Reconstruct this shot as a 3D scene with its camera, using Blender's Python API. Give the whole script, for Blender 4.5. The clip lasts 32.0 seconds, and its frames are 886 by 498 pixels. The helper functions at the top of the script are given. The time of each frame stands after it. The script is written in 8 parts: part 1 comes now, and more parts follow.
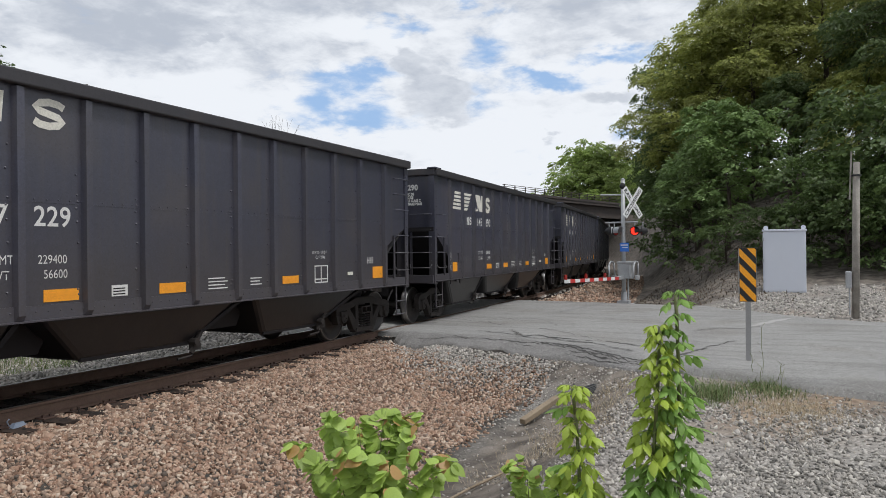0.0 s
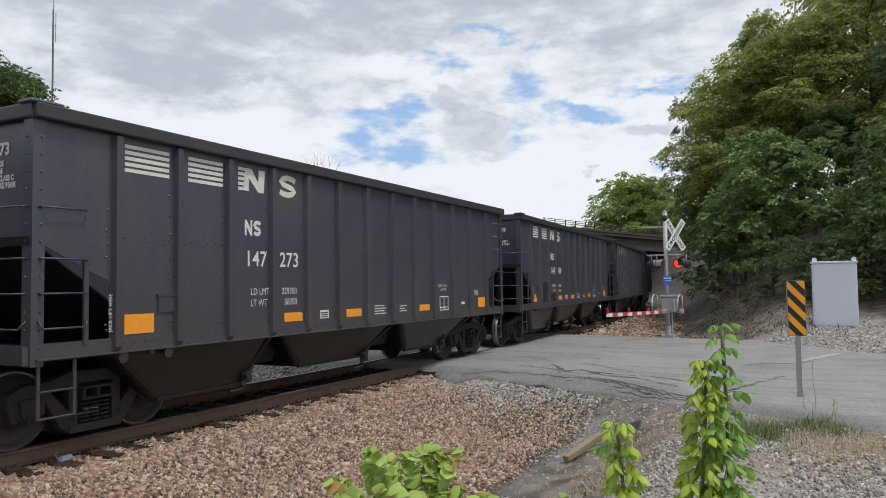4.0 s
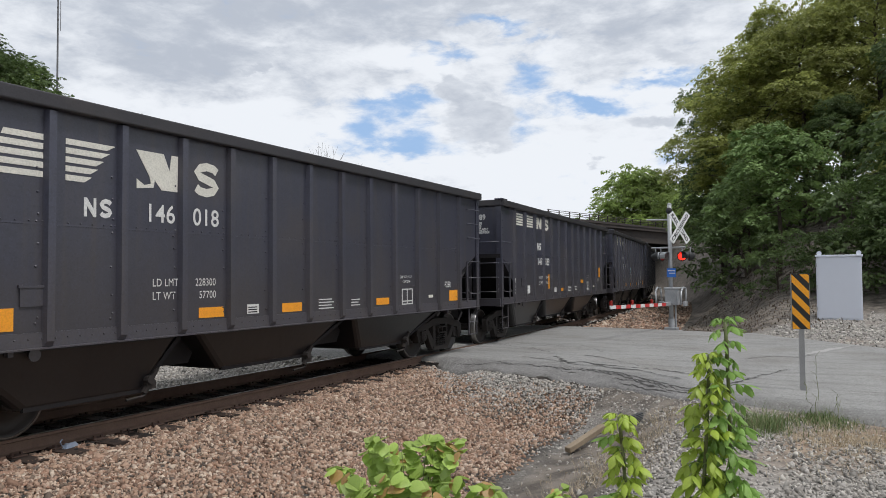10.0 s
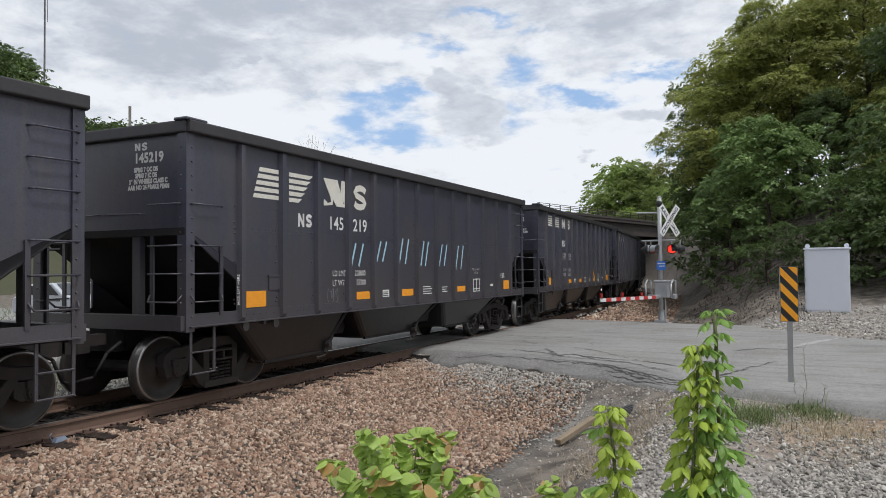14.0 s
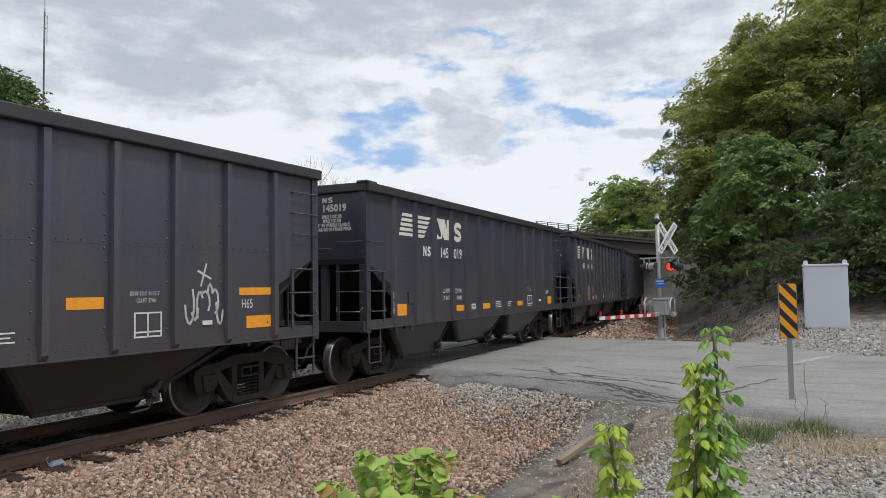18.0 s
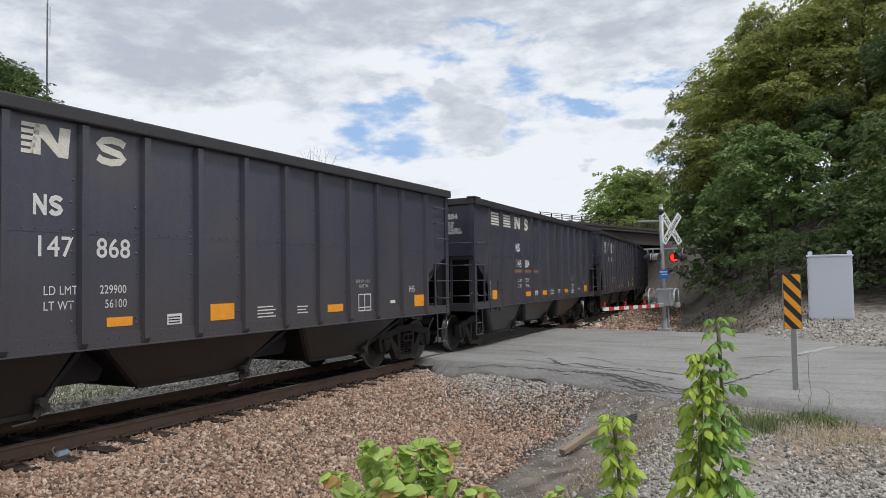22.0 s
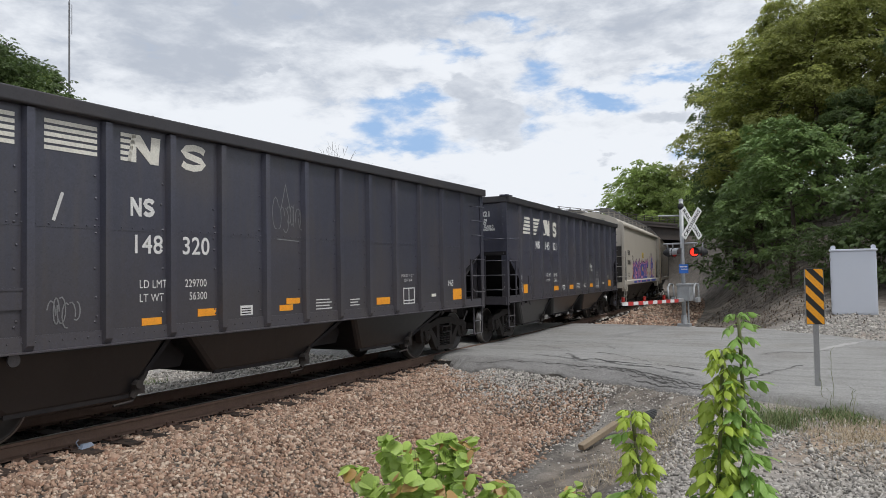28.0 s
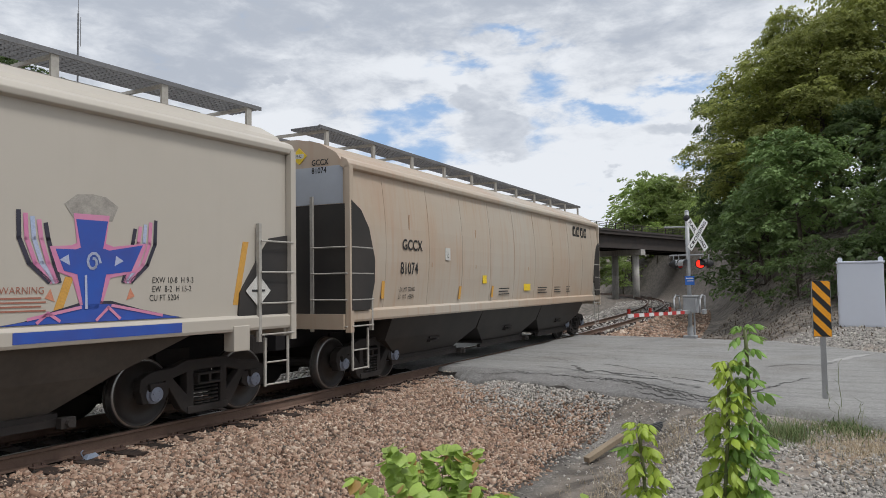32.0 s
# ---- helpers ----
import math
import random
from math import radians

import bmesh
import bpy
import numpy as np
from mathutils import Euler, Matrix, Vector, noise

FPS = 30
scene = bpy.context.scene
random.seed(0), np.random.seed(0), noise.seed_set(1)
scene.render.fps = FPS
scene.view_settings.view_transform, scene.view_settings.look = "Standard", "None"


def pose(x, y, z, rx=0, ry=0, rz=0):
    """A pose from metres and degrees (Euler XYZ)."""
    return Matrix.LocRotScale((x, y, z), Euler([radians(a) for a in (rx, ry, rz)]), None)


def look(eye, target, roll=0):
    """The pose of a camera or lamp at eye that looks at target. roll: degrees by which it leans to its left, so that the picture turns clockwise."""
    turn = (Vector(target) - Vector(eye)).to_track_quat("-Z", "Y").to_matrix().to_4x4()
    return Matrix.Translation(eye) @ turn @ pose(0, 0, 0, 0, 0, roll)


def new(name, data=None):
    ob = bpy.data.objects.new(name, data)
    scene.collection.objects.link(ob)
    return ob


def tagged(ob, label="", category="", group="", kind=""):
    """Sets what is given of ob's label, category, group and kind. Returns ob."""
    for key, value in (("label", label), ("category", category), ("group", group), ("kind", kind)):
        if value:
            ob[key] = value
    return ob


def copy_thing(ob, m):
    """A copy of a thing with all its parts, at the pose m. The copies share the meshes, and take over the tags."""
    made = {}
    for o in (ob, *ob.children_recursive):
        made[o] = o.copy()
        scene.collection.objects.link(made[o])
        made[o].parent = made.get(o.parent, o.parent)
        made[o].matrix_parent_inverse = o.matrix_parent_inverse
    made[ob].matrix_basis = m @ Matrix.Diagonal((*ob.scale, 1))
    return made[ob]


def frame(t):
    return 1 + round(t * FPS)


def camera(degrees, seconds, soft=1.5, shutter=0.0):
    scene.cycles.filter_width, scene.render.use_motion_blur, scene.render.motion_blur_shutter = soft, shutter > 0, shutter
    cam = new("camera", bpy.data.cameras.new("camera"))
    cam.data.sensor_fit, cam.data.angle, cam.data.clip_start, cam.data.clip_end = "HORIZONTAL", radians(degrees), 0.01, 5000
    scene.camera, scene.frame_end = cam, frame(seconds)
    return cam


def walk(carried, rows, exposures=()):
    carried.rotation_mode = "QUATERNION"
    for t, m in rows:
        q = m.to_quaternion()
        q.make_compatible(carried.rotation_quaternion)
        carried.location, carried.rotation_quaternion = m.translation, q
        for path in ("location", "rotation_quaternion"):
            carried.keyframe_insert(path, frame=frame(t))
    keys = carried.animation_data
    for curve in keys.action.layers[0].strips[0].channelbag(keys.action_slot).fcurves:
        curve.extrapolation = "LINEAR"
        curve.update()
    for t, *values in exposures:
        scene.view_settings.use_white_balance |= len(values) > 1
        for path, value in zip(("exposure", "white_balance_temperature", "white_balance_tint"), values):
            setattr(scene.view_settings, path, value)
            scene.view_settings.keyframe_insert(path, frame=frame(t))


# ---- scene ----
# ---- camera ----
EYE = (0.0, -9.151, 1.805)
# seconds, heading from +y towards +x, tilt up, lean (degrees): a hand-held camera on one spot
TURNS = (
    (0.0, 64.33, 0.17, 0.59),
    (0.5, 64.01, 0.49, 0.58),
    (1.0, 63.56, 0.85, 0.72),
    (1.5, 63.01, 1.30, 0.73),
    (2.0, 62.40, 1.79, 0.78),
    (2.5, 61.92, 2.10, 0.78),
    (3.0, 61.61, 2.34, 0.71),
    (3.5, 61.44, 2.56, 0.72),
    (5.5, 60.96, 3.40, 1.13),
    (6.0, 60.96, 3.40, 1.13),
    (6.5, 60.96, 3.30, 1.07),
    (7.0, 60.94, 3.07, 0.98),
    (7.5, 60.92, 2.82, 0.82),
    (8.0, 60.92, 2.61, 0.64),
    (8.5, 60.91, 2.36, 0.40),
    (9.0, 60.92, 2.22, 0.42),
    (9.5, 60.91, 2.16, 0.42),
    (10.0, 60.98, 2.14, 0.44),
    (10.5, 61.05, 1.99, 0.45),
    (11.0, 61.16, 1.84, 0.52),
    (11.5, 61.27, 1.85, 0.56),
    (12.0, 61.34, 1.85, 0.56),
    (12.5, 61.40, 1.74, 0.52),
    (13.0, 61.56, 1.68, 0.45),
    (13.5, 61.68, 1.61, 0.42),
    (14.0, 61.69, 1.60, 0.50),
    (14.5, 61.71, 1.66, 0.59),
    (16.5, 61.75, 2.49, 0.65),
    (17.0, 61.77, 2.75, 0.70),
    (17.5, 61.79, 2.95, 0.79),
    (18.0, 61.83, 3.07, 0.90),
    (18.5, 61.85, 3.15, 0.95),
    (19.0, 61.87, 3.05, 1.04),
    (19.5, 61.87, 2.83, 1.15),
    (20.0, 61.89, 2.70, 1.20),
    (20.5, 61.85, 2.59, 1.27),
    (21.0, 61.78, 2.48, 1.23),
    (21.5, 61.69, 2.47, 1.15),
    (22.0, 61.54, 2.38, 0.95),
    (22.5, 61.26, 2.29, 0.91),
    (23.0, 60.81, 2.46, 0.96),
    (23.5, 60.45, 2.68, 1.01),
    (24.0, 59.98, 2.78, 1.05),
    (24.5, 59.80, 2.70, 1.05),
    (25.0, 59.74, 2.63, 1.10),
    (25.5, 59.74, 2.60, 1.10),
    (27.5, 60.07, 2.19, 1.06),
    (28.0, 60.13, 2.02, 0.99),
    (28.5, 60.21, 1.98, 0.63),
    (29.0, 60.23, 2.11, 0.25),
    (29.5, 60.21, 2.28, 0.18),
    (30.0, 60.14, 2.42, 0.22),
    (30.5, 60.14, 2.68, 0.26),
    (31.0, 60.07, 2.87, 0.41),
    (31.5, 59.97, 2.93, 0.58),
    (32.0, 59.73, 2.88, 0.85),
)


def heading(yaw, tilt, lean):
    a, b = radians(yaw), radians(tilt)
    way = Vector((math.sin(a) * math.cos(b), math.cos(a) * math.cos(b), math.sin(b)))
    return look(EYE, Vector(EYE) + way, -lean)


cam = camera(61.62, 32.0, soft=0.85)
walk(cam, [(t, heading(a, b, c)) for t, a, b, c in TURNS], exposures=((0.0, 0.0), (31.0, 0.0), (32.0, -0.08)))

# ---- world, sun, exposure ----
SUN_UP, SUN_TURN = radians(63), radians(186)


def make_world():
    w = bpy.data.worlds.new("world")
    scene.world = w
    w.use_nodes = True
    nt = w.node_tree
    nt.nodes.clear()
    N = lambda kind, **kw: node(nt, kind, **kw)
    sky = N("ShaderNodeTexSky")
    sky.sky_type, sky.sun_disc, sky.sun_elevation, sky.sun_rotation = "NISHITA", False, SUN_UP, SUN_TURN
    tc = N("ShaderNodeTexCoord")
    sep = N("ShaderNodeSeparateXYZ")
    nt.links.new(tc.outputs["Generated"], sep.inputs[0])
    # flatten the dome so that clouds get smaller towards the horizon
    zc = math_node(nt, "MAXIMUM", math_node(nt, "ADD", sep.outputs[2], 0.42), 0.12)
    px = math_node(nt, "DIVIDE", sep.outputs[0], zc)
    py = math_node(nt, "DIVIDE", sep.outputs[1], zc)
    com = N("ShaderNodeCombineXYZ")
    for i, o in enumerate((px, py, math_node(nt, "MULTIPLY", sep.outputs[2], 2.6))):
        nt.links.new(o, com.inputs[i])

    def noise_tex(scale, detail, rough, off, dist=0.0, kind="Fac"):
        mp = N("ShaderNodeMapping")
        mp.inputs["Location"].default_value = off
        nt.links.new(com.outputs[0], mp.inputs[0])
        n = N("ShaderNodeTexNoise")
        n.inputs["Scale"].default_value, n.inputs["Detail"].default_value = scale, detail
        n.inputs["Roughness"].default_value, n.inputs["Distortion"].default_value = rough, dist
        nt.links.new(mp.outputs[0], n.inputs["Vector"])
        return n.outputs[kind]

    shade = noise_tex(3.6, 8, 0.55, (7.4, 2.2, 0.5), 0.35)
    fine = noise_tex(13.0, 8, 0.62, (1.4, 5.2, 0.9), 0.2)

    def warped(scale, detail, amount, off):
        """The way of sight, pushed about by a noise, so that soft spots get billowing edges."""
        c = N("ShaderNodeVectorMath", operation="SUBTRACT")
        nt.links.new(noise_tex(scale, detail, 0.55, off, kind="Color"), c.inputs[0])
        c.inputs[1].default_value = (0.5, 0.5, 0.5)
        k = N("ShaderNodeVectorMath", operation="SCALE")
        k.inputs["Scale"].default_value = amount
        nt.links.new(c.outputs[0], k.inputs[0])
        a = N("ShaderNodeVectorMath", operation="ADD")
        nt.links.new(tc.outputs["Generated"], a.inputs[0])
        nt.links.new(k.outputs[0], a.inputs[1])
        return a.outputs[0]

    def blobs(spots, way):
        """The sum of soft spots on the dome: heading, height, half width, half height (degrees), strength."""
        total = None
        for az, el, wa, we, amount in spots:
            a, e = radians(az), radians(el)
            c = Vector((math.sin(a) * math.cos(e), math.cos(a) * math.cos(e), math.sin(e)))
            r = Vector((math.cos(a), -math.sin(a), 0))
            u = r.cross(c)
            du, dv = N("ShaderNodeVectorMath", operation="DOT_PRODUCT"), N("ShaderNodeVectorMath", operation="DOT_PRODUCT")
            for d, v, wid in ((du, r, wa), (dv, u, we)):
                nt.links.new(way, d.inputs[0])
                d.inputs[1].default_value = v / math.radians(wid)
            df = N("ShaderNodeVectorMath", operation="DOT_PRODUCT")
            nt.links.new(way, df.inputs[0])
            df.inputs[1].default_value = c
            q = math_node(nt, "ADD", math_node(nt, "MULTIPLY", du.outputs["Value"], du.outputs["Value"]), math_node(nt, "MULTIPLY", dv.outputs["Value"], dv.outputs["Value"]))
            g = math_node(nt, "MULTIPLY", math_node(nt, "EXPONENT", math_node(nt, "MULTIPLY", q, -1.0)), amount)
            g = math_node(nt, "MULTIPLY", g, math_node(nt, "GREATER_THAN", df.outputs["Value"], 0.0))
            total = g if total is None else math_node(nt, "ADD", total, g)
        return total

    broad = warped(5.0, 5, 0.10, (2.0, 4.0, 0.0))
    puffy = warped(11.0, 6, 0.075, (5.0, 1.0, 0.3))
    wobble = math_node(nt, "MULTIPLY", math_node(nt, "SUBTRACT", fine, 0.5), 1.25)
    # how open the sky is
    gap_in = math_node(nt, "ADD", blobs(BLUE_GAPS, puffy), wobble)
    gap = math_node(nt, "MULTIPLY", ramp_fac(nt, gap_in, 0.10, 0.80), 0.95)
    # broad soft grey undersides, and separate puffs with firm edges
    dark_in = math_node(nt, "ADD", math_node(nt, "SUBTRACT", blobs(GREY_FIELDS, broad), blobs(WHITE_CLOUDS, broad)), math_node(nt, "MULTIPLY", math_node(nt, "SUBTRACT", shade, 0.5), 2.4))
    dark_in = math_node(nt, "ADD", dark_in, math_node(nt, "MULTIPLY", math_node(nt, "SUBTRACT", fine, 0.5), 2.2))
    soft_grey = math_node(nt, "MULTIPLY", ramp_fac(nt, dark_in, -0.35, 1.1), 0.78)
    puff = ramp_fac(nt, math_node(nt, "ADD", blobs(GREY_PUFFS, puffy), math_node(nt, "MULTIPLY", wobble, 0.6)), 0.22, 0.74)
    dark = math_node(nt, "MAXIMUM", soft_grey, math_node(nt, "MULTIPLY", puff, math_node(nt, "ADD", 0.50, math_node(nt, "MULTIPLY", wobble, -0.9))))
    gap = math_node(nt, "MULTIPLY", gap, math_node(nt, "SUBTRACT", 1.0, math_node(nt, "MULTIPLY", puff, 0.95)))
    cloud = mix_rgb(nt, dark, CLOUD_WHITE, CLOUD_GREY)
    bluec = mix_rgb(nt, 0.72, None, BLUE_SKY)
    amp = N("ShaderNodeVectorMath", operation="SCALE")
    amp.inputs["Scale"].default_value = 0.11
    nt.links.new(sky.outputs[0], amp.inputs[0])
    nt.links.new(amp.outputs[0], bluec.inputs[6])
    final = mix_rgb(nt, gap, None, None)
    nt.links.new(cloud.outputs[2], final.inputs[6])
    nt.links.new(bluec.outputs[2], final.inputs[7])
    bg = N("ShaderNodeBackground")
    bg.inputs[1].default_value = 1.0
    nt.links.new(final.outputs[2], bg.inputs[0])
    out = N("ShaderNodeOutputWorld")
    nt.links.new(bg.outputs[0], out.inputs[0])


# heading, height, half width, half height (degrees), strength
BLUE_GAPS = ((57.6, 10.4, 4.42, 1.22, 0.72), (56.2, 12.9, 3.12, 1.08, 0.62), (59.6, 13.4, 2.34, 0.81, 0.5), (67.9, 14.9, 1.95, 1.08, 0.66), (67.0, 11.9, 1.69, 1.35, 0.5), (73.2, 12.5, 2.86, 0.74, 0.78), (77.6, 14.5, 3.12, 0.74, 0.8), (71.2, 13.2, 1.82, 0.54, 0.55), (65.3, 19.0, 2.86, 0.61, 0.7), (61.6, 16.9, 2.34, 0.54, 0.55), (78.4, 8.4, 1.3, 0.94, 0.55), (54.8, 11.2, 1.56, 0.94, 0.4), (68.0, 17.6, 2.08, 0.54, 0.4), (20, 40, 18, 8, 0.5), (110, 45, 20, 9, 0.5), (150, 30, 16, 8, 0.5), (250, 40, 22, 9, 0.5))
GREY_PUFFS = ((61.4, 14.6, 1.1, 1.3, 1.0), (63.0, 12.6, 2.0, 1.7, 1.0), (64.8, 10.6, 1.7, 1.2, 0.9), (65.2, 12.4, 1.6, 0.9, 0.7), (35.9, 16.4, 1.2, 0.8, 1.0), (36.8, 15.5, 0.8, 0.6, 0.9), (47.6, 15.9, 1.0, 0.8, 1.0), (46.0, 15.1, 1.4, 0.4, 0.7), (76.9, 11.4, 2.6, 0.8, 0.8), (74.6, 16.8, 2.4, 1.2, 0.75), (78.4, 16.0, 1.8, 1.0, 0.7), (72.7, 8.4, 0.7, 0.4, 0.6), (50.2, 13.9, 1.0, 0.3, 0.5))
GREY_FIELDS = ((40.0, 15.6, 8.0, 2.4, 0.75), (54, 18.6, 9.0, 1.6, 0.7), (36, 20.5, 9, 3.0, 0.7), (73.4, 17.6, 5.0, 2.0, 0.55), (48, 23, 20, 3.0, 0.8), (76.0, 9.8, 4.0, 1.2, 0.35), (68, 22, 14, 2.4, 0.6), (58.0, 14.9, 6.0, 0.7, 0.35))
WHITE_CLOUDS = ((69, 8.0, 6, 2.6, 0.8), (47, 11.8, 8, 1.8, 0.6), (58.7, 16.3, 2.2, 0.7, 0.8), (54, 9.0, 6, 1.6, 0.5), (73.0, 7.5, 6, 2.5, 0.55), (69.3, 16.8, 1.0, 0.8, 0.7), (76.0, 13.3, 3.0, 0.6, 0.5), (66.5, 7.5, 4.0, 2.0, 0.4))
CLOUD_WHITE, CLOUD_GREY, BLUE_SKY = (0.86, 0.895, 0.95, 1), (0.395, 0.445, 0.535, 1), (0.34, 0.55, 0.90, 1)


# ---- node helpers ----
def node(nt, kind, operation=""):
    n = nt.nodes.new(kind)
    if operation:
        n.operation = operation
    return n


def math_node(nt, op, a, b=None):
    n = nt.nodes.new("ShaderNodeMath")
    n.operation = op
    for i, v in enumerate((a, b)):
        if v is None:
            continue
        if isinstance(v, (int, float)):
            n.inputs[i].default_value = v
        else:
            nt.links.new(v, n.inputs[i])
    return n.outputs[0]


def ramp_fac(nt, value, lo, hi):
    n = nt.nodes.new("ShaderNodeMapRange")
    n.interpolation_type = "SMOOTHSTEP"
    n.inputs["From Min"].default_value, n.inputs["From Max"].default_value = lo, hi
    nt.links.new(value, n.inputs["Value"])
    return n.outputs[0]


def mix_rgb(nt, fac, a, b, blend="MIX"):
    n = nt.nodes.new("ShaderNodeMix")
    n.data_type, n.blend_type = "RGBA", blend
    if isinstance(fac, (int, float)):
        n.inputs[0].default_value = fac
    else:
        nt.links.new(fac, n.inputs[0])
    for i, v in ((6, a), (7, b)):
        if v is None:
            continue
        if isinstance(v, tuple):
            n.inputs[i].default_value = v
        else:
            nt.links.new(v, n.inputs[i])
    return n


make_world()
sun_data = bpy.data.lights.new("sun", "SUN")
sun_data.energy, sun_data.angle, sun_data.color = 2.2, radians(11), (1.0, 0.98, 0.965)
sun = new("sun", sun_data)
sun.rotation_mode = "QUATERNION"
_v = Vector((math.sin(SUN_TURN) * math.cos(SUN_UP), math.cos(SUN_TURN) * math.cos(SUN_UP), math.sin(SUN_UP)))
sun.matrix_world = Matrix.Translation((0, 0, 60)) @ (-_v).to_track_quat("-Z", "Y").to_matrix().to_4x4()
scene.view_settings.exposure = 0.0


# ---- materials ----
def material(name, color, rough=0.6, metal=0.0, vary=(), scale=8.0, amount=0.5, bump=0.0, bump_scale=60.0,
             island=(), obj_random=0.0, dirt=None, dirt_scale=1.5, dirt_amount=0.5, streaks=0.0, trans=0.0, coords="Object", spec=0.5, emit=0.0, grain=0.18, speck=0.0, speck_scale=70.0, drag=None, dust=None):
    """A surface with two scales of variation, fine relief and, where given, stains, streaks or a colour for each piece."""
    m = bpy.data.materials.new(name)
    m.use_nodes = True
    nt = m.node_tree
    b = nt.nodes["Principled BSDF"]
    b.inputs["Roughness"].default_value, b.inputs["Metallic"].default_value = rough, metal
    b.inputs["Specular IOR Level"].default_value = spec
    tc = node(nt, "ShaderNodeTexCoord")
    co = tc.outputs[coords]
    base = node(nt, "ShaderNodeRGB")
    base.outputs[0].default_value = (*color, 1)
    out = base.outputs[0]

    def noise_at(sc, detail=6, squash=None):
        n = node(nt, "ShaderNodeTexNoise")
        n.inputs["Scale"].default_value, n.inputs["Detail"].default_value = sc, detail
        if squash:
            mp = node(nt, "ShaderNodeMapping")
            mp.inputs["Scale"].default_value = squash
            nt.links.new(co, mp.inputs[0])
            nt.links.new(mp.outputs[0], n.inputs["Vector"])
        else:
            nt.links.new(co, n.inputs["Vector"])
        return n.outputs["Fac"]

    if island:
        geo = node(nt, "ShaderNodeNewGeometry")
        ramp = node(nt, "ShaderNodeValToRGB")
        ramp.color_ramp.interpolation = "LINEAR"
        while len(ramp.color_ramp.elements) < len(island):
            ramp.color_ramp.elements.new(0.5)
        for i, c in enumerate(island):
            e = ramp.color_ramp.elements[i]
            e.position, e.color = i / (len(island) - 1), (*c, 1)
        nt.links.new(geo.outputs["Random Per Island"], ramp.inputs[0])
        out = ramp.outputs[0]
    if vary:
        f = ramp_fac(nt, noise_at(scale), 0.5 - 0.28, 0.5 + 0.28)
        f = math_node(nt, "MULTIPLY", f, amount)
        out = mix_rgb(nt, f, out, (*vary, 1)).outputs[2]
        f2 = ramp_fac(nt, noise_at(scale * 9), 0.35, 0.7)
        out = mix_rgb(nt, math_node(nt, "MULTIPLY", f2, grain), out, (0.02, 0.02, 0.02, 1)).outputs[2]
    if dirt:
        f = ramp_fac(nt, noise_at(dirt_scale, 9), 0.48, 0.72)
        out = mix_rgb(nt, math_node(nt, "MULTIPLY", f, dirt_amount), out, (*dirt, 1)).outputs[2]
    if streaks:
        f = ramp_fac(nt, noise_at(1.0, 7, (9, 9, 0.5)), 0.45, 0.8)
        out = mix_rgb(nt, math_node(nt, "MULTIPLY", f, streaks), out, (*(dirt or (0.05, 0.045, 0.04)), 1)).outputs[2]
    if dust:
        # road dust clings to the lower sheets: height where it ends, colour, amount
        sp = node(nt, "ShaderNodeSeparateXYZ")
        nt.links.new(co, sp.inputs[0])
        rise = math_node(nt, "SUBTRACT", dust[0], math_node(nt, "ADD", sp.outputs[2], math_node(nt, "MULTIPLY", math_node(nt, "SUBTRACT", noise_at(1.6, 6), 0.5), 1.8)))
        out = mix_rgb(nt, math_node(nt, "MULTIPLY", ramp_fac(nt, rise, -0.5, 0.9), dust[2]), out, (*dust[1], 1)).outputs[2]
    if drag:
        f = ramp_fac(nt, noise_at(1.0, 6, drag[0]), 0.46, 0.66)
        out = mix_rgb(nt, math_node(nt, "MULTIPLY", f, drag[1]), out, (*drag[2], 1)).outputs[2]
    if speck:
        f = ramp_fac(nt, noise_at(speck_scale, 3), 0.52, 0.66)
        out = mix_rgb(nt, math_node(nt, "MULTIPLY", f, speck), out, tuple(v * 1.9 for v in color) + (1,)).outputs[2]
        f = ramp_fac(nt, noise_at(speck_scale * 0.62, 3), 0.54, 0.66)
        out = mix_rgb(nt, math_node(nt, "MULTIPLY", f, speck), out, tuple(v * 0.25 for v in color) + (1,)).outputs[2]
    if obj_random:
        info = node(nt, "ShaderNodeObjectInfo")
        hsv = node(nt, "ShaderNodeHueSaturation")
        mr = node(nt, "ShaderNodeMapRange")
        mr.inputs["To Min"].default_value, mr.inputs["To Max"].default_value = 1 - obj_random, 1 + obj_random
        nt.links.new(info.outputs["Random"], mr.inputs["Value"])
        nt.links.new(mr.outputs[0], hsv.inputs["Value"])
        nt.links.new(out, hsv.inputs["Color"])
        out = hsv.outputs[0]
    nt.links.new(out, b.inputs["Base Color"])
    if emit:
        nt.links.new(out, b.inputs["Emission Color"])
        b.inputs["Emission Strength"].default_value = emit
    if bump:
        bp = node(nt, "ShaderNodeBump")
        bp.inputs["Strength"].default_value, bp.inputs["Distance"].default_value = bump, 0.02
        nt.links.new(noise_at(bump_scale, 5), bp.inputs["Height"])
        nt.links.new(bp.outputs[0], b.inputs["Normal"])
    if trans:
        tr = node(nt, "ShaderNodeBsdfTranslucent")
        nt.links.new(out, tr.inputs[0])
        mx = node(nt, "ShaderNodeMixShader")
        mx.inputs[0].default_value = trans
        nt.links.new(b.outputs[0], mx.inputs[1])
        nt.links.new(tr.outputs[0], mx.inputs[2])
        nt.links.new(mx.outputs[0], nt.nodes["Material Output"].inputs[0])
    return m


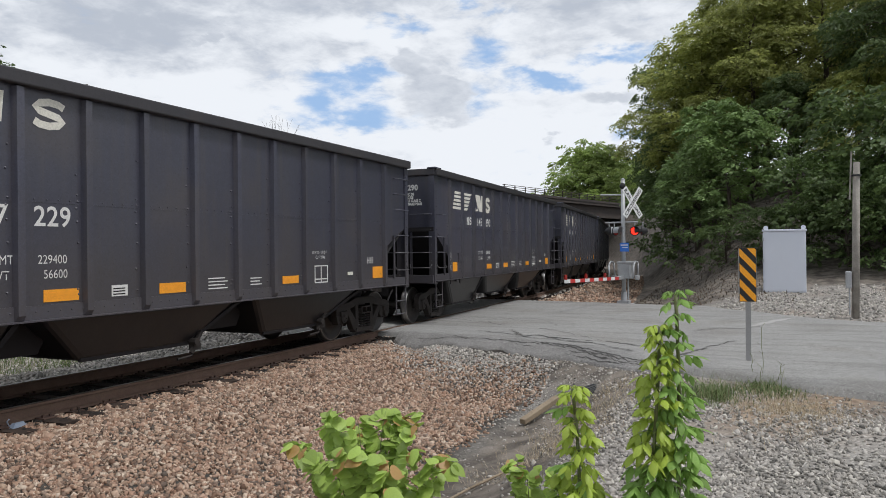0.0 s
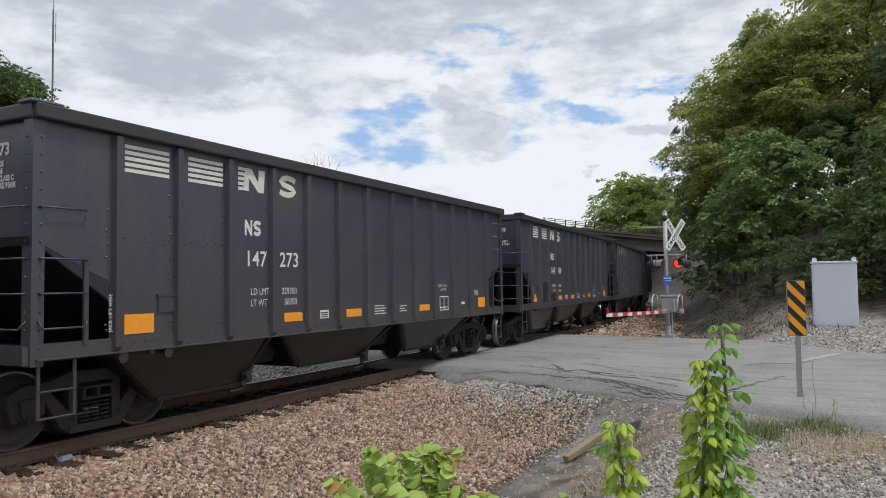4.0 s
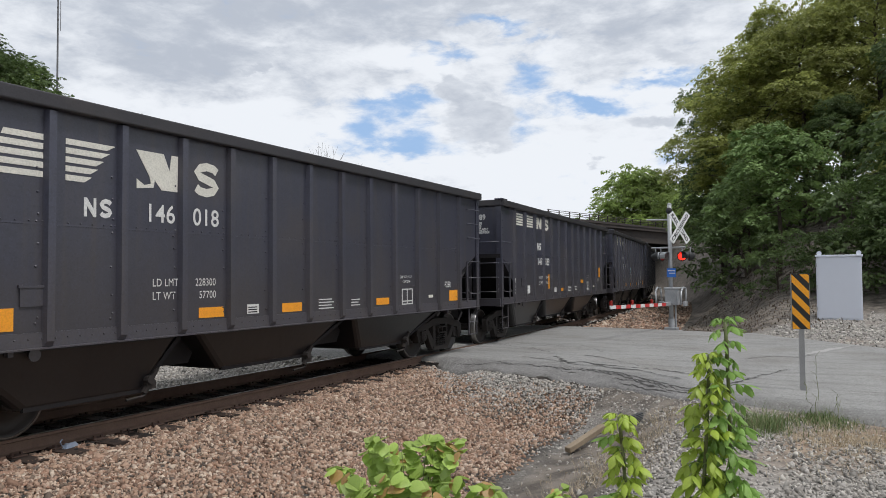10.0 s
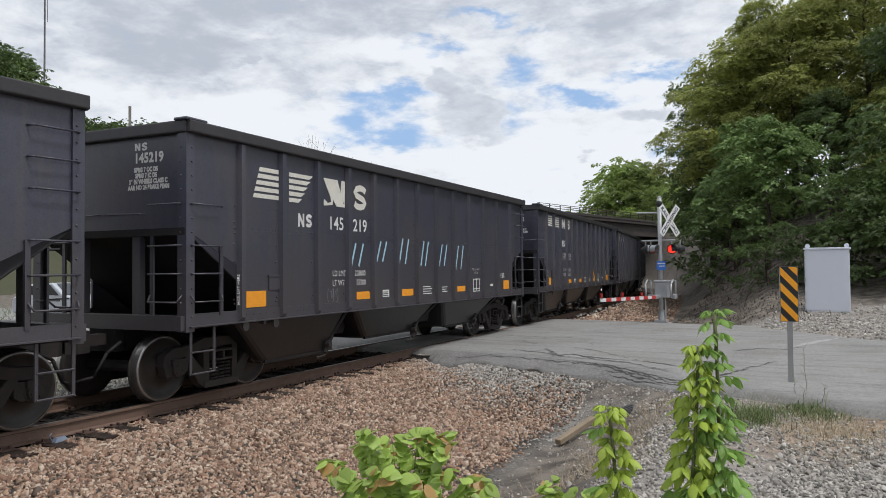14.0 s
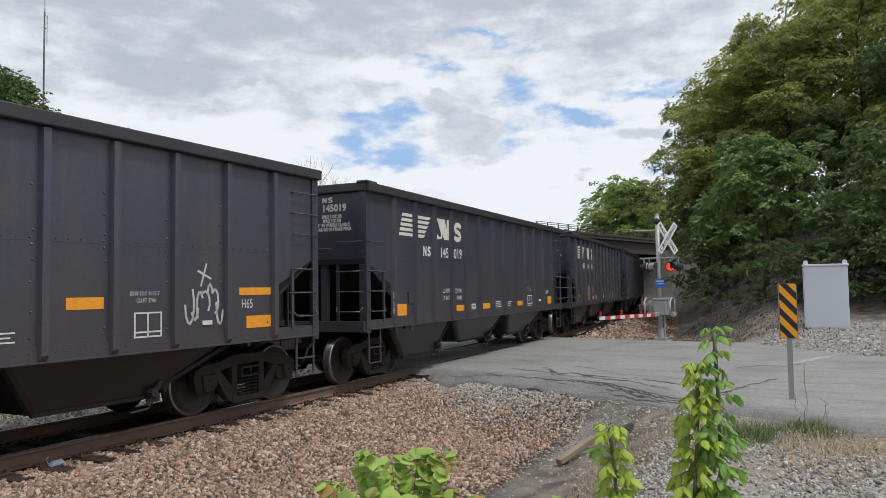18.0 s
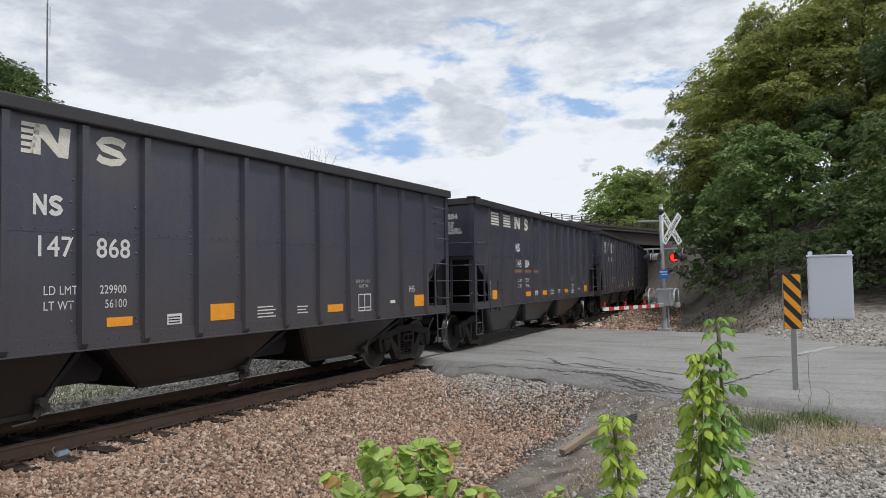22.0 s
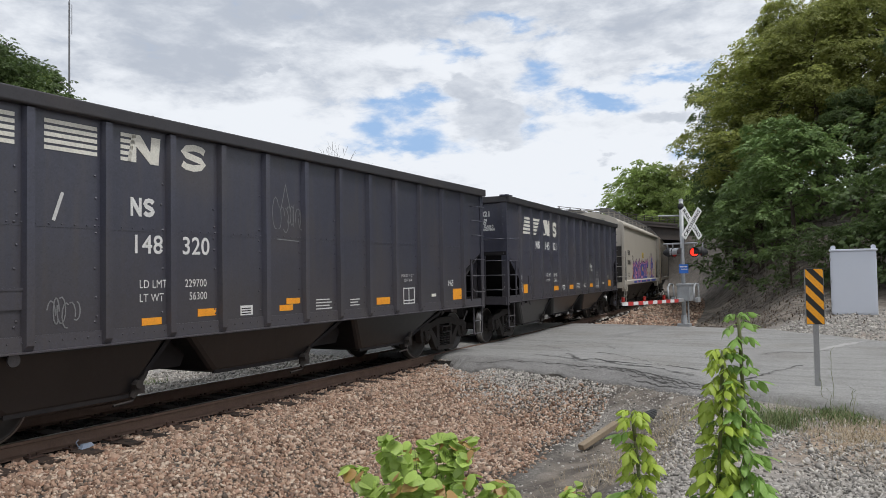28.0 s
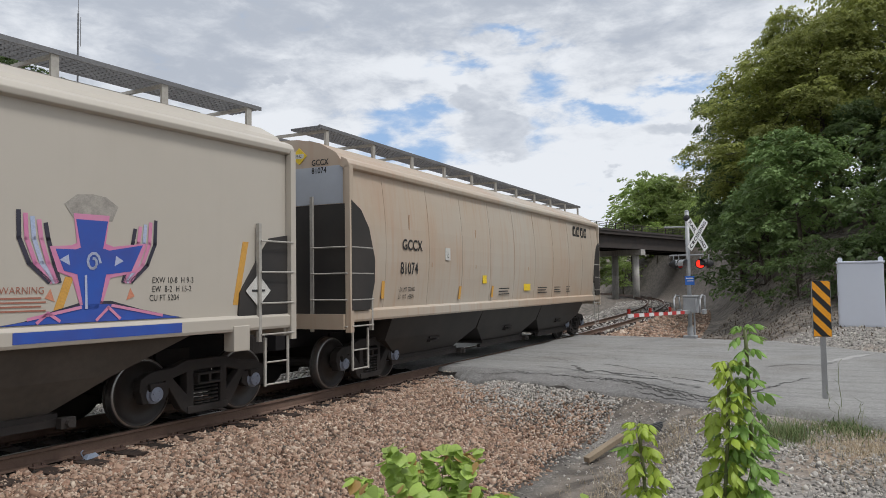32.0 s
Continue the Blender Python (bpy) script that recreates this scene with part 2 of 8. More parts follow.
CAR = material("car_paint", (0.041, 0.0425, 0.065), 0.38, vary=(0.055, 0.057, 0.078), scale=1.1, amount=0.7, bump=0.10, bump_scale=7, dirt=(0.075, 0.064, 0.06), dirt_scale=0.8, dirt_amount=0.5, streaks=0.5, obj_random=0.15, spec=0.65, speck=0.22, speck_scale=55, dust=(2.1, (0.056, 0.048, 0.046), 0.6))
CHORD = material("weathered_chord", (0.034, 0.033, 0.038), 0.5, vary=(0.046, 0.043, 0.046), scale=1.4, amount=0.7, bump=0.15, bump_scale=9, dirt=(0.06, 0.05, 0.046), dirt_scale=1.2, dirt_amount=0.4, spec=0.4, speck=0.2)
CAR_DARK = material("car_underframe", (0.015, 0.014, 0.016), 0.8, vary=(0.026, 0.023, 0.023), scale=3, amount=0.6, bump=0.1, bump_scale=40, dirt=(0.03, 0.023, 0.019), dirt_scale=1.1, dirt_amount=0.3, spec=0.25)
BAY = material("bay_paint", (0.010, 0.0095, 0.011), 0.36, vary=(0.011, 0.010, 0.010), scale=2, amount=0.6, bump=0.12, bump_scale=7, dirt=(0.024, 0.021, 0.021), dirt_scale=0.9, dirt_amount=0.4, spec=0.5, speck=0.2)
BOGIE = material("bogie_steel", (0.024, 0.021, 0.020), 0.75, vary=(0.042, 0.034, 0.03), scale=5, amount=0.6, bump=0.2, bump_scale=40, spec=0.3)
WHEEL = material("wheel_steel", (0.026, 0.022, 0.020), 0.5, 0.0, vary=(0.05, 0.042, 0.037), scale=4, amount=0.6, spec=0.4)
TREAD = material("bright_tread", (0.32, 0.31, 0.30), 0.35, 0.9, vary=(0.3, 0.29, 0.28), scale=4)
RAIL = material("rusty_rail", (0.135, 0.083, 0.060), 0.8, vary=(0.19, 0.125, 0.092), scale=6, amount=0.6, bump=0.2, bump_scale=60)
RAILTOP = material("worn_rail_top", (0.30, 0.27, 0.25), 0.35, 0.8, vary=(0.18, 0.14, 0.12), scale=5)
TIE = material("creosote_tie", (0.034, 0.024, 0.02), 0.9, vary=(0.075, 0.052, 0.041), scale=5, amount=0.6, bump=0.5, bump_scale=30, obj_random=0.3, spec=0.2)
PLATE = material("rusty_plate", (0.06, 0.034, 0.026), 0.85, vary=(0.10, 0.06, 0.042), scale=12, bump=0.2, obj_random=0.25)
STONE = material("ballast_stone", (0.3, 0.25, 0.2), 0.9, island=((0.0963, 0.0578, 0.0404), (0.3078, 0.1926, 0.135), (0.4527, 0.3276, 0.2412), (0.1737, 0.1152, 0.0867), (0.5589, 0.4527, 0.3564), (0.3177, 0.1926, 0.135), (0.1062, 0.0867, 0.0723), (0.4041, 0.2745, 0.1926)), bump=0.25, bump_scale=50, spec=0.2)
STONE_GREY = material("grey_stone", (0.3, 0.3, 0.3), 0.9, island=((0.1071, 0.103, 0.0949), (0.287, 0.27, 0.2435), (0.4306, 0.402, 0.3675), (0.2038, 0.19, 0.173), (0.3588, 0.333, 0.297), (0.5377, 0.506, 0.454)), bump=0.25, bump_scale=50, spec=0.2)
ASPHALT = material("worn_asphalt", (0.235, 0.23, 0.22), 0.9, vary=(0.30, 0.295, 0.28), scale=0.9, amount=0.7, bump=0.35, bump_scale=180, dirt=(0.17, 0.157, 0.14), dirt_scale=0.5, dirt_amount=0.6, speck=0.35, speck_scale=45, drag=((3.2, 0.35, 1), 0.45, (0.13, 0.125, 0.118)))
CRACK = material("crack_tar", (0.05, 0.048, 0.045), 0.95, vary=(0.09, 0.085, 0.08), scale=10)
WHITE = material("stencil_white", (0.72, 0.72, 0.70), 0.6, vary=(0.5, 0.49, 0.47), scale=6, amount=0.4)
CREAM = material("logo_cream", (0.72, 0.70, 0.62), 0.6, vary=(0.52, 0.50, 0.45), scale=5, amount=0.35)
ORANGE = material("reflector_orange", (0.90, 0.36, 0.02), 0.5, vary=(0.75, 0.28, 0.02), scale=8, amount=0.5)


# ---- mesh building ----
class Build:
    """Collects corners and faces for one mesh."""

    def __init__(self):
        self.v, self.f = [], []

    def add(self, verts, faces):
        n = len(self.v)
        self.v += [tuple(p) for p in verts]
        self.f += [tuple(i + n for i in q) for q in faces]
        return self

    def box(self, x0, x1, y0, y1, z0, z1):
        v = [(x, y, z) for x in (x0, x1) for y in (y0, y1) for z in (z0, z1)]
        return self.add(v, [(0, 1, 3, 2), (4, 6, 7, 5), (0, 4, 5, 1), (2, 3, 7, 6), (0, 2, 6, 4), (1, 5, 7, 3)])

    def bar(self, p, q, w, h=None, up=(0, 0, 1)):
        """A square bar from p to q, w wide and h high."""
        p, q, h = Vector(p), Vector(q), h or w
        d = (q - p).normalized()
        u = Vector(up) if abs(d.dot(Vector(up))) < 0.95 else Vector((1, 0, 0))
        s = d.cross(u).normalized() * (w / 2)
        t = s.cross(d).normalized() * (h / 2)
        v = [a + b for a in (p, q) for b in (-s - t, s - t, s + t, -s + t)]
        return self.add(v, [(3, 2, 1, 0), (4, 5, 6, 7)] + [(i, (i + 1) % 4, (i + 1) % 4 + 4, i + 4) for i in range(4)])

    def rod(self, p, q, r, n=8, r2=None, caps=True):
        p, q = Vector(p), Vector(q)
        r2 = r if r2 is None else r2
        d = (q - p).normalized()
        s = d.orthogonal().normalized()
        t = d.cross(s)
        ring = [(math.cos(2 * math.pi * i / n), math.sin(2 * math.pi * i / n)) for i in range(n)]
        v = [p + (s * a + t * b) * r for a, b in ring] + [q + (s * a + t * b) * r2 for a, b in ring]
        f = [(i, (i + 1) % n, (i + 1) % n + n, i + n) for i in range(n)]
        if caps:
            f += [tuple(range(n - 1, -1, -1)), tuple(range(n, 2 * n))]
        return self.add(v, f)

    def pipe(self, pts, r, n=6):
        for a, b in zip(pts, pts[1:]):
            self.rod(a, b, r, n)
        return self

    def prism(self, profile, a, b, plane="xz"):
        """A flat outline pulled from a to b across the plane it lies in."""
        n = len(profile)
        put = {"xz": lambda u, w, c: (u, c, w), "yz": lambda u, w, c: (c, u, w), "xy": lambda u, w, c: (u, w, c)}[plane]
        v = [put(u, w, a) for u, w in profile] + [put(u, w, b) for u, w in profile]
        return self.add(v, [tuple(range(n)), tuple(range(2 * n - 1, n - 1, -1))] + [(i, i + n, (i + 1) % n + n, (i + 1) % n) for i in range(n)])

    def lathe(self, profile, at, axis, n=24, caps=True):
        """profile: pairs of (along, radius) about the axis through at."""
        at, d = Vector(at), Vector(axis).normalized()
        s = d.orthogonal().normalized()
        t = d.cross(s)
        v = []
        for a, r in profile:
            v += [at + d * a + (s * math.cos(2 * math.pi * i / n) + t * math.sin(2 * math.pi * i / n)) * r for i in range(n)]
        m = len(profile)
        f = [(j * n + i, j * n + (i + 1) % n, (j + 1) * n + (i + 1) % n, (j + 1) * n + i) for j in range(m - 1) for i in range(n)]
        if caps:
            f += [tuple(range(n - 1, -1, -1)), tuple(range((m - 1) * n, m * n))]
        return self.add(v, f)

    def mesh(self, name, smooth=False):
        me = bpy.data.meshes.new(name)
        me.from_pydata(self.v, [], self.f)
        bm = bmesh.new()
        bm.from_mesh(me)
        bmesh.ops.recalc_face_normals(bm, faces=bm.faces)
        bm.to_mesh(me)
        bm.free()
        if smooth:
            me.polygons.foreach_set("use_smooth", [True] * len(me.polygons))
        return me


def part(name, build, mat, parent=None, label="", smooth=False, bevel=0.0):
    """ONE mesh object, under a thing or a part. build: a Build or a finished mesh."""
    me = build.mesh(name, smooth) if isinstance(build, Build) else build
    if not me.materials:
        me.materials.append(mat)
    ob = new(name, me)
    if parent is not None:
        ob.parent = parent
    if label:
        ob["label"] = label
    if bevel:
        mod = ob.modifiers.new("edge", "BEVEL")
        mod.width, mod.segments, mod.limit_method = bevel, 2, "ANGLE"
    return ob


def scatter_mesh(name, verts, faces, mats4, mat):
    """One mesh of many small pieces: verts and faces of one piece, and an array of 4 x 4 places."""
    v, f, m = np.asarray(verts, float), np.asarray(faces, int), np.asarray(mats4, float)
    n, k = len(m), len(v)
    co = np.einsum("nij,kj->nki", m[:, :3, :3], v) + m[:, None, :3, 3]
    fc = (f[None] + (np.arange(n) * k)[:, None, None]).reshape(-1)
    me = bpy.data.meshes.new(name)
    me.vertices.add(n * k)
    me.vertices.foreach_set("co", co.reshape(-1))
    me.loops.add(len(fc))
    me.loops.foreach_set("vertex_index", fc.astype(np.int32))
    me.polygons.add(n * len(f))
    w = f.shape[1]
    me.polygons.foreach_set("loop_start", np.arange(0, len(fc), w, dtype=np.int32))
    me.polygons.foreach_set("loop_total", np.full(n * len(f), w, dtype=np.int32))
    me.update(calc_edges=True)
    me.validate()
    me.materials.append(mat)
    return me


def random_turns(rng, n):
    q = rng.normal(size=(n, 4))
    q /= np.linalg.norm(q, axis=1)[:, None]
    w, x, y, z = q.T
    return np.stack([np.stack([1 - 2 * (y * y + z * z), 2 * (x * y - z * w), 2 * (x * z + y * w)], -1),
                     np.stack([2 * (x * y + z * w), 1 - 2 * (x * x + z * z), 2 * (y * z - x * w)], -1),
                     np.stack([2 * (x * z - y * w), 2 * (y * z + x * w), 1 - 2 * (x * x + y * y)], -1)], 1)


def places(pos, turns, sizes):
    m = np.zeros((len(pos), 4, 4))
    m[:, :3, :3] = turns * np.asarray(sizes)[:, None, :] if np.ndim(sizes) == 2 else turns * np.asarray(sizes)[:, None, None]
    m[:, :3, 3] = pos
    m[:, 3, 3] = 1
    return m


# a rough stone: a skewed block with cut corners
STONE_V = [(-.5, -.42, -.4), (.46, -.5, -.36), (.5, .4, -.42), (-.4, .5, -.36), (-.36, -.34, .36), (.34, -.3, .44), (.3, .38, .32), (-.44, .3, .42)]
STONE_F = [(3, 2, 1, 0), (4, 5, 6, 7), (0, 1, 5, 4), (1, 2, 6, 5), (2, 3, 7, 6), (3, 0, 4, 7)]

# ---- the track's line ----
CURVE = 0.003536  # 1 / radius; the line bends away beyond the crossing and runs straight behind it


def line_at(s):
    """The place and heading of the track's centre, s metres along it."""
    if s < -12:
        a = -12 * CURVE
        p = Vector((math.sin(a) / CURVE, (1 - math.cos(a)) / CURVE, 0))
        return p + Vector((math.cos(a), math.sin(a), 0)) * (s + 12), a
    a = s * CURVE
    return Vector((math.sin(a) / CURVE, (1 - math.cos(a)) / CURVE, 0)), a


def beside(s, lat, z=0.0):
    p, a = line_at(s)
    return Vector((p.x - math.sin(a) * lat, p.y + math.cos(a) * lat, z))


def to_line(x, y):
    """s and the distance across (positive: the far side) of arrays of places."""
    r = 1 / CURVE
    lat = r - np.hypot(x, y - r)
    s = np.arctan2(x, r - y) * r
    a = -12 * CURVE
    x0, y0 = math.sin(a) * r, r - math.cos(a) * r
    s2 = (x - x0) * math.cos(a) + (y - y0) * math.sin(a) - 12
    lat2 = -(x - x0) * math.sin(a) + (y - y0) * math.cos(a)
    use = s2 < -12
    return np.where(use, s2, s), np.where(use, lat2, lat)


def smooth_step(a, b, x):
    t = np.clip((x - a) / (b - a), 0, 1)
    return t * t * (3 - 2 * t)


# ---- the ground: one sheet ----
ROAD_Z = 0.0


def road_edge(y):
    """x of the road's near edge at y."""
    return np.interp(y, [-60, -14, -9.3, -8.2, -6.6, -5.2, -3.8, -1.5, 0, 3, 8, 40], [9, 9.4, 11.0, 11.6, 12.4, 13.8, 14.4, 14.7, 14.8, 14.6, 14.2, 13.5])


def road_far(y):
    return np.interp(y, [-60, -14, -9.6, -6.3, -0.5, 4, 10, 40], [19.5, 19.5, 21.5, 25.2, 26.0, 26.2, 24.5, 23])


def shoulder_wide(y):
    """How far the worn asphalt slopes down beside the road's near edge."""
    return np.interp(y, [-7.5, -6.6, -5.0, -3.0, -1.2, -0.9], [0.10, 0.55, 0.78, 0.68, 0.55, 0.25])


def ground_z(x, y):
    s, lat = to_line(x, y)
    # the bed: shoulder, slope, ditch
    bed = np.interp(lat, [-9, -5.6, -4.4, -1.75, -1.25, 1.25, 1.75, 4.0, 6, 30], [-0.05, -0.78, -0.82, -0.27, -0.215, -0.215, -0.27, -0.42, -0.35, -0.3])
    # the bench on which the camera stands, with the ditch dying out behind it
    near = smooth_step(-6.2, -7.9, y - 0.04 * (x - 5)) * smooth_step(60, 30, x)
    z = np.where(lat < -1.75, bed * (1 - near) + near * 0.02, bed)
    # the road and its banks
    into = np.minimum(x - road_edge(y), road_far(y) - x)
    bank = smooth_step(-3.0, -0.05, into)
    off_track = smooth_step(1.9, 2.6, np.abs(lat))
    z = z * (1 - bank * np.maximum(off_track, smooth_step(-0.4, 0.0, into))) + (-0.13) * bank * np.maximum(off_track, smooth_step(-0.4, 0.0, into))
    # the wooded slope beyond the road, on the camera's side of the track
    up = smooth_step(29, 62, x - 0.25 * (y + 4)) * smooth_step(-3.0, -11, lat)
    z = z + up * 7.5 + smooth_step(26.5, 30, x) * smooth_step(-4.0, -6.5, y) * smooth_step(60, 45, x) * 0.3
    z = z + smooth_step(3.5, 10, lat) * smooth_step(45, 95, s) * 3.0
    # far hills close the place
    far = np.hypot(x, y)
    z = z + smooth_step(150, 420, far) * smooth_step(12, 60, np.abs(lat)) * 22
    z = z + 0.02 * np.sin(3.1 * x + 1.7 * y) * np.sin(2.3 * y - 0.7 * x) * (np.abs(lat) > 1.8) * (into < -0.3)
    return z


def grid_axis(spans):
    out = []
    for a, b, step in spans:
        out += list(np.arange(a, b, step))
    return np.array(out + [spans[-1][1]])


def clay_share(x, y):
    """Where the roadside is bare reddish dirt with straw on it."""
    wob = 0.35 * np.sin(1.9 * x + 0.7 * y) * np.sin(1.3 * y - 0.6 * x)
    a = np.exp(-((x - 9.4 + 0.5 * wob) / 1.6) ** 2 - ((y + 9.1 + 0.30 * (x - 9.4) + 0.5 * wob) / 0.62) ** 2)
    b = 0.8 * np.exp(-((x - 10.9) / 0.8) ** 2 - ((y + 9.7 + wob) / 0.45) ** 2)
    return np.clip(1.3 * np.maximum(a, b), 0, 1)


def make_ground():
    gx = grid_axis([(-2500, -400, 300), (-400, -60, 20), (-60, -4, 2.0), (-4, 3, 0.5), (3, 30, 0.18), (30, 60, 0.8), (60, 160, 3), (160, 400, 20), (400, 2500, 300)])
    gy = grid_axis([(-2500, -400, 300), (-400, -60, 20), (-60, -14, 1.5), (-14, 8, 0.16), (8, 30, 0.8), (30, 120, 3), (120, 400, 20), (400, 2500, 300)])
    X, Y = np.meshgrid(gx, gy, indexing="ij")
    Z = ground_z(X, Y)
    nx, ny = X.shape
    idx = np.arange(nx * ny).reshape(nx, ny)
    f = np.stack([idx[:-1, :-1], idx[1:, :-1], idx[1:, 1:], idx[:-1, 1:]], -1).reshape(-1, 4)
    me = bpy.data.meshes.new("ground")
    me.vertices.add(nx * ny)
    me.vertices.foreach_set("co", np.stack([X, Y, Z], -1).reshape(-1))
    me.loops.add(len(f) * 4)
    me.loops.foreach_set("vertex_index", f.reshape(-1).astype(np.int32))
    me.polygons.add(len(f))
    me.polygons.foreach_set("loop_start", np.arange(0, len(f) * 4, 4, dtype=np.int32))
    me.polygons.foreach_set("loop_total", np.full(len(f), 4, dtype=np.int32))
    me.polygons.foreach_set("use_smooth", np.ones(len(f), dtype=bool))
    me.update(calc_edges=True)
    S, LAT = to_line(X, Y)
    wob = 0.35 * np.sin(1.9 * X + 0.7 * Y) * np.sin(1.3 * Y - 0.6 * X)
    soil = np.maximum(smooth_step(26.0, 28.0, X + wob) * (1 - smooth_step(-5.9, -6.7, Y + wob + 0.22 * (X - 24.5)) * smooth_step(30.2, 29.4, X)), smooth_step(-5.1, -5.7, LAT + wob) * smooth_step(-8.0, -6.6, Y + 0.4 * wob) * smooth_step(13.0, 10.5, X))
    soil = np.maximum(soil, smooth_step(7, 12, LAT))
    edge = road_edge(Y) - X
    soil = np.maximum(soil, 0.75 * smooth_step(2.6, 1.2, edge + 1.5 * wob) * smooth_step(-7.6, -8.2, Y) * (X < 20))
    soil = np.maximum(soil, smooth_step(2.0, 1.0, edge + wob) * smooth_step(-2.8, -4.2, Y) * smooth_step(-8.0, -7.2, Y) * (X < 20))
    # oily bed, with shade under the train and between stones mixed into the colour
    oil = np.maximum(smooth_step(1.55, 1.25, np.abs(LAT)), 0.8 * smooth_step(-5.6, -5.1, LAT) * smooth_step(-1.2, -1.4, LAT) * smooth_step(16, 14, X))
    clay = clay_share(X, Y)
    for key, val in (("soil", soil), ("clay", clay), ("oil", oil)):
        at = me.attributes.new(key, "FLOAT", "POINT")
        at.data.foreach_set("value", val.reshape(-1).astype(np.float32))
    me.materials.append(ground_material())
    tagged(new("ground", me), "gravel, dirt and dry grass ground beside the railway", "ground", kind="structure")


def ground_material():
    """Grey gravel, with brown soil and an oily track bed with shade in its colour where the sheet says so."""
    m = material("ground_mix", (0.30, 0.283, 0.26), 0.95, vary=(0.17, 0.155, 0.135), scale=1.2, amount=0.6, bump=0.9, bump_scale=26, dirt=(0.27, 0.20, 0.15), dirt_scale=0.5, dirt_amount=0.55, spec=0.2, speck=0.5, speck_scale=24)
    nt = m.node_tree
    b = nt.nodes["Principled BSDF"]
    out = b.inputs["Base Color"].links[0].from_socket
    tc = node(nt, "ShaderNodeTexCoord")
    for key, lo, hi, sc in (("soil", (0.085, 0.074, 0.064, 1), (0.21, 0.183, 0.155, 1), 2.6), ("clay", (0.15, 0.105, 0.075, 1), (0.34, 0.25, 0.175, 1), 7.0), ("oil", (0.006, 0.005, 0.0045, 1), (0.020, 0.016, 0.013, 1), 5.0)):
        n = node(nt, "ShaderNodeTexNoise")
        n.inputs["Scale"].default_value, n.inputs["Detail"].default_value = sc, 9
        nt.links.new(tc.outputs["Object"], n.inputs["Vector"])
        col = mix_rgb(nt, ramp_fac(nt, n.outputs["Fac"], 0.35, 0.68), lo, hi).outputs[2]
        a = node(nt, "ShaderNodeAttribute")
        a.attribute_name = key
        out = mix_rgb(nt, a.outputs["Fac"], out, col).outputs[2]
    nt.links.new(out, b.inputs["Base Color"])
    return m


make_ground()


# ---- rails, ties, plates ----
RAIL_PROFILE = [(-0.075, -0.18), (0.075, -0.18), (0.075, -0.168), (0.012, -0.15), (0.012, -0.045), (0.037, -0.034), (0.037, -0.004), (0.030, 0.0), (-0.030, 0.0), (-0.037, -0.004), (-0.037, -0.034), (-0.012, -0.045), (-0.012, -0.15), (-0.075, -0.168)]


def make_rail(side):
    b = Build()
    spots = list(np.arange(-340, -20, 40)) + list(np.arange(-20, 150, 2.0)) + list(np.arange(150, 341, 10.0))
    n = len(RAIL_PROFILE)
    for s in spots:
        for u, w in RAIL_PROFILE:
            b.v.append(tuple(beside(s, side * 0.7555 + u, w)))
    for j in range(len(spots) - 1):
        for i in range(n):
            b.f.append((j * n + i, (j + 1) * n + i, (j + 1) * n + (i + 1) % n, j * n + (i + 1) % n))
    rail = part("rail", b, RAIL)
    tagged(rail, "rusty steel running rail with a worn shiny head", "rail", group="rails of the track", kind="structure")
    t = Build()
    for s in spots:
        for u in (-0.026, 0.026):
            t.v.append(tuple(beside(s, side * 0.7555 + u, 0.003)))
    for j in range(len(spots) - 1):
        t.f.append((2 * j, 2 * j + 2, 2 * j + 3, 2 * j + 1))
    part("worn_running_surface", t, RAILTOP, rail, "polished running surface")


make_rail(-1), make_rail(1)


def make_ties():
    tie_me = Build().box(-0.115, 0.115, -1.3, 1.3, -0.36, -0.192).mesh("tie")
    tie_me.materials.append(TIE)
    plate = Build().box(-0.09, 0.09, -0.19, 0.19, -0.192, -0.176)
    for sx in (-1, 1):
        for sy in (-0.12, 0.12):
            plate.box(sx * 0.05 - 0.012, sx * 0.05 + 0.012, sy - 0.015, sy + 0.015, -0.176, -0.145)
    plate_me = plate.mesh("tie_plate")
    plate_me.materials.append(PLATE)
    base = tagged(new("track_ties"), "row of weathered wooden railway ties with rusty plates", "ties", kind="structure")
    rng = random.Random(5)
    for i in range(210):
        s = -4 + i * 0.5
        if 14.6 < s < 26:
            continue
        p, a = line_at(s + rng.uniform(-0.04, 0.04))
        ob = new("tie", tie_me)
        ob.parent = base
        ob.matrix_basis = Matrix.Translation(p + Vector((0, 0, rng.uniform(-0.015, 0.01)))) @ pose(0, rng.uniform(-0.05, 0.05), 0, 0, 0, math.degrees(a) + rng.uniform(-1.5, 1.5))
        if s < 30:
            for side in (-1, 1):
                pl = new("tie_plate", plate_me)
                pl.parent = ob
                pl.matrix_basis = pose(0, side * 0.7555, 0.005)


make_ties()


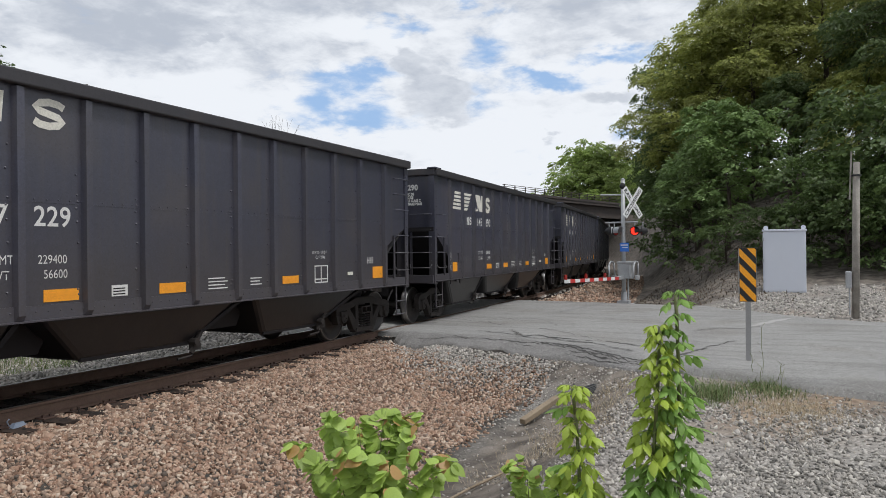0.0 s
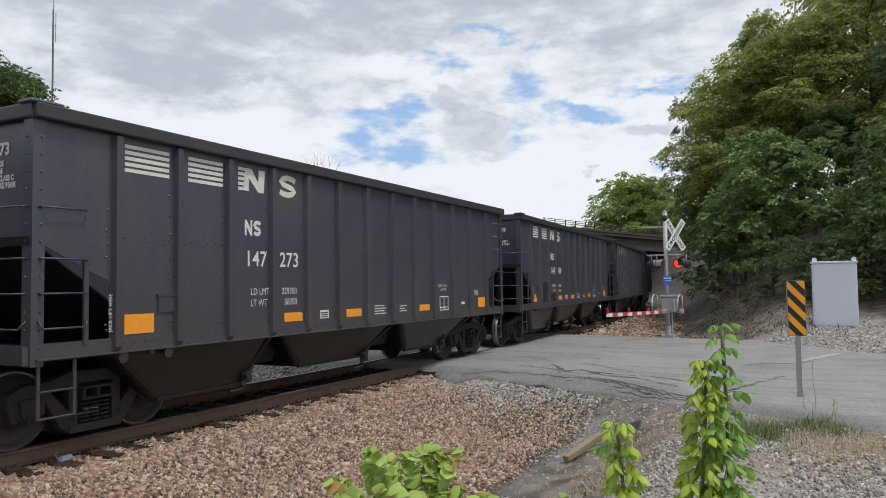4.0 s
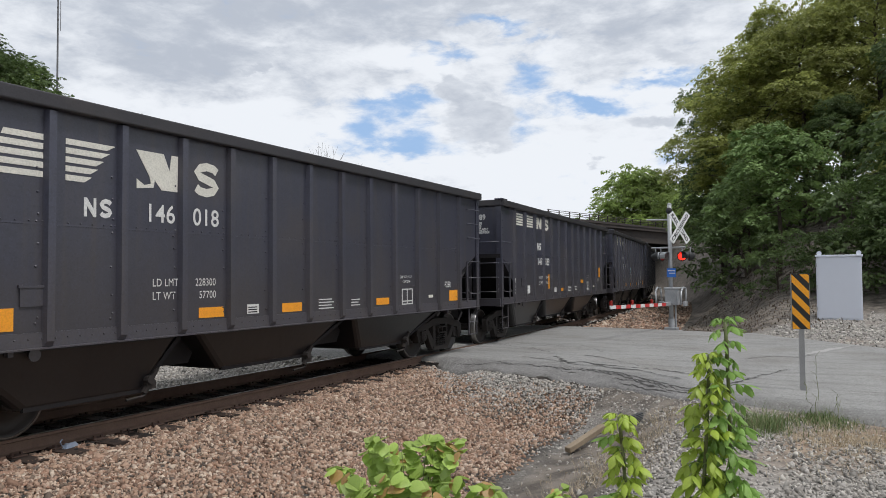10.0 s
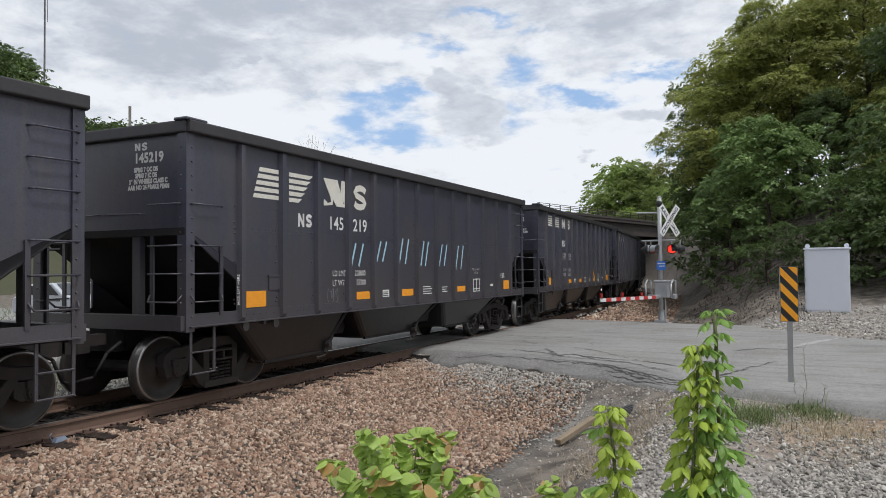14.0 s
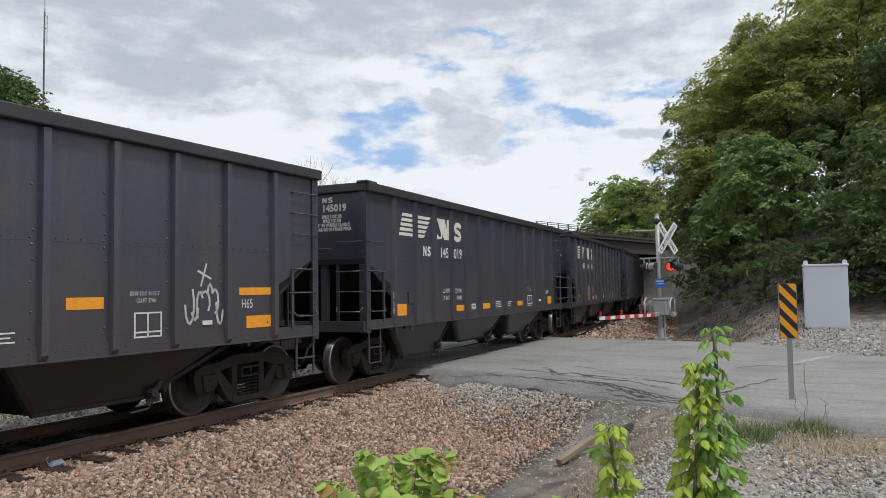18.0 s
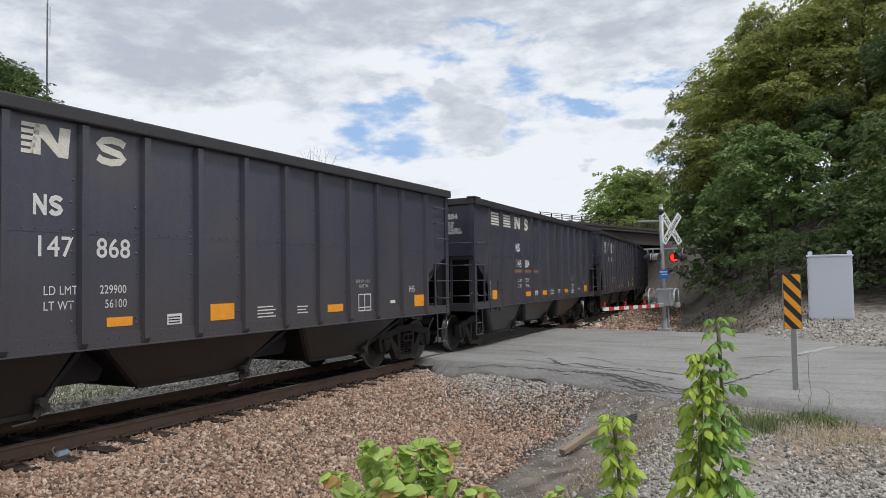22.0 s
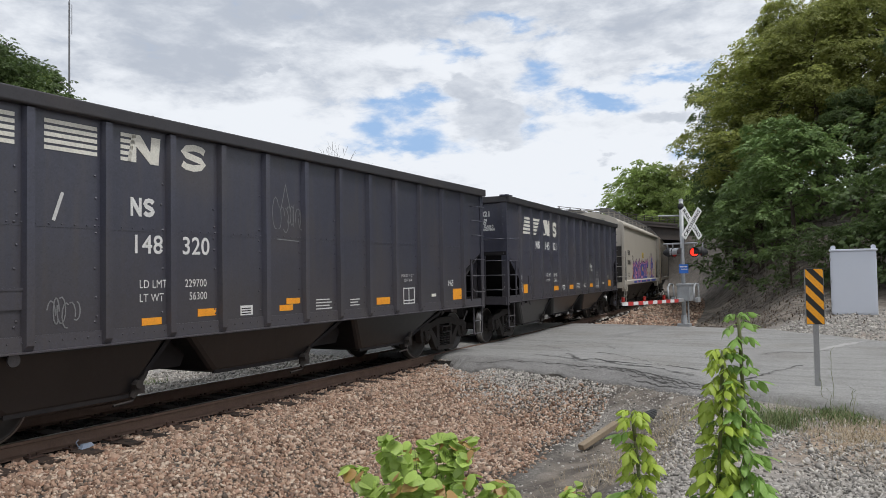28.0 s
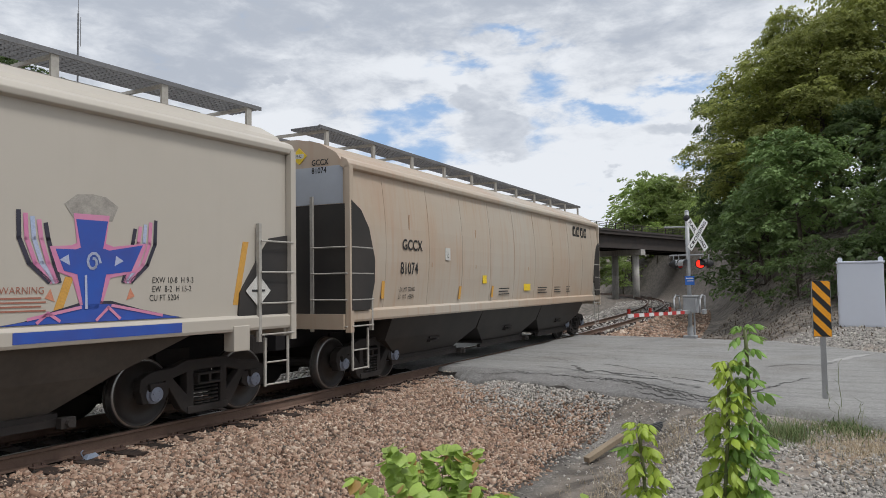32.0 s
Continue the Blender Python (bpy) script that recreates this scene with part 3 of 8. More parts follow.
# ---- road ----
def make_road():
    b = Build()
    ys = list(np.arange(-60, -14, 2.0)) + list(np.arange(-14, 10, 0.25)) + list(np.arange(10, 60, 2.0))
    cols = 14
    rows = []
    for y in ys:
        x0 = float(road_edge(y)) + (0.10 * noise.noise((y * 1.1, 3.0, 0)) + 0.05 * noise.noise((y * 4.0, 7.0, 0)))
        x1 = float(road_far(y)) + 0.12 * noise.noise((y * 1.3, 9.0, 0))
        row = []
        for i in range(cols + 1):
            u = i / cols
            x = x0 + (x1 - x0) * u
            z = ROAD_Z + 0.03 * noise.noise((x * 0.5, y * 0.5, 1.0)) - (0.035 if i in (0, cols) else 0.0)
            row.append((x, y, z))
        rows.append(row)
    for r in rows:
        b.v += r
    w = cols + 1
    for j in range(len(rows) - 1):
        for i in range(cols):
            # leave a groove for each rail
            b.f.append((j * w + i, j * w + i + 1, (j + 1) * w + i + 1, (j + 1) * w + i))
    # broken edges going down into the ground
    top = len(b.v)
    for j, r in enumerate(rows):
        b.v.append((r[0][0] - 0.10, r[0][1], -0.35))
        b.v.append((r[-1][0] + 0.10, r[-1][1], -0.35))
    for j in range(len(rows) - 1):
        b.f.append((j * w, (j + 1) * w, top + 2 * j + 2, top + 2 * j))
        b.f.append((j * w + cols, top + 2 * j + 1, top + 2 * j + 3, (j + 1) * w + cols))
    # the paving stops short of the rails' running faces: rails stand 12 mm proud there
    b.v = [(x, y, z if abs(abs(float(to_line(np.array(x), np.array(y))[1])) - 0.755) > 0.16 else min(z, -0.03)) for x, y, z in b.v]
    road = part("road", b, ASPHALT, smooth=True)
    tagged(road, "weathered grey asphalt road over the level crossing", "road", kind="structure")


make_road()

# ---- open hopper cars ----
HALF = 6.66       # half the body's length
SIDE = 1.50       # side sheets
POSTS = (-5.62, -4.66, -3.71, -2.76, -1.87, -0.97, -0.05, 0.88, 1.78, 2.69, 3.63, 4.59, 5.60)
TRUCK = 5.53      # truck centres from the middle
TOP = 3.84


def text_mesh(text, size, bold=0.0, squeeze=1.0):
    cu = bpy.data.curves.new("lettering", "FONT")
    cu.body, cu.size, cu.offset, cu.space_character = text, size, bold, 1.05
    ob = bpy.data.objects.new("lettering", cu)
    scene.collection.objects.link(ob)
    bpy.context.view_layer.update()
    me = bpy.data.meshes.new_from_object(ob.evaluated_get(bpy.context.evaluated_depsgraph_get()))
    bpy.data.objects.remove(ob)
    bpy.data.curves.remove(cu)
    me.transform(Matrix.Diagonal((squeeze, 1, 1, 1)))
    return me


TEXTS = {}


def lettering(text, x, z, height, parent, mat, y=-SIDE, bold=0.0, squeeze=0.85, name="lettering", turn=None):
    """Painted letters on a car's near side, their lower left corner at x, z."""
    key = (text, height, bold, squeeze, mat.name)
    if key not in TEXTS:
        TEXTS[key] = text_mesh(text, height / 0.70, bold, squeeze)
        TEXTS[key].materials.clear()
        TEXTS[key].materials.append(mat)
    ob = new(name, TEXTS[key])
    ob.parent = parent
    ob.matrix_basis = (turn or pose(x, y - 0.006, z, 90, 0, 0))
    return ob


def patch(x0, x1, z0, z1, y=-SIDE, t=0.006):
    return Build().box(x0, x1, y - t, y, z0, z1)


def truck_parts(car, at):
    """One truck: side frames, springs, bolster; its wheelsets are keyed parts of the car."""
    base = part("truck", Build().box(-0.17, 0.17, -0.95, 0.95, 0.42, 0.72).box(-0.3, 0.3, -0.35, 0.35, 0.7, 0.95), BOGIE, car)
    base.matrix_basis = pose(at, 0, 0)
    for side in (-1, 1):
        y0, y1 = side * 0.92, side * 1.06
        b = Build()
        # top member, legs and bottom member leave the windows open
        b.prism([(-1.12, 0.50), (-1.10, 0.66), (-0.95, 0.74), (-0.60, 0.77), (-0.35, 0.85), (0.35, 0.85), (0.60, 0.77), (0.95, 0.74), (1.10, 0.66), (1.12, 0.50), (0.98, 0.58), (0.62, 0.62), (0.3, 0.70), (-0.3, 0.70), (-0.62, 0.62), (-0.98, 0.58)], y0, y1)
        for sx in (-1, 1):
            b.prism([(sx * 0.74, 0.64), (sx * 0.60, 0.64), (sx * 0.24, 0.26), (sx * 0.24, 0.12), (sx * 0.34, 0.12), (sx * 0.46, 0.20)], y0, y1)
            b.prism([(sx * 0.24, 0.72), (sx * 0.36, 0.72), (sx * 0.36, 0.26), (sx * 0.24, 0.26)], y0, y1)
            b.prism([(sx * 1.12, 0.56), (sx * 0.66, 0.60), (sx * 0.66, 0.42), (sx * 0.74, 0.36), (sx * 0.80, 0.36), (sx * 0.80, 0.52), (sx * 0.98, 0.52), (sx * 0.98, 0.34), (sx * 1.06, 0.34)], y0, y1)
        b.prism([(-0.36, 0.12), (0.36, 0.12), (0.36, 0.22), (-0.36, 0.22)], y0 - side * 0.02, y1 + side * 0.02)
        frame_ob = part("side_frame", b, BOGIE, base, bevel=0.012)
        bol = Build()
        bol.box(-0.22, 0.22, min(y0, y1 + side * 0.07), max(y0, y1 + side * 0.07), 0.50, 0.53)
        bol.box(-0.22, 0.22, min(y0, y1 + side * 0.07), max(y0, y1 + side * 0.07), 0.63, 0.66)
        for x in (-0.22, -0.02, 0.18):
            bol.box(x, x + 0.04, min(y0, y1 + side * 0.06), max(y0, y1 + side * 0.06), 0.53, 0.63)
        part("bolster_end", bol, BOGIE, base, bevel=0.006)
        for x in (-0.14, 0.0, 0.14):
            sp = Build()
            for k in range(5):
                sp.lathe([(-0.012, 0.055), (-0.008, 0.068), (0.008, 0.068), (0.012, 0.055)], (x, side * 1.02, 0.245 + k * 0.052), (0.06 * side, 0, 1), 10)
            part("spring", sp, BOGIE, base, smooth=True)
        for sx in (-1, 1):
            part("bearing_adapter", Build().box(sx * 0.889 - 0.1, sx * 0.889 + 0.1, min(y0, y1 + side * 0.05), max(y0, y1 + side * 0.05), 0.50, 0.60), BOGIE, base, bevel=0.01)
    for sx in (-1, 1):
        part("brake_beam", Build().bar((sx * 0.40, -0.8, 0.36), (sx * 0.40, 0.8, 0.36), 0.06, 0.10).box(sx * 0.40 - 0.05, sx * 0.40 + 0.08, -0.80, -0.68, 0.25, 0.50).box(sx * 0.40 - 0.05, sx * 0.40 + 0.08, 0.68, 0.80, 0.25, 0.50), BOGIE, base)
    return base


def wheelset_parts(car, at, cap_mat):
    ax = part("wheelset", Build().rod((0, -1.0, 0), (0, 1.0, 0), 0.085, 10), BOGIE, car)
    ax.matrix_basis = pose(at, 0, 0.457)
    for side in (-1, 1):
        w = Build().lathe([(0.66, 0.40), (0.665, 0.482), (0.69, 0.482), (0.70, 0.462), (0.80, 0.452), (0.805, 0.448), (0.805, 0.40), (0.775, 0.385), (0.755, 0.17), (0.80, 0.15), (0.80, 0.09)], (0, 0, 0), (0, side, 0), 40)
        wh = part("wheel", w, WHEEL, ax, smooth=True)
        part("tread", Build().lathe([(0.700, 0.4655), (0.703, 0.4662), (0.797, 0.4562), (0.808, 0.4500), (0.809, 0.428)], (0, 0, 0), (0, side, 0), 40, caps=False), TREAD, wh, "bright worn wheel tread", smooth=True)
        c = Build().lathe([(0.88, 0.11), (0.89, 0.125), (1.06, 0.125), (1.075, 0.10), (1.115, 0.095), (1.125, 0.05)], (0, 0, 0), (0, side, 0), 20)
        for k in range(3):
            a = 2 * math.pi * k / 3
            c.rod((0.058 * math.cos(a), side * 1.10, 0.058 * math.sin(a)), (0.058 * math.cos(a), side * 1.135, 0.058 * math.sin(a)), 0.017, 6)
        part("bearing_cap", c, cap_mat, ax)
    return ax


def hopper_body(car):
    """The body of one open hopper, with the camera's side at negative y."""
    for side in (-1, 1):
        y0, y1 = side * (SIDE - 0.012), side * SIDE
        sheet = Build().prism([(-HALF, 2.36), (-5.70, 1.90), (-5.70, 1.12), (5.70, 1.12), (5.70, 1.90), (HALF, 2.36), (HALF, 3.70), (-HALF, 3.70)], y0, y1)
        part("side_sheet", sheet, CAR, car)
        for x in POSTS:
            p = Build()
            v = []
            for z, d in ((1.06, 0.02), (1.14, 0.072), (3.66, 0.072)):
                v += [(x - 0.068, y1, z), (x - 0.045, side * (SIDE + d), z), (x + 0.045, side * (SIDE + d), z), (x + 0.068, y1, z)]
            p.add(v, [(0, 1, 2, 3), (11, 10, 9, 8)] + [(4 * j + i, 4 * j + 4 + i, 4 * j + 5 + i, 4 * j + 1 + i) for j in (0, 1) for i in range(3)])
            part("side_post", p, CAR, car)
        ch = Build().prism([(side * (SIDE - 0.05), 3.675), (side * 1.60, 3.675), (side * 1.612, 3.69), (side * 1.612, 3.828), (side * 1.60, TOP), (side * (SIDE - 0.05), TOP)], -HALF - 0.06, HALF + 0.06, "yz")
        part("top_chord", ch, CHORD, car, bevel=0.01)
        sl = Build().prism([(side * (SIDE - 0.10), 1.06), (side * (SIDE + 0.075), 1.06), (side * (SIDE + 0.075), 1.075), (side * (SIDE + 0.02), 1.08), (side * (SIDE + 0.016), 1.24), (side * (SIDE - 0.014), 1.24)], -HALF, HALF, "yz")
        part("side_sill", sl, CAR, car)
        riv = Build()
        for x in POSTS:
            for k, z in enumerate((1.34, 1.40, 1.62, 1.95, 2.20, 2.36, 2.44, 2.52, 2.76, 3.02)):
                sx = -0.115 - 0.012 * ((k * 7 + int(x * 10)) % 3)
                if (k * 5 + int(x * 13)) % 7:
                    riv.lathe([(0, 0.016), (0.009, 0.013), (0.015, 0.005)], (x + sx, y1, z), (0, side, 0), 6)
        x = -5.5
        while x < 5.5:
            for z in (2.44, 1.17):
                riv.lathe([(0, 0.013), (0.008, 0.010), (0.011, 0.004)], (x, y1 if z > 2 else side * (SIDE + 0.016), z), (0, side, 0), 5)
            x += 0.155
        part("rivets", riv, CAR, car)["kind"] = "stuff"
        seam = Build().box(-5.6, 5.6, min(y1, y1 + side * 0.004), max(y1, y1 + side * 0.004), 2.405, 2.425)
        part("sheet_seam", seam, CAR, car)
    for end in (-1, 1):
        xe = end * HALF
        part("end_sheet", Build().box(min(xe, xe - end * 0.012), max(xe, xe - end * 0.012), -SIDE, SIDE, 2.36, 3.70), CAR, car)
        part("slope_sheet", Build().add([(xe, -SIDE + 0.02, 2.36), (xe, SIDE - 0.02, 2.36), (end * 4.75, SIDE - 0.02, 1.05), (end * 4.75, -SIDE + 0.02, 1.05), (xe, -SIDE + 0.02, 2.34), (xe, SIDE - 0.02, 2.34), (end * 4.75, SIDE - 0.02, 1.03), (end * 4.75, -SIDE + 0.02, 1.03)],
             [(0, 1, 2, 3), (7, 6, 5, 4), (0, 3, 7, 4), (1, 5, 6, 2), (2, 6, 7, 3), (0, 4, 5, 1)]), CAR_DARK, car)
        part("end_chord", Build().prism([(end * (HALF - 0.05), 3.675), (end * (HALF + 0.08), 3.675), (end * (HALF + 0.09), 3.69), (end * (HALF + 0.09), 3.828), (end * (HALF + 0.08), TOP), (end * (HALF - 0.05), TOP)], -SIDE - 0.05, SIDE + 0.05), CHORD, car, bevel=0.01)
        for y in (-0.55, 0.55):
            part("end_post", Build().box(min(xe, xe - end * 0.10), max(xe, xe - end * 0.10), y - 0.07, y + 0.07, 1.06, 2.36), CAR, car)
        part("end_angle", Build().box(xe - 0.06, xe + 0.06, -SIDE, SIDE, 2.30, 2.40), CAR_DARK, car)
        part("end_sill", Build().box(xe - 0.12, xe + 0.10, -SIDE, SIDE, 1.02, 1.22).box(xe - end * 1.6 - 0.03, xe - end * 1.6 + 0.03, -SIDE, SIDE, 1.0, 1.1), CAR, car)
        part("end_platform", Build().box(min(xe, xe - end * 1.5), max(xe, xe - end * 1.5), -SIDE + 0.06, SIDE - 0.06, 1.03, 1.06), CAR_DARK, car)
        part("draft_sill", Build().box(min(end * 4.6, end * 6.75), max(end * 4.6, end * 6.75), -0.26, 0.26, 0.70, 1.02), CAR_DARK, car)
        cp = Build().box(min(end * 6.7, end * 7.14), max(end * 6.7, end * 7.14), -0.09, 0.09, 0.80, 0.95)
        cp.prism([(end * 7.08, -0.16), (end * 7.30, -0.20), (end * 7.42, -0.10), (end * 7.34, 0.02), (end * 7.44, 0.12), (end * 7.36, 0.20), (end * 7.08, 0.14)], 0.72, 1.02, "xy")
        part("coupler", cp, BOGIE, car)
        part("air_hose", Build().pipe([(end * 6.80, -0.42, 0.85), (end * 7.05, -0.45, 0.72), (end * 7.22, -0.40, 0.42), (end * 7.40, -0.25, 0.36)], 0.022), CAR_DARK, car, smooth=True)
        for side in (-1, 1):
            yy = side * SIDE
            post = Build().prism([(xe + end * 0.05, yy + side * 0.03), (xe - end * 0.10, yy + side * 0.03), (xe - end * 0.10, yy), (xe + end * 0.015, yy), (xe + end * 0.015, yy - side * 0.13), (xe + end * 0.05, yy - side * 0.13)], 1.0, 3.68, "xy")
            part("corner_post", post, CAR, car)
            riv = Build()
            for z in np.arange(1.2, 3.55, 0.19):
                riv.lathe([(0, 0.016), (0.012, 0.012), (0.016, 0.004)], (xe - end * 0.05, yy + side * 0.03, z), (0, side, 0), 6)
                riv.lathe([(0, 0.016), (0.012, 0.012), (0.016, 0.004)], (xe + end * 0.05, yy - side * 0.07, z), (end, 0, 0), 6)
            part("rivets", riv, CAR, car)["kind"] = "stuff"
            # upright of the side ladder, and of the end ladder
            part("ladder_upright", Build().box(xe - end * 0.62 - 0.03, xe - end * 0.62 + 0.03, yy - 0.015 + side * 0.02, yy + 0.015 + side * 0.02, 1.20, 2.16), CAR, car)
            part("ladder_upright", Build().box(xe + end * 0.02 - 0.015, xe + end * 0.02 + 0.015, yy - side * 0.62 - 0.03, yy - side * 0.62 + 0.03, 1.20, 2.36), CAR, car)
            if side > 0:
                far = Build()
                for z in (1.40, 1.78, 2.16, 2.72):
                    far.rod((xe - end * 0.05, yy + 0.08, z), (xe - end * 0.60, yy + 0.08, z), 0.012, 5).rod((xe + end * 0.10, yy - 0.06, z), (xe + end * 0.10, yy - 0.62, z), 0.012, 5)
                part("far_ladder", far, CAR, car)["kind"] = "stuff"
            for z in (1.40, 1.78, 2.16, 2.72) if side < 0 else ():
                d = 0.09 if z < 1.5 else 0.0
                part("side_rung", Build().pipe([(xe - end * 0.03, yy + side * 0.03, z + d), (xe - end * 0.05, yy + side * 0.09, z), (xe - end * 0.58, yy + side * 0.09, z), (xe - end * 0.62, yy + side * 0.03, z + d)], 0.012), CAR, car, smooth=True)
                part("end_rung", Build().pipe([(xe + end * 0.05, yy - side * 0.05, z + d), (xe + end * 0.12, yy - side * 0.08, z), (xe + end * 0.12, yy - side * 0.60, z), (xe + end * 0.04, yy - side * 0.64, z + d)], 0.012), CAR, car, smooth=True)
            for z in (3.06, 3.40):
                if end == 1 and side < 0:
                    part("side_rung", Build().pipe([(xe - end * 0.03, yy + side * 0.02, z), (xe - end * 0.05, yy + side * 0.09, z), (xe - end * 0.58, yy + side * 0.09, z), (xe - end * 0.62, yy + side * 0.005, z)], 0.012), CAR, car, smooth=True)
            st = Build()
            for dx in (0.06, 0.50):
                st.box(xe - end * dx - 0.02, xe - end * dx + 0.02, yy - 0.01, yy + 0.01, 0.42, 1.04)
            for z in (0.43, 0.72):
                st.rod((xe - end * 0.06, yy + side * 0.01, z), (xe - end * 0.50, yy + side * 0.01, z), 0.013, 6)
            part("stirrup_step", st, CAR, car)
            part("cross_handrail", Build().pipe([(xe + end * 0.02, side * 0.1, 2.62), (xe + end * 0.10, side * 0.1, 2.62), (xe + end * 0.10, side * 0.75, 2.60), (xe + end * 0.02, side * 0.75, 2.60)], 0.012), CAR, car)
    part("corner_cap", Build().box(-HALF - 0.12, -HALF + 0.28, -1.60, -1.36, TOP - 0.01, TOP + 0.035), CAR, car, bevel=0.02)
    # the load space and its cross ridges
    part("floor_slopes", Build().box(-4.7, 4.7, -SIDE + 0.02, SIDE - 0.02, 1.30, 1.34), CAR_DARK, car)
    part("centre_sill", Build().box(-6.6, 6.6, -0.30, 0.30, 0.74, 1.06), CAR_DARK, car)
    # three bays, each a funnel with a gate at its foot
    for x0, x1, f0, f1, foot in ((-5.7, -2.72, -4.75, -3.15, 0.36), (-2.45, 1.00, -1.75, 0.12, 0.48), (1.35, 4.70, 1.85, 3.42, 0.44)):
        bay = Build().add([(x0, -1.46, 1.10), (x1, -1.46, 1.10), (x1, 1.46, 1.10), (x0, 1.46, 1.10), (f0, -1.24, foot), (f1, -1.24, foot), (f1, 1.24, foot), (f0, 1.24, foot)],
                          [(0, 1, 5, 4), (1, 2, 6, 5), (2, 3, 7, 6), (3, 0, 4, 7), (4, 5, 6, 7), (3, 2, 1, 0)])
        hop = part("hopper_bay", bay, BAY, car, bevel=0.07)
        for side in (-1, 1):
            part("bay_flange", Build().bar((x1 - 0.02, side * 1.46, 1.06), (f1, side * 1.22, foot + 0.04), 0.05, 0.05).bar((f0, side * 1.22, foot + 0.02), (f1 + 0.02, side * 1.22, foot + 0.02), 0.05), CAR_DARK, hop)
            lock = Build().rod((f1 + 0.02, side * 1.26, 0.52), (f1 + 0.02, side * 1.38, 0.52), 0.055, 8).bar((f1 - 0.05, side * 1.32, 0.36), (f1 + 0.16, side * 1.32, 0.66), 0.05).pipe([(f1 - 0.30, side * 1.30, 0.30), (f1 - 0.05, side * 1.32, 0.32), (f1 + 0.05, side * 1.32, 0.44)], 0.018)
            lock.box(f1 - 0.02, f1 + 0.12, side * 1.30 - 0.05, side * 1.30 + 0.05, 0.40, 0.50)
            part("gate_lock", lock, BOGIE, hop)
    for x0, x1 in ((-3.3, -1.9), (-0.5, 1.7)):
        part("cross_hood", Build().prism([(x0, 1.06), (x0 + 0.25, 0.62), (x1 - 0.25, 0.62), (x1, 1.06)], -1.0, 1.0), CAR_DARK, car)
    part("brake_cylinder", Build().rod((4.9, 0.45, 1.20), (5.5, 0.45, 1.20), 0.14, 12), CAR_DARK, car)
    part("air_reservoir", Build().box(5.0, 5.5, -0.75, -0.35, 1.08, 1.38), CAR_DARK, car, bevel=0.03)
    part("route_board", Build().box(-4.98, -4.72, -SIDE - 0.02, -SIDE, 1.52, 1.74).box(-5.0, -4.70, -SIDE - 0.03, -SIDE, 1.72, 1.75), CAR, car)
    for x in (-6.1, -5.4):
        part("tie_ring", Build().lathe([(-0.012, 0.05), (-0.012, 0.07), (0.012, 0.07), (0.012, 0.05)], (x + 0.6, -SIDE, 1.0), (0, 1, 0), 12), CAR, car)


def hopper_standard_marks(car):
    """Stencils that all these cars carry."""
    fr = Build()
    for x in (3.00, 3.20, 3.41):
        fr.box(x, x + 0.02, -SIDE - 0.006, -SIDE, 1.25, 1.57)
    for z in (1.25, 1.31, 1.55):
        fr.box(3.02, 3.41, -SIDE - 0.006, -SIDE, z, z + 0.02)
    part("capacity_frame", fr, WHITE, car)
    lettering("EXW 10-7  H 12-7", 2.93, 1.78, 0.055, car, WHITE, squeeze=0.72)
    lettering("CU FT 3744", 3.03, 1.69, 0.055, car, WHITE, squeeze=0.72)
    for i in range(4):
        part("stencil_line", patch(0.24, 0.66 - 0.06 * (i % 2), 1.28 + i * 0.05, 1.297 + i * 0.05), WHITE, car)
    for i in range(3):
        part("stencil_line", patch(1.20, 1.48 - 0.05 * (i % 2), 1.30 + i * 0.05, 1.317 + i * 0.05), WHITE, car)
    part("card_holder", Build().box(4.12, 4.30, -SIDE - 0.02, -SIDE, 1.36, 1.42), CREAM, car)
    turn = Matrix.Translation((-5.74, -SIDE - 0.094, 1.32)) @ pose(0, 0, 0, 90, -90, 0)
    lettering("JACK LIFT HERE", 0, 0, 0.05, car, WHITE, turn=turn)
    lettering("2 INCH TREAD COND SHOES", -5.50, 1.19, 0.04, car, WHITE, squeeze=0.72)
    for i, w in enumerate(("SPRG 7 OC D5", "SPRG 7 IC D5", "36 IN WHEELS CLASS C", "AAR NO 24 BRAKE BEAM")):
        lettering(w, 0, 0, 0.06, car, WHITE, bold=0.006, squeeze=0.78, turn=pose(-HALF - 0.006, (-0.52, -0.54, -0.42, -0.40)[i], 3.20 - i * 0.082, 90, 0, -90), name="end_stencil")
    bend = double_bend(0.655, 0.775, 3.49, 3.61)
    bend.v = [(-HALF - 0.006, -x, z) for x, y, z in bend.v]
    part("mark_small_bend", bend, WHITE, car)
    part("mark_small", Build().prism([(-0.53, 3.50), (-0.53, 3.60), (-0.56, 3.60), (-0.60, 3.54), (-0.60, 3.60), (-0.63, 3.60), (-0.63, 3.50), (-0.60, 3.50), (-0.56, 3.56), (-0.56, 3.50)], -HALF - 0.006, -HALF, "yz"), WHITE, car)


def shape(points, y=-SIDE, t=0.006):
    """A flat painted shape on the near side, given by its outline."""
    return Build().prism(points, y - t, y)


def zigzag(x0, x1, z0, z1, k=0.30, lean=0.0):
    """A slanted three-stroke mark."""
    w = (x1 - x0) * k
    return [(x0, z0), (x0 + lean, z1), (x0 + lean + w, z1), (x1 - w, z0 + (z1 - z0) * 0.42), (x1 - w + lean * 0.3, z1), (x1 + lean * 0.5, z1), (x1, z0), (x1 - w, z0), (x0 + w, z1 - (z1 - z0) * 0.42), (x0 + w, z0)]


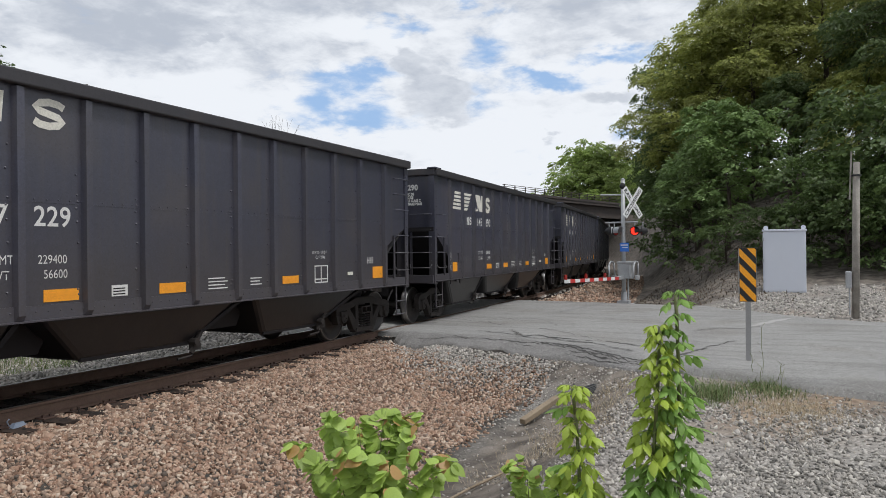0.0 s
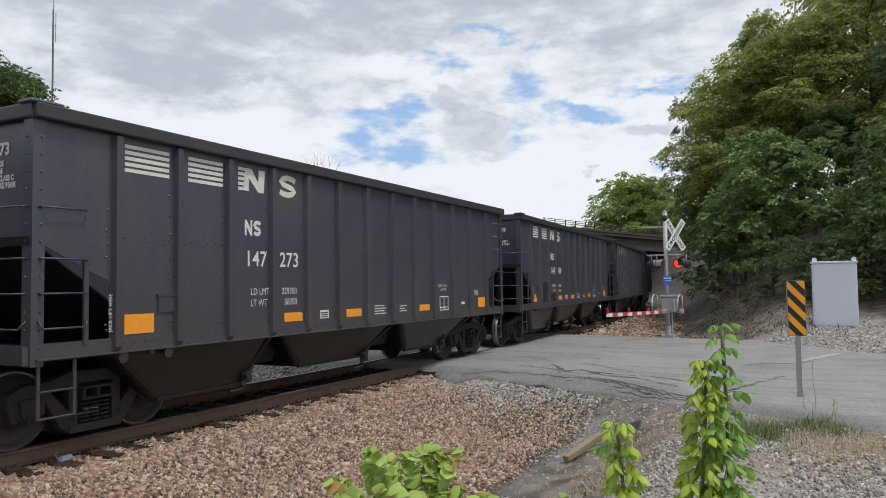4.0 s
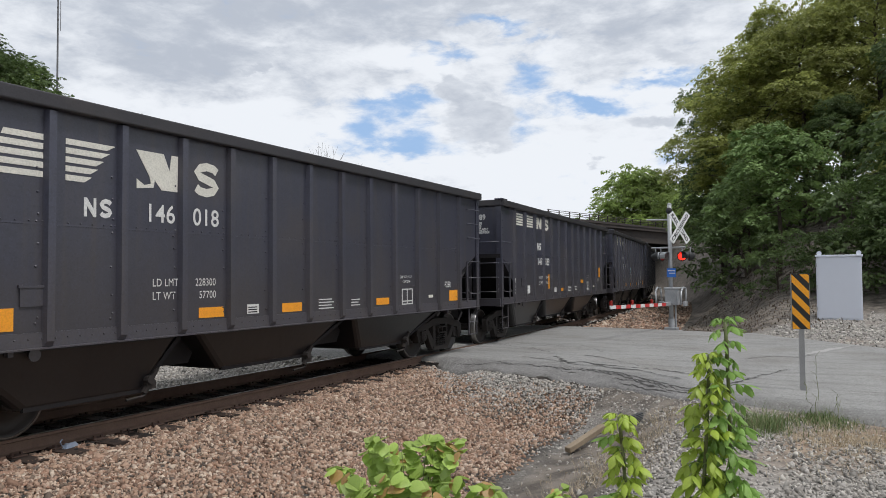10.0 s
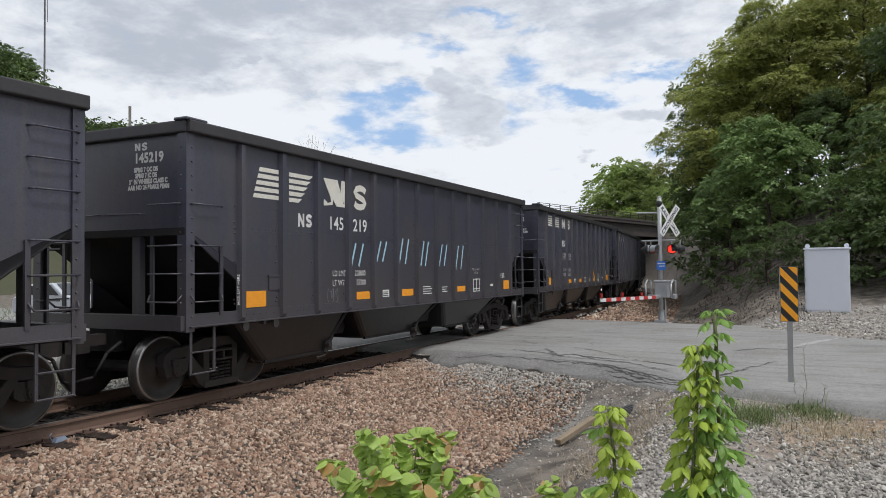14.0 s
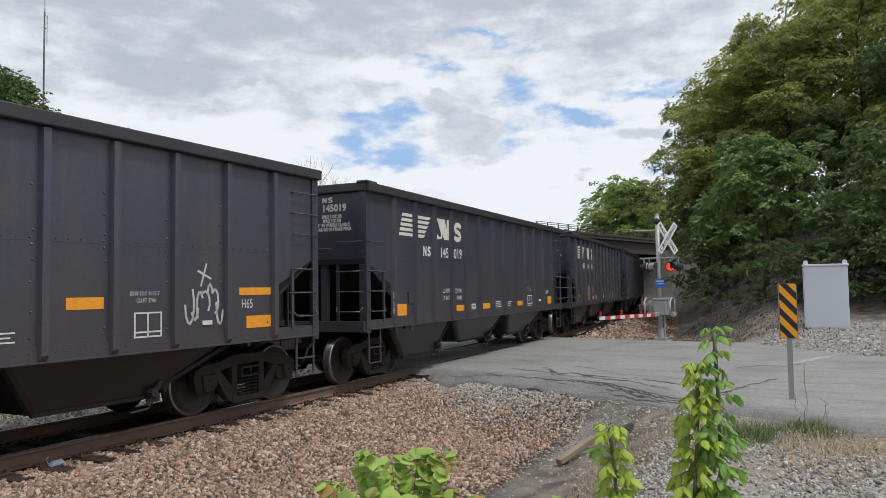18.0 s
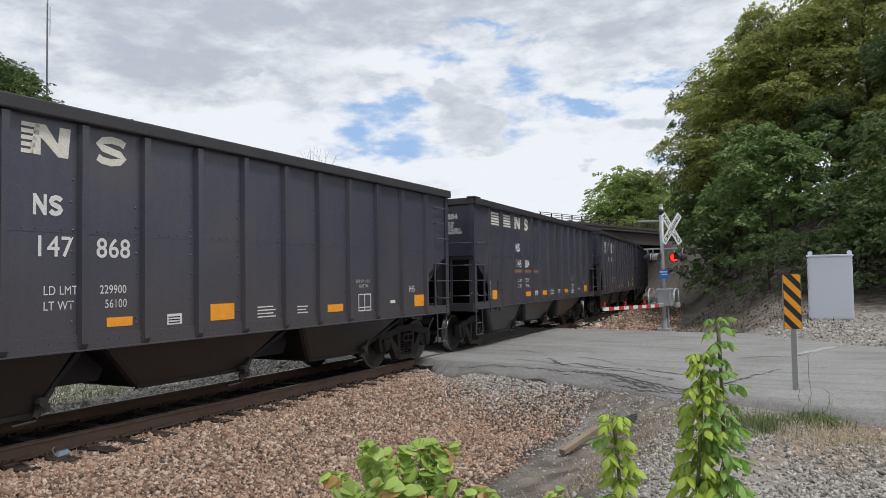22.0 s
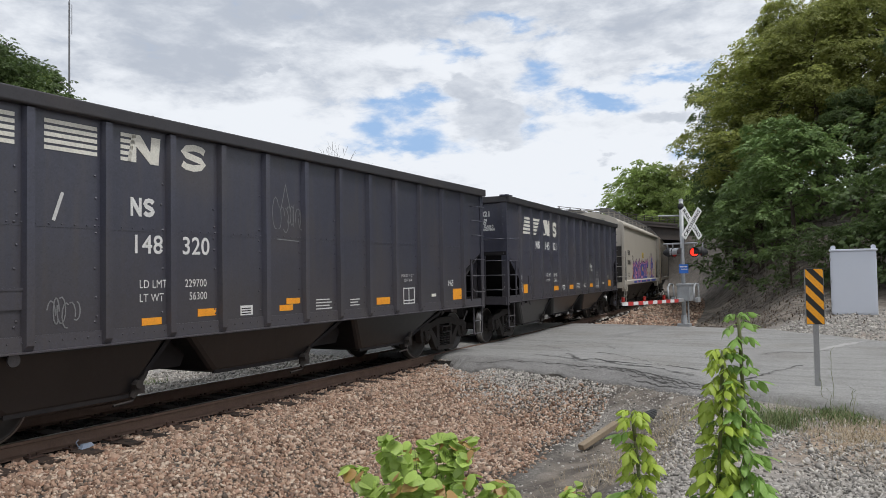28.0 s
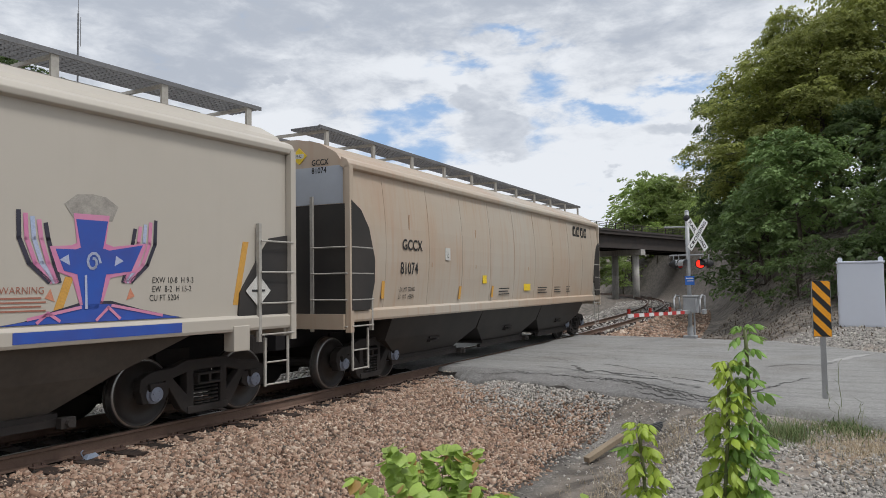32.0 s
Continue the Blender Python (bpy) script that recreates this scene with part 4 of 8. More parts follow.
def double_bend(x0, x1, z0, z1):
    """A mark with two bends, as a chain of strokes."""
    b = Build()
    h, w = z1 - z0, x1 - x0
    t = h * 0.23
    pts = [(0.96, 0.80), (0.80, 0.91), (0.50, 0.95), (0.22, 0.88), (0.08, 0.73), (0.22, 0.58), (0.5, 0.50), (0.78, 0.42), (0.92, 0.27), (0.78, 0.12), (0.50, 0.05), (0.20, 0.09), (0.04, 0.20)]
    left, right = [], []
    for i, (u, v) in enumerate(pts):
        a, c = pts[max(i - 1, 0)], pts[min(i + 1, len(pts) - 1)]
        d = Vector(((c[0] - a[0]) * w, (c[1] - a[1]) * h)).normalized()
        n = Vector((-d.y, d.x)) * (t / 2)
        p = Vector((x0 + (0.1 + 0.8 * u) * w, z0 + (0.1 + 0.8 * v) * h))
        left.append(p + n), right.append(p - n)
    v = [(p.x, -SIDE - 0.006, p.y) for p in left] + [(p.x, -SIDE - 0.006, p.y) for p in right]
    n = len(left)
    return b.add(v, [(i, i + 1, n + i + 1, n + i) for i in range(n - 1)])


def railway_mark(car, style):
    """The owner's striped mark, drawn as plain shapes."""
    if style == "A":
        for x0, x1 in ((-5.50, -4.80), (-4.47, -3.82)):
            for i in range(5):
                part("stripe", patch(x0, x1, 3.25 + i * 0.073, 3.295 + i * 0.073), CREAM, car)
        for i in range(5):
            part("stripe", patch(-3.50, -3.36 + 0.02 * i, 3.25 + i * 0.073, 3.295 + i * 0.073), CREAM, car)
        part("mark_stroke", shape(zigzag(-3.40, -2.94, 3.25, 3.59, 0.27, 0.06)), CREAM, car)
        part("mark_bend", double_bend(-2.62, -2.10, 3.23, 3.61), CREAM, car)
        part("mark_small", shape(zigzag(-3.36, -3.20, 2.59, 2.82, 0.22)), WHITE, car)
        part("mark_small_bend", double_bend(-3.18, -3.00, 2.58, 2.83), WHITE, car)
    else:
        for i in range(5):
            z = 2.92 + i * 0.102
            part("stripe", shape([(-5.34 + i * 0.035, z), (-4.73, z), (-4.73, z + 0.066), (-5.315 + i * 0.035, z + 0.066)]), CREAM, car)
            part("stripe", shape([(-4.46, z), (-4.22 + i * 0.075, z), (-4.12 + i * 0.08, z + 0.066), (-4.46, z + 0.066)]), CREAM, car)
        part("mark_stroke", shape([(-3.5, 3.41), (-3.07, 3.41), (-2.97, 3.2), (-2.94, 3.41), (-2.83, 3.41), (-2.84, 2.94), (-3.1, 2.94), (-3.21, 3.06), (-3.23, 2.96), (-3.49, 2.93), (-3.49, 3.05), (-3.37, 2.98), (-3.27, 3.01), (-3.29, 3.09)]), CREAM, car)
        part("mark_bend", double_bend(-2.58, -2.06, 2.91, 3.41), CREAM, car)
        part("mark_small", shape(zigzag(-4.22, -4.06, 2.53, 2.75, 0.22)), WHITE, car)
        part("mark_small_bend", double_bend(-4.02, -3.84, 2.52, 2.76), WHITE, car)


GRAF_W = material("chalk_paint", (0.62, 0.62, 0.60), 0.7, vary=(0.4, 0.4, 0.4), scale=6, amount=0.6)
GRAF_B = material("pale_blue_paint", (0.38, 0.60, 0.70), 0.7, vary=(0.25, 0.42, 0.52), scale=6)
RUST = material("rust_patch", (0.13, 0.055, 0.03), 0.9, vary=(0.05, 0.03, 0.025), scale=3, amount=0.8)
TAN = material("primer_tan", (0.26, 0.17, 0.105), 0.8, vary=(0.16, 0.10, 0.07), scale=4, amount=0.6)


def strokes(car, lines, mat, w=0.03, y=-SIDE):
    """Brush lines on the side: lists of x, z pairs."""
    b = Build()
    for line in lines:
        for (x0, z0), (x1, z1) in zip(line, line[1:]):
            d = Vector((x1 - x0, z1 - z0))
            n = Vector((-d.y, d.x)).normalized() * (w / 2)
            e = d.normalized() * (w * 0.35)
            b.add([(x0 - n.x - e.x, y - 0.007, z0 - n.y - e.y), (x1 - n.x + e.x, y - 0.007, z1 - n.y + e.y), (x1 + n.x + e.x, y - 0.007, z1 + n.y + e.y), (x0 + n.x - e.x, y - 0.007, z0 + n.y - e.y)], [(0, 1, 2, 3)])
    return part("paint_scrawl", b, mat, car)


def scribble(car, x0, x1, z0, z1, mat, seed, n=10, w=0.025):
    """An unreadable tag: looping strokes inside a box."""
    r = random.Random(seed)
    line, lines = [], []
    for k in range(n):
        cx = x0 + (x1 - x0) * (k + 0.5) / n
        rx, rz = (x1 - x0) / n * r.uniform(0.5, 1.0), (z1 - z0) * r.uniform(0.25, 0.5)
        cz = (z0 + z1) / 2 + (z1 - z0) * r.uniform(-0.12, 0.12)
        a0 = r.uniform(0, 6.28)
        lines.append([(cx + rx * math.cos(a0 + a * 0.55), cz + rz * math.sin(a0 + a * 0.55)) for a in range(r.randint(5, 11))])
    return strokes(car, lines, mat, w)


def hopper(car, number, style, load, light, oranges=None, foot="H65"):
    """Gives a bare car of the train its own marks."""
    railway_mark(car, style)
    first, last = (number[:3], number[3:])
    zz = 2.14 if style == "A" else 2.53
    lettering(first, -3.36, zz, 0.225, car, WHITE, bold=0.004, squeeze=0.98)
    lettering(last, -2.57, zz, 0.225, car, WHITE, bold=0.004, squeeze=0.98)
    lettering("LD LMT", -3.24, 1.71, 0.10, car, WHITE, squeeze=0.85)
    lettering(load, -2.52, 1.71, 0.10, car, WHITE, squeeze=0.85)
    lettering("LT WT", -3.24, 1.54, 0.10, car, WHITE, squeeze=0.85)
    lettering(light, -2.45, 1.54, 0.10, car, WHITE, squeeze=0.85)
    for b in oranges or ((-5.49, -5.04, 1.27, 1.51), (-2.45, -1.98, 1.27, 1.41), (-0.71, -0.22, 1.27, 1.41), (2.04, 2.50, 1.28, 1.41), (5.12, 5.56, 1.26, 1.50)):
        part("reflector_patch", patch(*b), ORANGE, car, "orange reflective patch")
    panel = part("stencil_panel", patch(-1.50, -1.25, 1.28, 1.42), WHITE, car)
    for z in (1.30, 1.335, 1.37):
        part("stencil_line", patch(-1.48, -1.29, z, z + 0.015, y=-SIDE - 0.006, t=0.003), CAR_DARK, panel)
    lettering(foot, 4.89, 1.57, 0.13, car, WHITE, squeeze=0.75)
    turn = pose(-HALF - 0.006, -0.52, 3.33, 90, 0, -90)
    lettering(number, 0, 0, 0.13, car, WHITE, bold=0.008, squeeze=0.95, turn=turn)
    tagged(car, "black open-top steel coal hopper car with painted stripes and white stencils", "hopper car", group="hopper cars of the train")
    return car


def make_hopper():
    car = new("hopper_car")
    hopper_body(car)
    for end in (-1, 1):
        truck_parts(car, end * TRUCK)
        for ax in (-0.889, 0.889):
            wheelset_parts(car, end * TRUCK + ax, BOGIE)
    hopper_standard_marks(car)
    return car


HOPPER = make_hopper()
CAR_LIST = (("147229", "A", "229400", "56600"), ("145290", "B", "228600", "57400"), ("145489", "B", "229000", "57000"), ("147273", "A", "229300", "56700"), ("147789", "A", "230200", "55800"),
            ("149086", "A", "229300", "56700"), ("145637", "B", "228600", "57400"), ("146018", "B", "228300", "57700"), ("147389", "A", "229400", "56600"), ("147568", "A", "229800", "56200"),
            ("145219", "B", "228800", "57200"), ("147952", "A", "229500", "56500"), ("148021", "A", "229700", "56300"), ("145019", "B", "229100", "56900"), ("146384", "B", "229100", "56900"),
            ("147868", "A", "229900", "56100"), ("146884", "A", "229600", "56400"), ("145264", "B", "229200", "56800"), ("146781", "A", "229400", "56600"), ("148320", "A", "229700", "56300"), ("145821", "B", "228400", "57600"))
CARS = []
# copies first, so that each takes the bare car
blanks = [HOPPER] + [copy_thing(HOPPER, Matrix()) for _ in CAR_LIST[1:]]


STD = ((-5.49, -5.04, 1.27, 1.51), (-2.45, -1.98, 1.27, 1.41), (-0.71, -0.22, 1.27, 1.41), (2.04, 2.50, 1.28, 1.41), (5.12, 5.56, 1.26, 1.50))
SPECIAL = {4: ((-5.51, -5.06, 1.28, 1.40), (-5.51, -5.18, 1.41, 1.50)) + STD[1:], 8: ((-2.21, -2.09, 1.40, 1.85), (5.18, 5.40, 1.73, 2.12), (-0.87, -0.41, 1.30, 1.40), (2.03, 2.48, 1.54, 1.66)),
           11: STD, 12: ((-3.40, -2.94, 1.44, 1.56), (-0.72, -0.23, 1.44, 1.52), (2.07, 2.56, 1.63, 1.77), (4.85, 5.55, 1.76, 1.87), (-5.49, -5.04, 1.62, 1.86), (5.0, 5.55, 1.27, 1.45)), 14: ((-5.38, -5.22, 1.31, 1.42), (-5.2, -5.05, 1.41, 1.52), (-2.47, -1.99, 1.28, 1.40), (2.04, 2.3, 1.28, 1.40)),
           15: ((-0.73, -0.26, 1.29, 1.52), (-2.42, -2.05, 1.31, 1.42)) + STD[3:] + STD[:1], 17: ((-3.56, -3.07, 1.24, 1.37), (-1.79, -1.33, 1.26, 1.40)) + STD[2:] + ((5.1, 5.5, 1.62, 1.72),), 19: ((-3.20, -2.90, 1.25, 1.34), (-2.30, -1.97, 1.31, 1.41), (-0.66, -0.35, 1.30, 1.39), (-0.50, -0.17, 1.40, 1.49)) + STD[3:] }


def mark_cars():
    for n, (num, st, ld, lt) in enumerate(CAR_LIST):
        CARS.append(hopper(blanks[n], num, st, ld, lt, SPECIAL.get(n), foot="H65" if st == "A" else "P28R"))
    c = CARS
    for b in ((-4.60, -3.95, 1.30, 1.75, 61), (-0.75, -0.28, 1.52, 2.0, 62), (0.42, 0.85, 1.45, 1.85, 63)):
        scribble(c[1], *b[:4], GRAF_GREY, b[4], 4, 0.012)
    scribble(c[2], -4.41, -3.83, 1.32, 1.78, GRAF_W, 2, 4, 0.03)
    for b in ((-4.44, -3.70, 1.25, 1.86), (-3.45, -2.75, 1.24, 1.50)):
        part("repainted_patch", patch(*b, t=0.003), CAR_DARK, c[4], "darker repainted panel")
    scribble(c[5], -4.45, -3.71, 1.50, 1.81, GRAF_W, 5, 5, 0.035)
    strokes(c[5], [[(-4.3, 1.26), (-4.2, 1.5), (-4.1, 1.3), (-4.0, 1.48), (-3.9, 1.3), (-3.8, 1.45), (-3.74, 1.25)]], GRAF_W, 0.03)
    scribble(c[5], -3.31, -3.05, 1.31, 1.56, GRAF_B, 6, 4, 0.012)
    scribble(c[5], -1.50, -1.10, 1.41, 1.95, GRAF_GREY, 7, 7, 0.02)
    strokes(c[5], [[(-0.74, 1.6), (-0.68, 2.12), (-0.55, 1.7), (-0.5, 2.05)], [(-0.45, 1.75), (-0.32, 1.85), (-0.4, 1.95), (-0.46, 1.75), (-0.3, 1.68)], [(-0.2, 1.9), (-0.25, 1.6), (-0.1, 1.55), (-0.08, 2.0)]], GRAF_W, 0.035)
    part("rust_stain", shape([(-0.82, 1.24), (-0.14, 1.24), (-0.16, 1.50), (-0.30, 1.64), (-0.60, 1.66), (-0.80, 1.52)], t=0.003), RUST, c[5], "rusty brown stain")
    scribble(c[5], 0.56, 0.84, 1.43, 1.69, GRAF_GREY, 8, 4, 0.015)
    scribble(c[5], 2.10, 2.56, 1.55, 1.86, GRAF_GREY, 9, 5, 0.02)
    scribble(c[5], 4.86, 5.50, 1.62, 2.15, GRAF_GREY, 10, 8, 0.02)
    scribble(c[6], -4.77, -4.50, 1.51, 1.64, GRAF_GREY, 11, 4, 0.012)
    part("stencil_panel", patch(-4.44, -4.16, 1.30, 1.53), WHITE, c[8])
    scribble(c[9], -0.93, -0.15, 1.90, 2.19, GRAF_B, 12, 9, 0.035)
    scribble(c[9], -0.93, -0.15, 1.59, 1.86, GRAF_W, 13, 9, 0.03)
    scribble(c[9], 3.73, 4.50, 1.25, 2.10, GRAF_W, 14, 7, 0.035)
    scribble(c[9], -3.64, -3.36, 1.38, 1.61, GRAF_GREY, 15, 5, 0.012)
    scribble(c[9], -3.30, -3.01, 1.31, 1.55, GRAF_GREY, 16, 5, 0.012)
    scribble(c[9], 2.08, 2.38, 1.55, 1.83, GRAF_GREY, 17, 4, 0.02)
    # a row of pale spray-painted bars
    for x0, x1, z0, z1 in ((-2.63, -2.11, 1.90, 2.29), (-1.72, -1.27, 1.99, 2.35), (-0.82, -0.31, 1.95, 2.44), (0.14, 0.57, 1.91, 2.41), (1.06, 1.56, 1.91, 2.37), (1.96, 2.53, 1.83, 2.36)):
        strokes(c[10], [[(x0, z0), (x0 + 0.15, z1)], [((x0 + x1) / 2, z0), ((x0 + x1) / 2 + 0.15, z1)]], GRAF_B, 0.05)
    scribble(c[10], -3.39, -3.03, 1.25, 1.52, GRAF_GREY, 18, 6, 0.012)
    part("reflector_patch", shape([(2.08, 1.66), (2.16, 1.74), (2.54, 1.44), (2.46, 1.36)]), ORANGE, c[11], "crooked orange reflective strip")
    scribble(c[12], 3.85, 4.50, 1.35, 1.95, GRAF_W, 19, 7, 0.035)
    strokes(c[12], [[(4.1, 1.9), (4.2, 2.2)], [(4.05, 2.1), (4.28, 2.0)]], GRAF_W, 0.03)
    part("primer_patch", shape([(-2.51, 1.27), (-2.1, 1.28), (-2.06, 1.38), (-2.48, 1.38)], t=0.004), TAN, c[12])
    part("primer_patch", patch(-0.72, -0.24, 1.28, 1.42, t=0.004), TAN, c[12])
    part("primer_patch", shape([(-3.49, 1.20), (-2.82, 1.20), (-2.80, 1.40), (-2.95, 1.58), (-3.15, 1.56), (-3.47, 1.38)], t=0.004), TAN, c[14], "tan primer patch")
    for x0, x1 in ((-3.50, -2.84), (-2.74, -1.93), (-1.83, -1.16)):
        part("rub_stripe", patch(x0, x1, 1.98, 2.07, t=0.004), RUBBED, c[16], "faded orange rub mark")
    scribble(c[17], 0.0, 0.6, 1.46, 1.85, GRAF_W, 20, 6, 0.03)
    strokes(c[17], [[(0.02 + 0.28 * (1 - math.cos(a * 0.3)), 1.65 + 0.22 * math.sin(a * 0.3)) for a in range(22)], [(0.3, 1.85), (0.33, 2.0)]], GRAF_W, 0.025)
    scribble(c[18], 4.9, 5.5, 1.55, 2.25, GRAF_LIME, 21, 5, 0.05)
    for k in range(6):
        scribble(c[18], -1.2 + k * 0.95, -0.7 + k * 0.95, 1.5, 2.0, GRAF_GREY, 30 + k, 4, 0.03)
    scribble(c[18], -6.4, -5.9, 2.9, 3.3, GRAF_W, 22, 5, 0.02)
    scribble(c[19], -0.77, -0.09, 2.50, 3.0, GRAF_GREY, 23, 9, 0.012)
    strokes(c[19], [[(-0.6, 2.9), (-0.5, 3.25), (-0.4, 2.9)], [(-0.7, 2.4), (-0.2, 2.38)]], GRAF_GREY, 0.015)
    scribble(c[19], -4.42, -4.06, 1.30, 1.64, GRAF_GREY, 24, 6, 0.015)
    strokes(c[19], [[(-4.36, 2.49), (-4.26, 2.78)]], GRAF_W, 0.04)
    scribble(c[20], 1.92, 2.50, 1.50, 1.80, GRAF_GREY, 25, 6, 0.03)
    scribble(c[20], 1.92, 2.50, 1.85, 2.15, GRAF_W, 26, 6, 0.03)


GRAF_GREY = material("grey_chalk", (0.24, 0.245, 0.25), 0.8, vary=(0.14, 0.14, 0.145), scale=6, amount=0.6)
GRAF_LIME = material("lime_paint", (0.42, 0.55, 0.22), 0.7, vary=(0.6, 0.65, 0.5), scale=5, amount=0.7)
RUBBED = material("rubbed_orange", (0.30, 0.13, 0.055), 0.7, vary=(0.14, 0.075, 0.05), scale=3, amount=0.7)
mark_cars()

# ---- covered hoppers ----
BEIGE = material("beige_car_paint", (0.47, 0.43, 0.37), 0.5, vary=(0.43, 0.39, 0.33), scale=0.35, amount=0.5, bump=0.02, bump_scale=3, dirt=(0.40, 0.36, 0.30), dirt_scale=0.4, dirt_amount=0.25, streaks=0.12, grain=0.015)
BEIGE2 = material("stained_beige_paint", (0.46, 0.42, 0.36), 0.5, vary=(0.44, 0.335, 0.24), scale=0.3, amount=0.85, bump=0.02, bump_scale=3, dirt=(0.42, 0.28, 0.19), dirt_scale=0.45, dirt_amount=0.6, streaks=0.6, grain=0.02)
GREYBEIGE = material("roof_grey", (0.40, 0.38, 0.34), 0.6, vary=(0.30, 0.28, 0.25), scale=2)
GRATE = material("galvanised_grating", (0.16, 0.16, 0.165), 0.6, 0.3, vary=(0.24, 0.24, 0.24), scale=4)
# black of the second car's bays, and of the shade panels at the ends
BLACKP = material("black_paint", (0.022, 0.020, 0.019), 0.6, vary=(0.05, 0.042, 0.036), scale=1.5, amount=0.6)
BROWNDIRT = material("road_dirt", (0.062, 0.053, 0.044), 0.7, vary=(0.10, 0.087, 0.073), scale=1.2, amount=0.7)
INK = material("black_lettering", (0.02, 0.02, 0.02), 0.6)
CAP = material("blue_grey_cap", (0.22, 0.25, 0.32), 0.6, vary=(0.12, 0.13, 0.16), scale=10)
YELLOW = material("yellow_sign", (0.85, 0.60, 0.03), 0.5, vary=(0.7, 0.48, 0.03), scale=5)


def covered_hopper(half, truck, paint, bulge, ribs, dark_end, sill_z=1.32):
    car = new("covered_hopper_car")
    # shell: side profile, straight or bowed, then the low arched roof
    prof = []
    for i in range(9):
        u = i / 8
        prof.append((-(1.50 + bulge * math.sin(math.pi * u)), sill_z + (3.88 - sill_z) * u))
    prof += [(-1.46, 3.93), (-1.30, 4.15), (-0.95, 4.34), (-0.5, 4.44), (0, 4.47)]
    full = prof + [(-y, z) for y, z in reversed(prof[:-1])]
    part("shell", Build().prism(full, -half, half, "yz"), paint, car, smooth=False)
    for side in (-1, 1):
        part("eave_rail", Build().prism([(side * 1.50, 3.84), (side * 1.585, 3.86), (side * 1.60, 3.93), (side * 1.56, 4.00), (side * 1.44, 4.06), (side * 1.40, 3.9)], -half - 0.05, half + 0.05, "yz"), paint, car, bevel=0.012)
        part("side_sill", Build().prism([(side * 1.44, 1.22), (side * 1.57, 1.22), (side * 1.585, 1.26), (side * 1.585, 1.40), (side * 1.52, 1.44), (side * 1.44, 1.44)], -half, half, "yz"), paint, car, bevel=0.008)
        for x in ribs:
            b = Build()
            for (y0, z0), (y1, z1) in zip(prof[:9], prof[1:9]):
                b.bar((x, side * abs(y0), z0), (x, side * abs(y1), z1), 0.035, 0.014, up=(0, side, 0))
            part("weld_rib", b, paint, car)
    # three bays under the sill: each narrows in two steps to its gate
    if paint is BEIGE:
        bays = (((-5.55, -3.25), (-5.30, -3.28), (-5.20, -4.05)), ((-3.25, 0.65), (-3.22, 0.60), (-2.65, -0.30)), ((0.65, 5.75), (0.72, 4.55), (1.00, 3.85)))
    else:
        step = (2 * half - 3.2) / 3
        bays = [((a, a + step), (a + 0.05, a + step - 0.05), (a + 0.85, a + step - 0.85)) for a in (-half + 1.6 + k * step for k in range(3))]
    for rings in bays:
        bay = Build()
        for (xa, xb), z, y in zip(rings, (1.30, 0.80, 0.42), (1.48, 1.25, 1.02)):
            bay.v += [(xa, -y, z), (xb, -y, z), (xb, y, z), (xa, y, z)]
        bay.f = [(3, 2, 1, 0), (8, 9, 10, 11)] + [(4 * j + i, 4 * j + (i + 1) % 4, 4 * j + 4 + (i + 1) % 4, 4 * j + 4 + i) for j in (0, 1) for i in range(4)]
        fa, fb = rings[2]
        xm = (fa + fb) / 2
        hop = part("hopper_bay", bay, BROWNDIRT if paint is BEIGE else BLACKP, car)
        part("outlet_gate", Build().box(fa - 0.10, fb + 0.10, -1.06, 1.06, 0.36, 0.42).box(fa - 0.25, fb + 0.25, -1.08, -1.0, 0.27, 0.36), BOGIE, hop)
        part("gate_capstan", Build().rod((fb + 0.15, -1.26, 0.31), (fb + 0.15, -0.95, 0.31), 0.05, 8).box(fb + 0.06, fb + 0.24, -1.20, -1.10, 0.25, 0.37), BOGIE, hop)
        part("vibrator_bracket", Build().box(xm - 0.22, xm + 0.22, -1.235, -1.12, 0.70, 0.74).box(xm - 0.22, xm + 0.22, -1.235, -1.12, 0.62, 0.66), BOGIE, hop)
    part("centre_sill", Build().box(-half - 0.1, half + 0.1, -0.3, 0.3, 0.76, 1.10), CAR_DARK, car)
    # roof walkway: stands, runners and grating bars
    for x in np.linspace(-half + 0.25, half - 0.25, 10 if half < 7.6 else 11):
        b = Build()
        for side in (-1, 1):
            b.box(x - 0.05, x + 0.05, side * 0.93 - 0.02, side * 0.93 + 0.02, 4.31, 4.64)
        b.box(x - 0.02, x + 0.02, -0.93, 0.93, 4.58, 4.63)
        part("walkway_stand", b, GREYBEIGE, car)
    for side in (-1, 1):
        g = Build()
        for y in np.arange(0.34, 0.96, 0.085):
            g.box(-half, half, side * y - 0.004, side * y + 0.004, 4.62, 4.66)
        x = -half
        while x < half:
            g.box(x - 0.004, x + 0.004, min(side * 0.34, side * 0.945), max(side * 0.34, side * 0.945), 4.632, 4.655)
            x += 0.10
        part("roof_grating", g, GRATE, car)
        part("walkway_edge", Build().box(-half, half, side * 0.955 - 0.012, side * 0.955 + 0.012, 4.61, 4.67), GRATE, car)
    part("roof_hatch", Build().box(-half + 0.6, half - 0.6, -0.30, 0.30, 4.45, 4.56), GREYBEIGE, car, bevel=0.03)
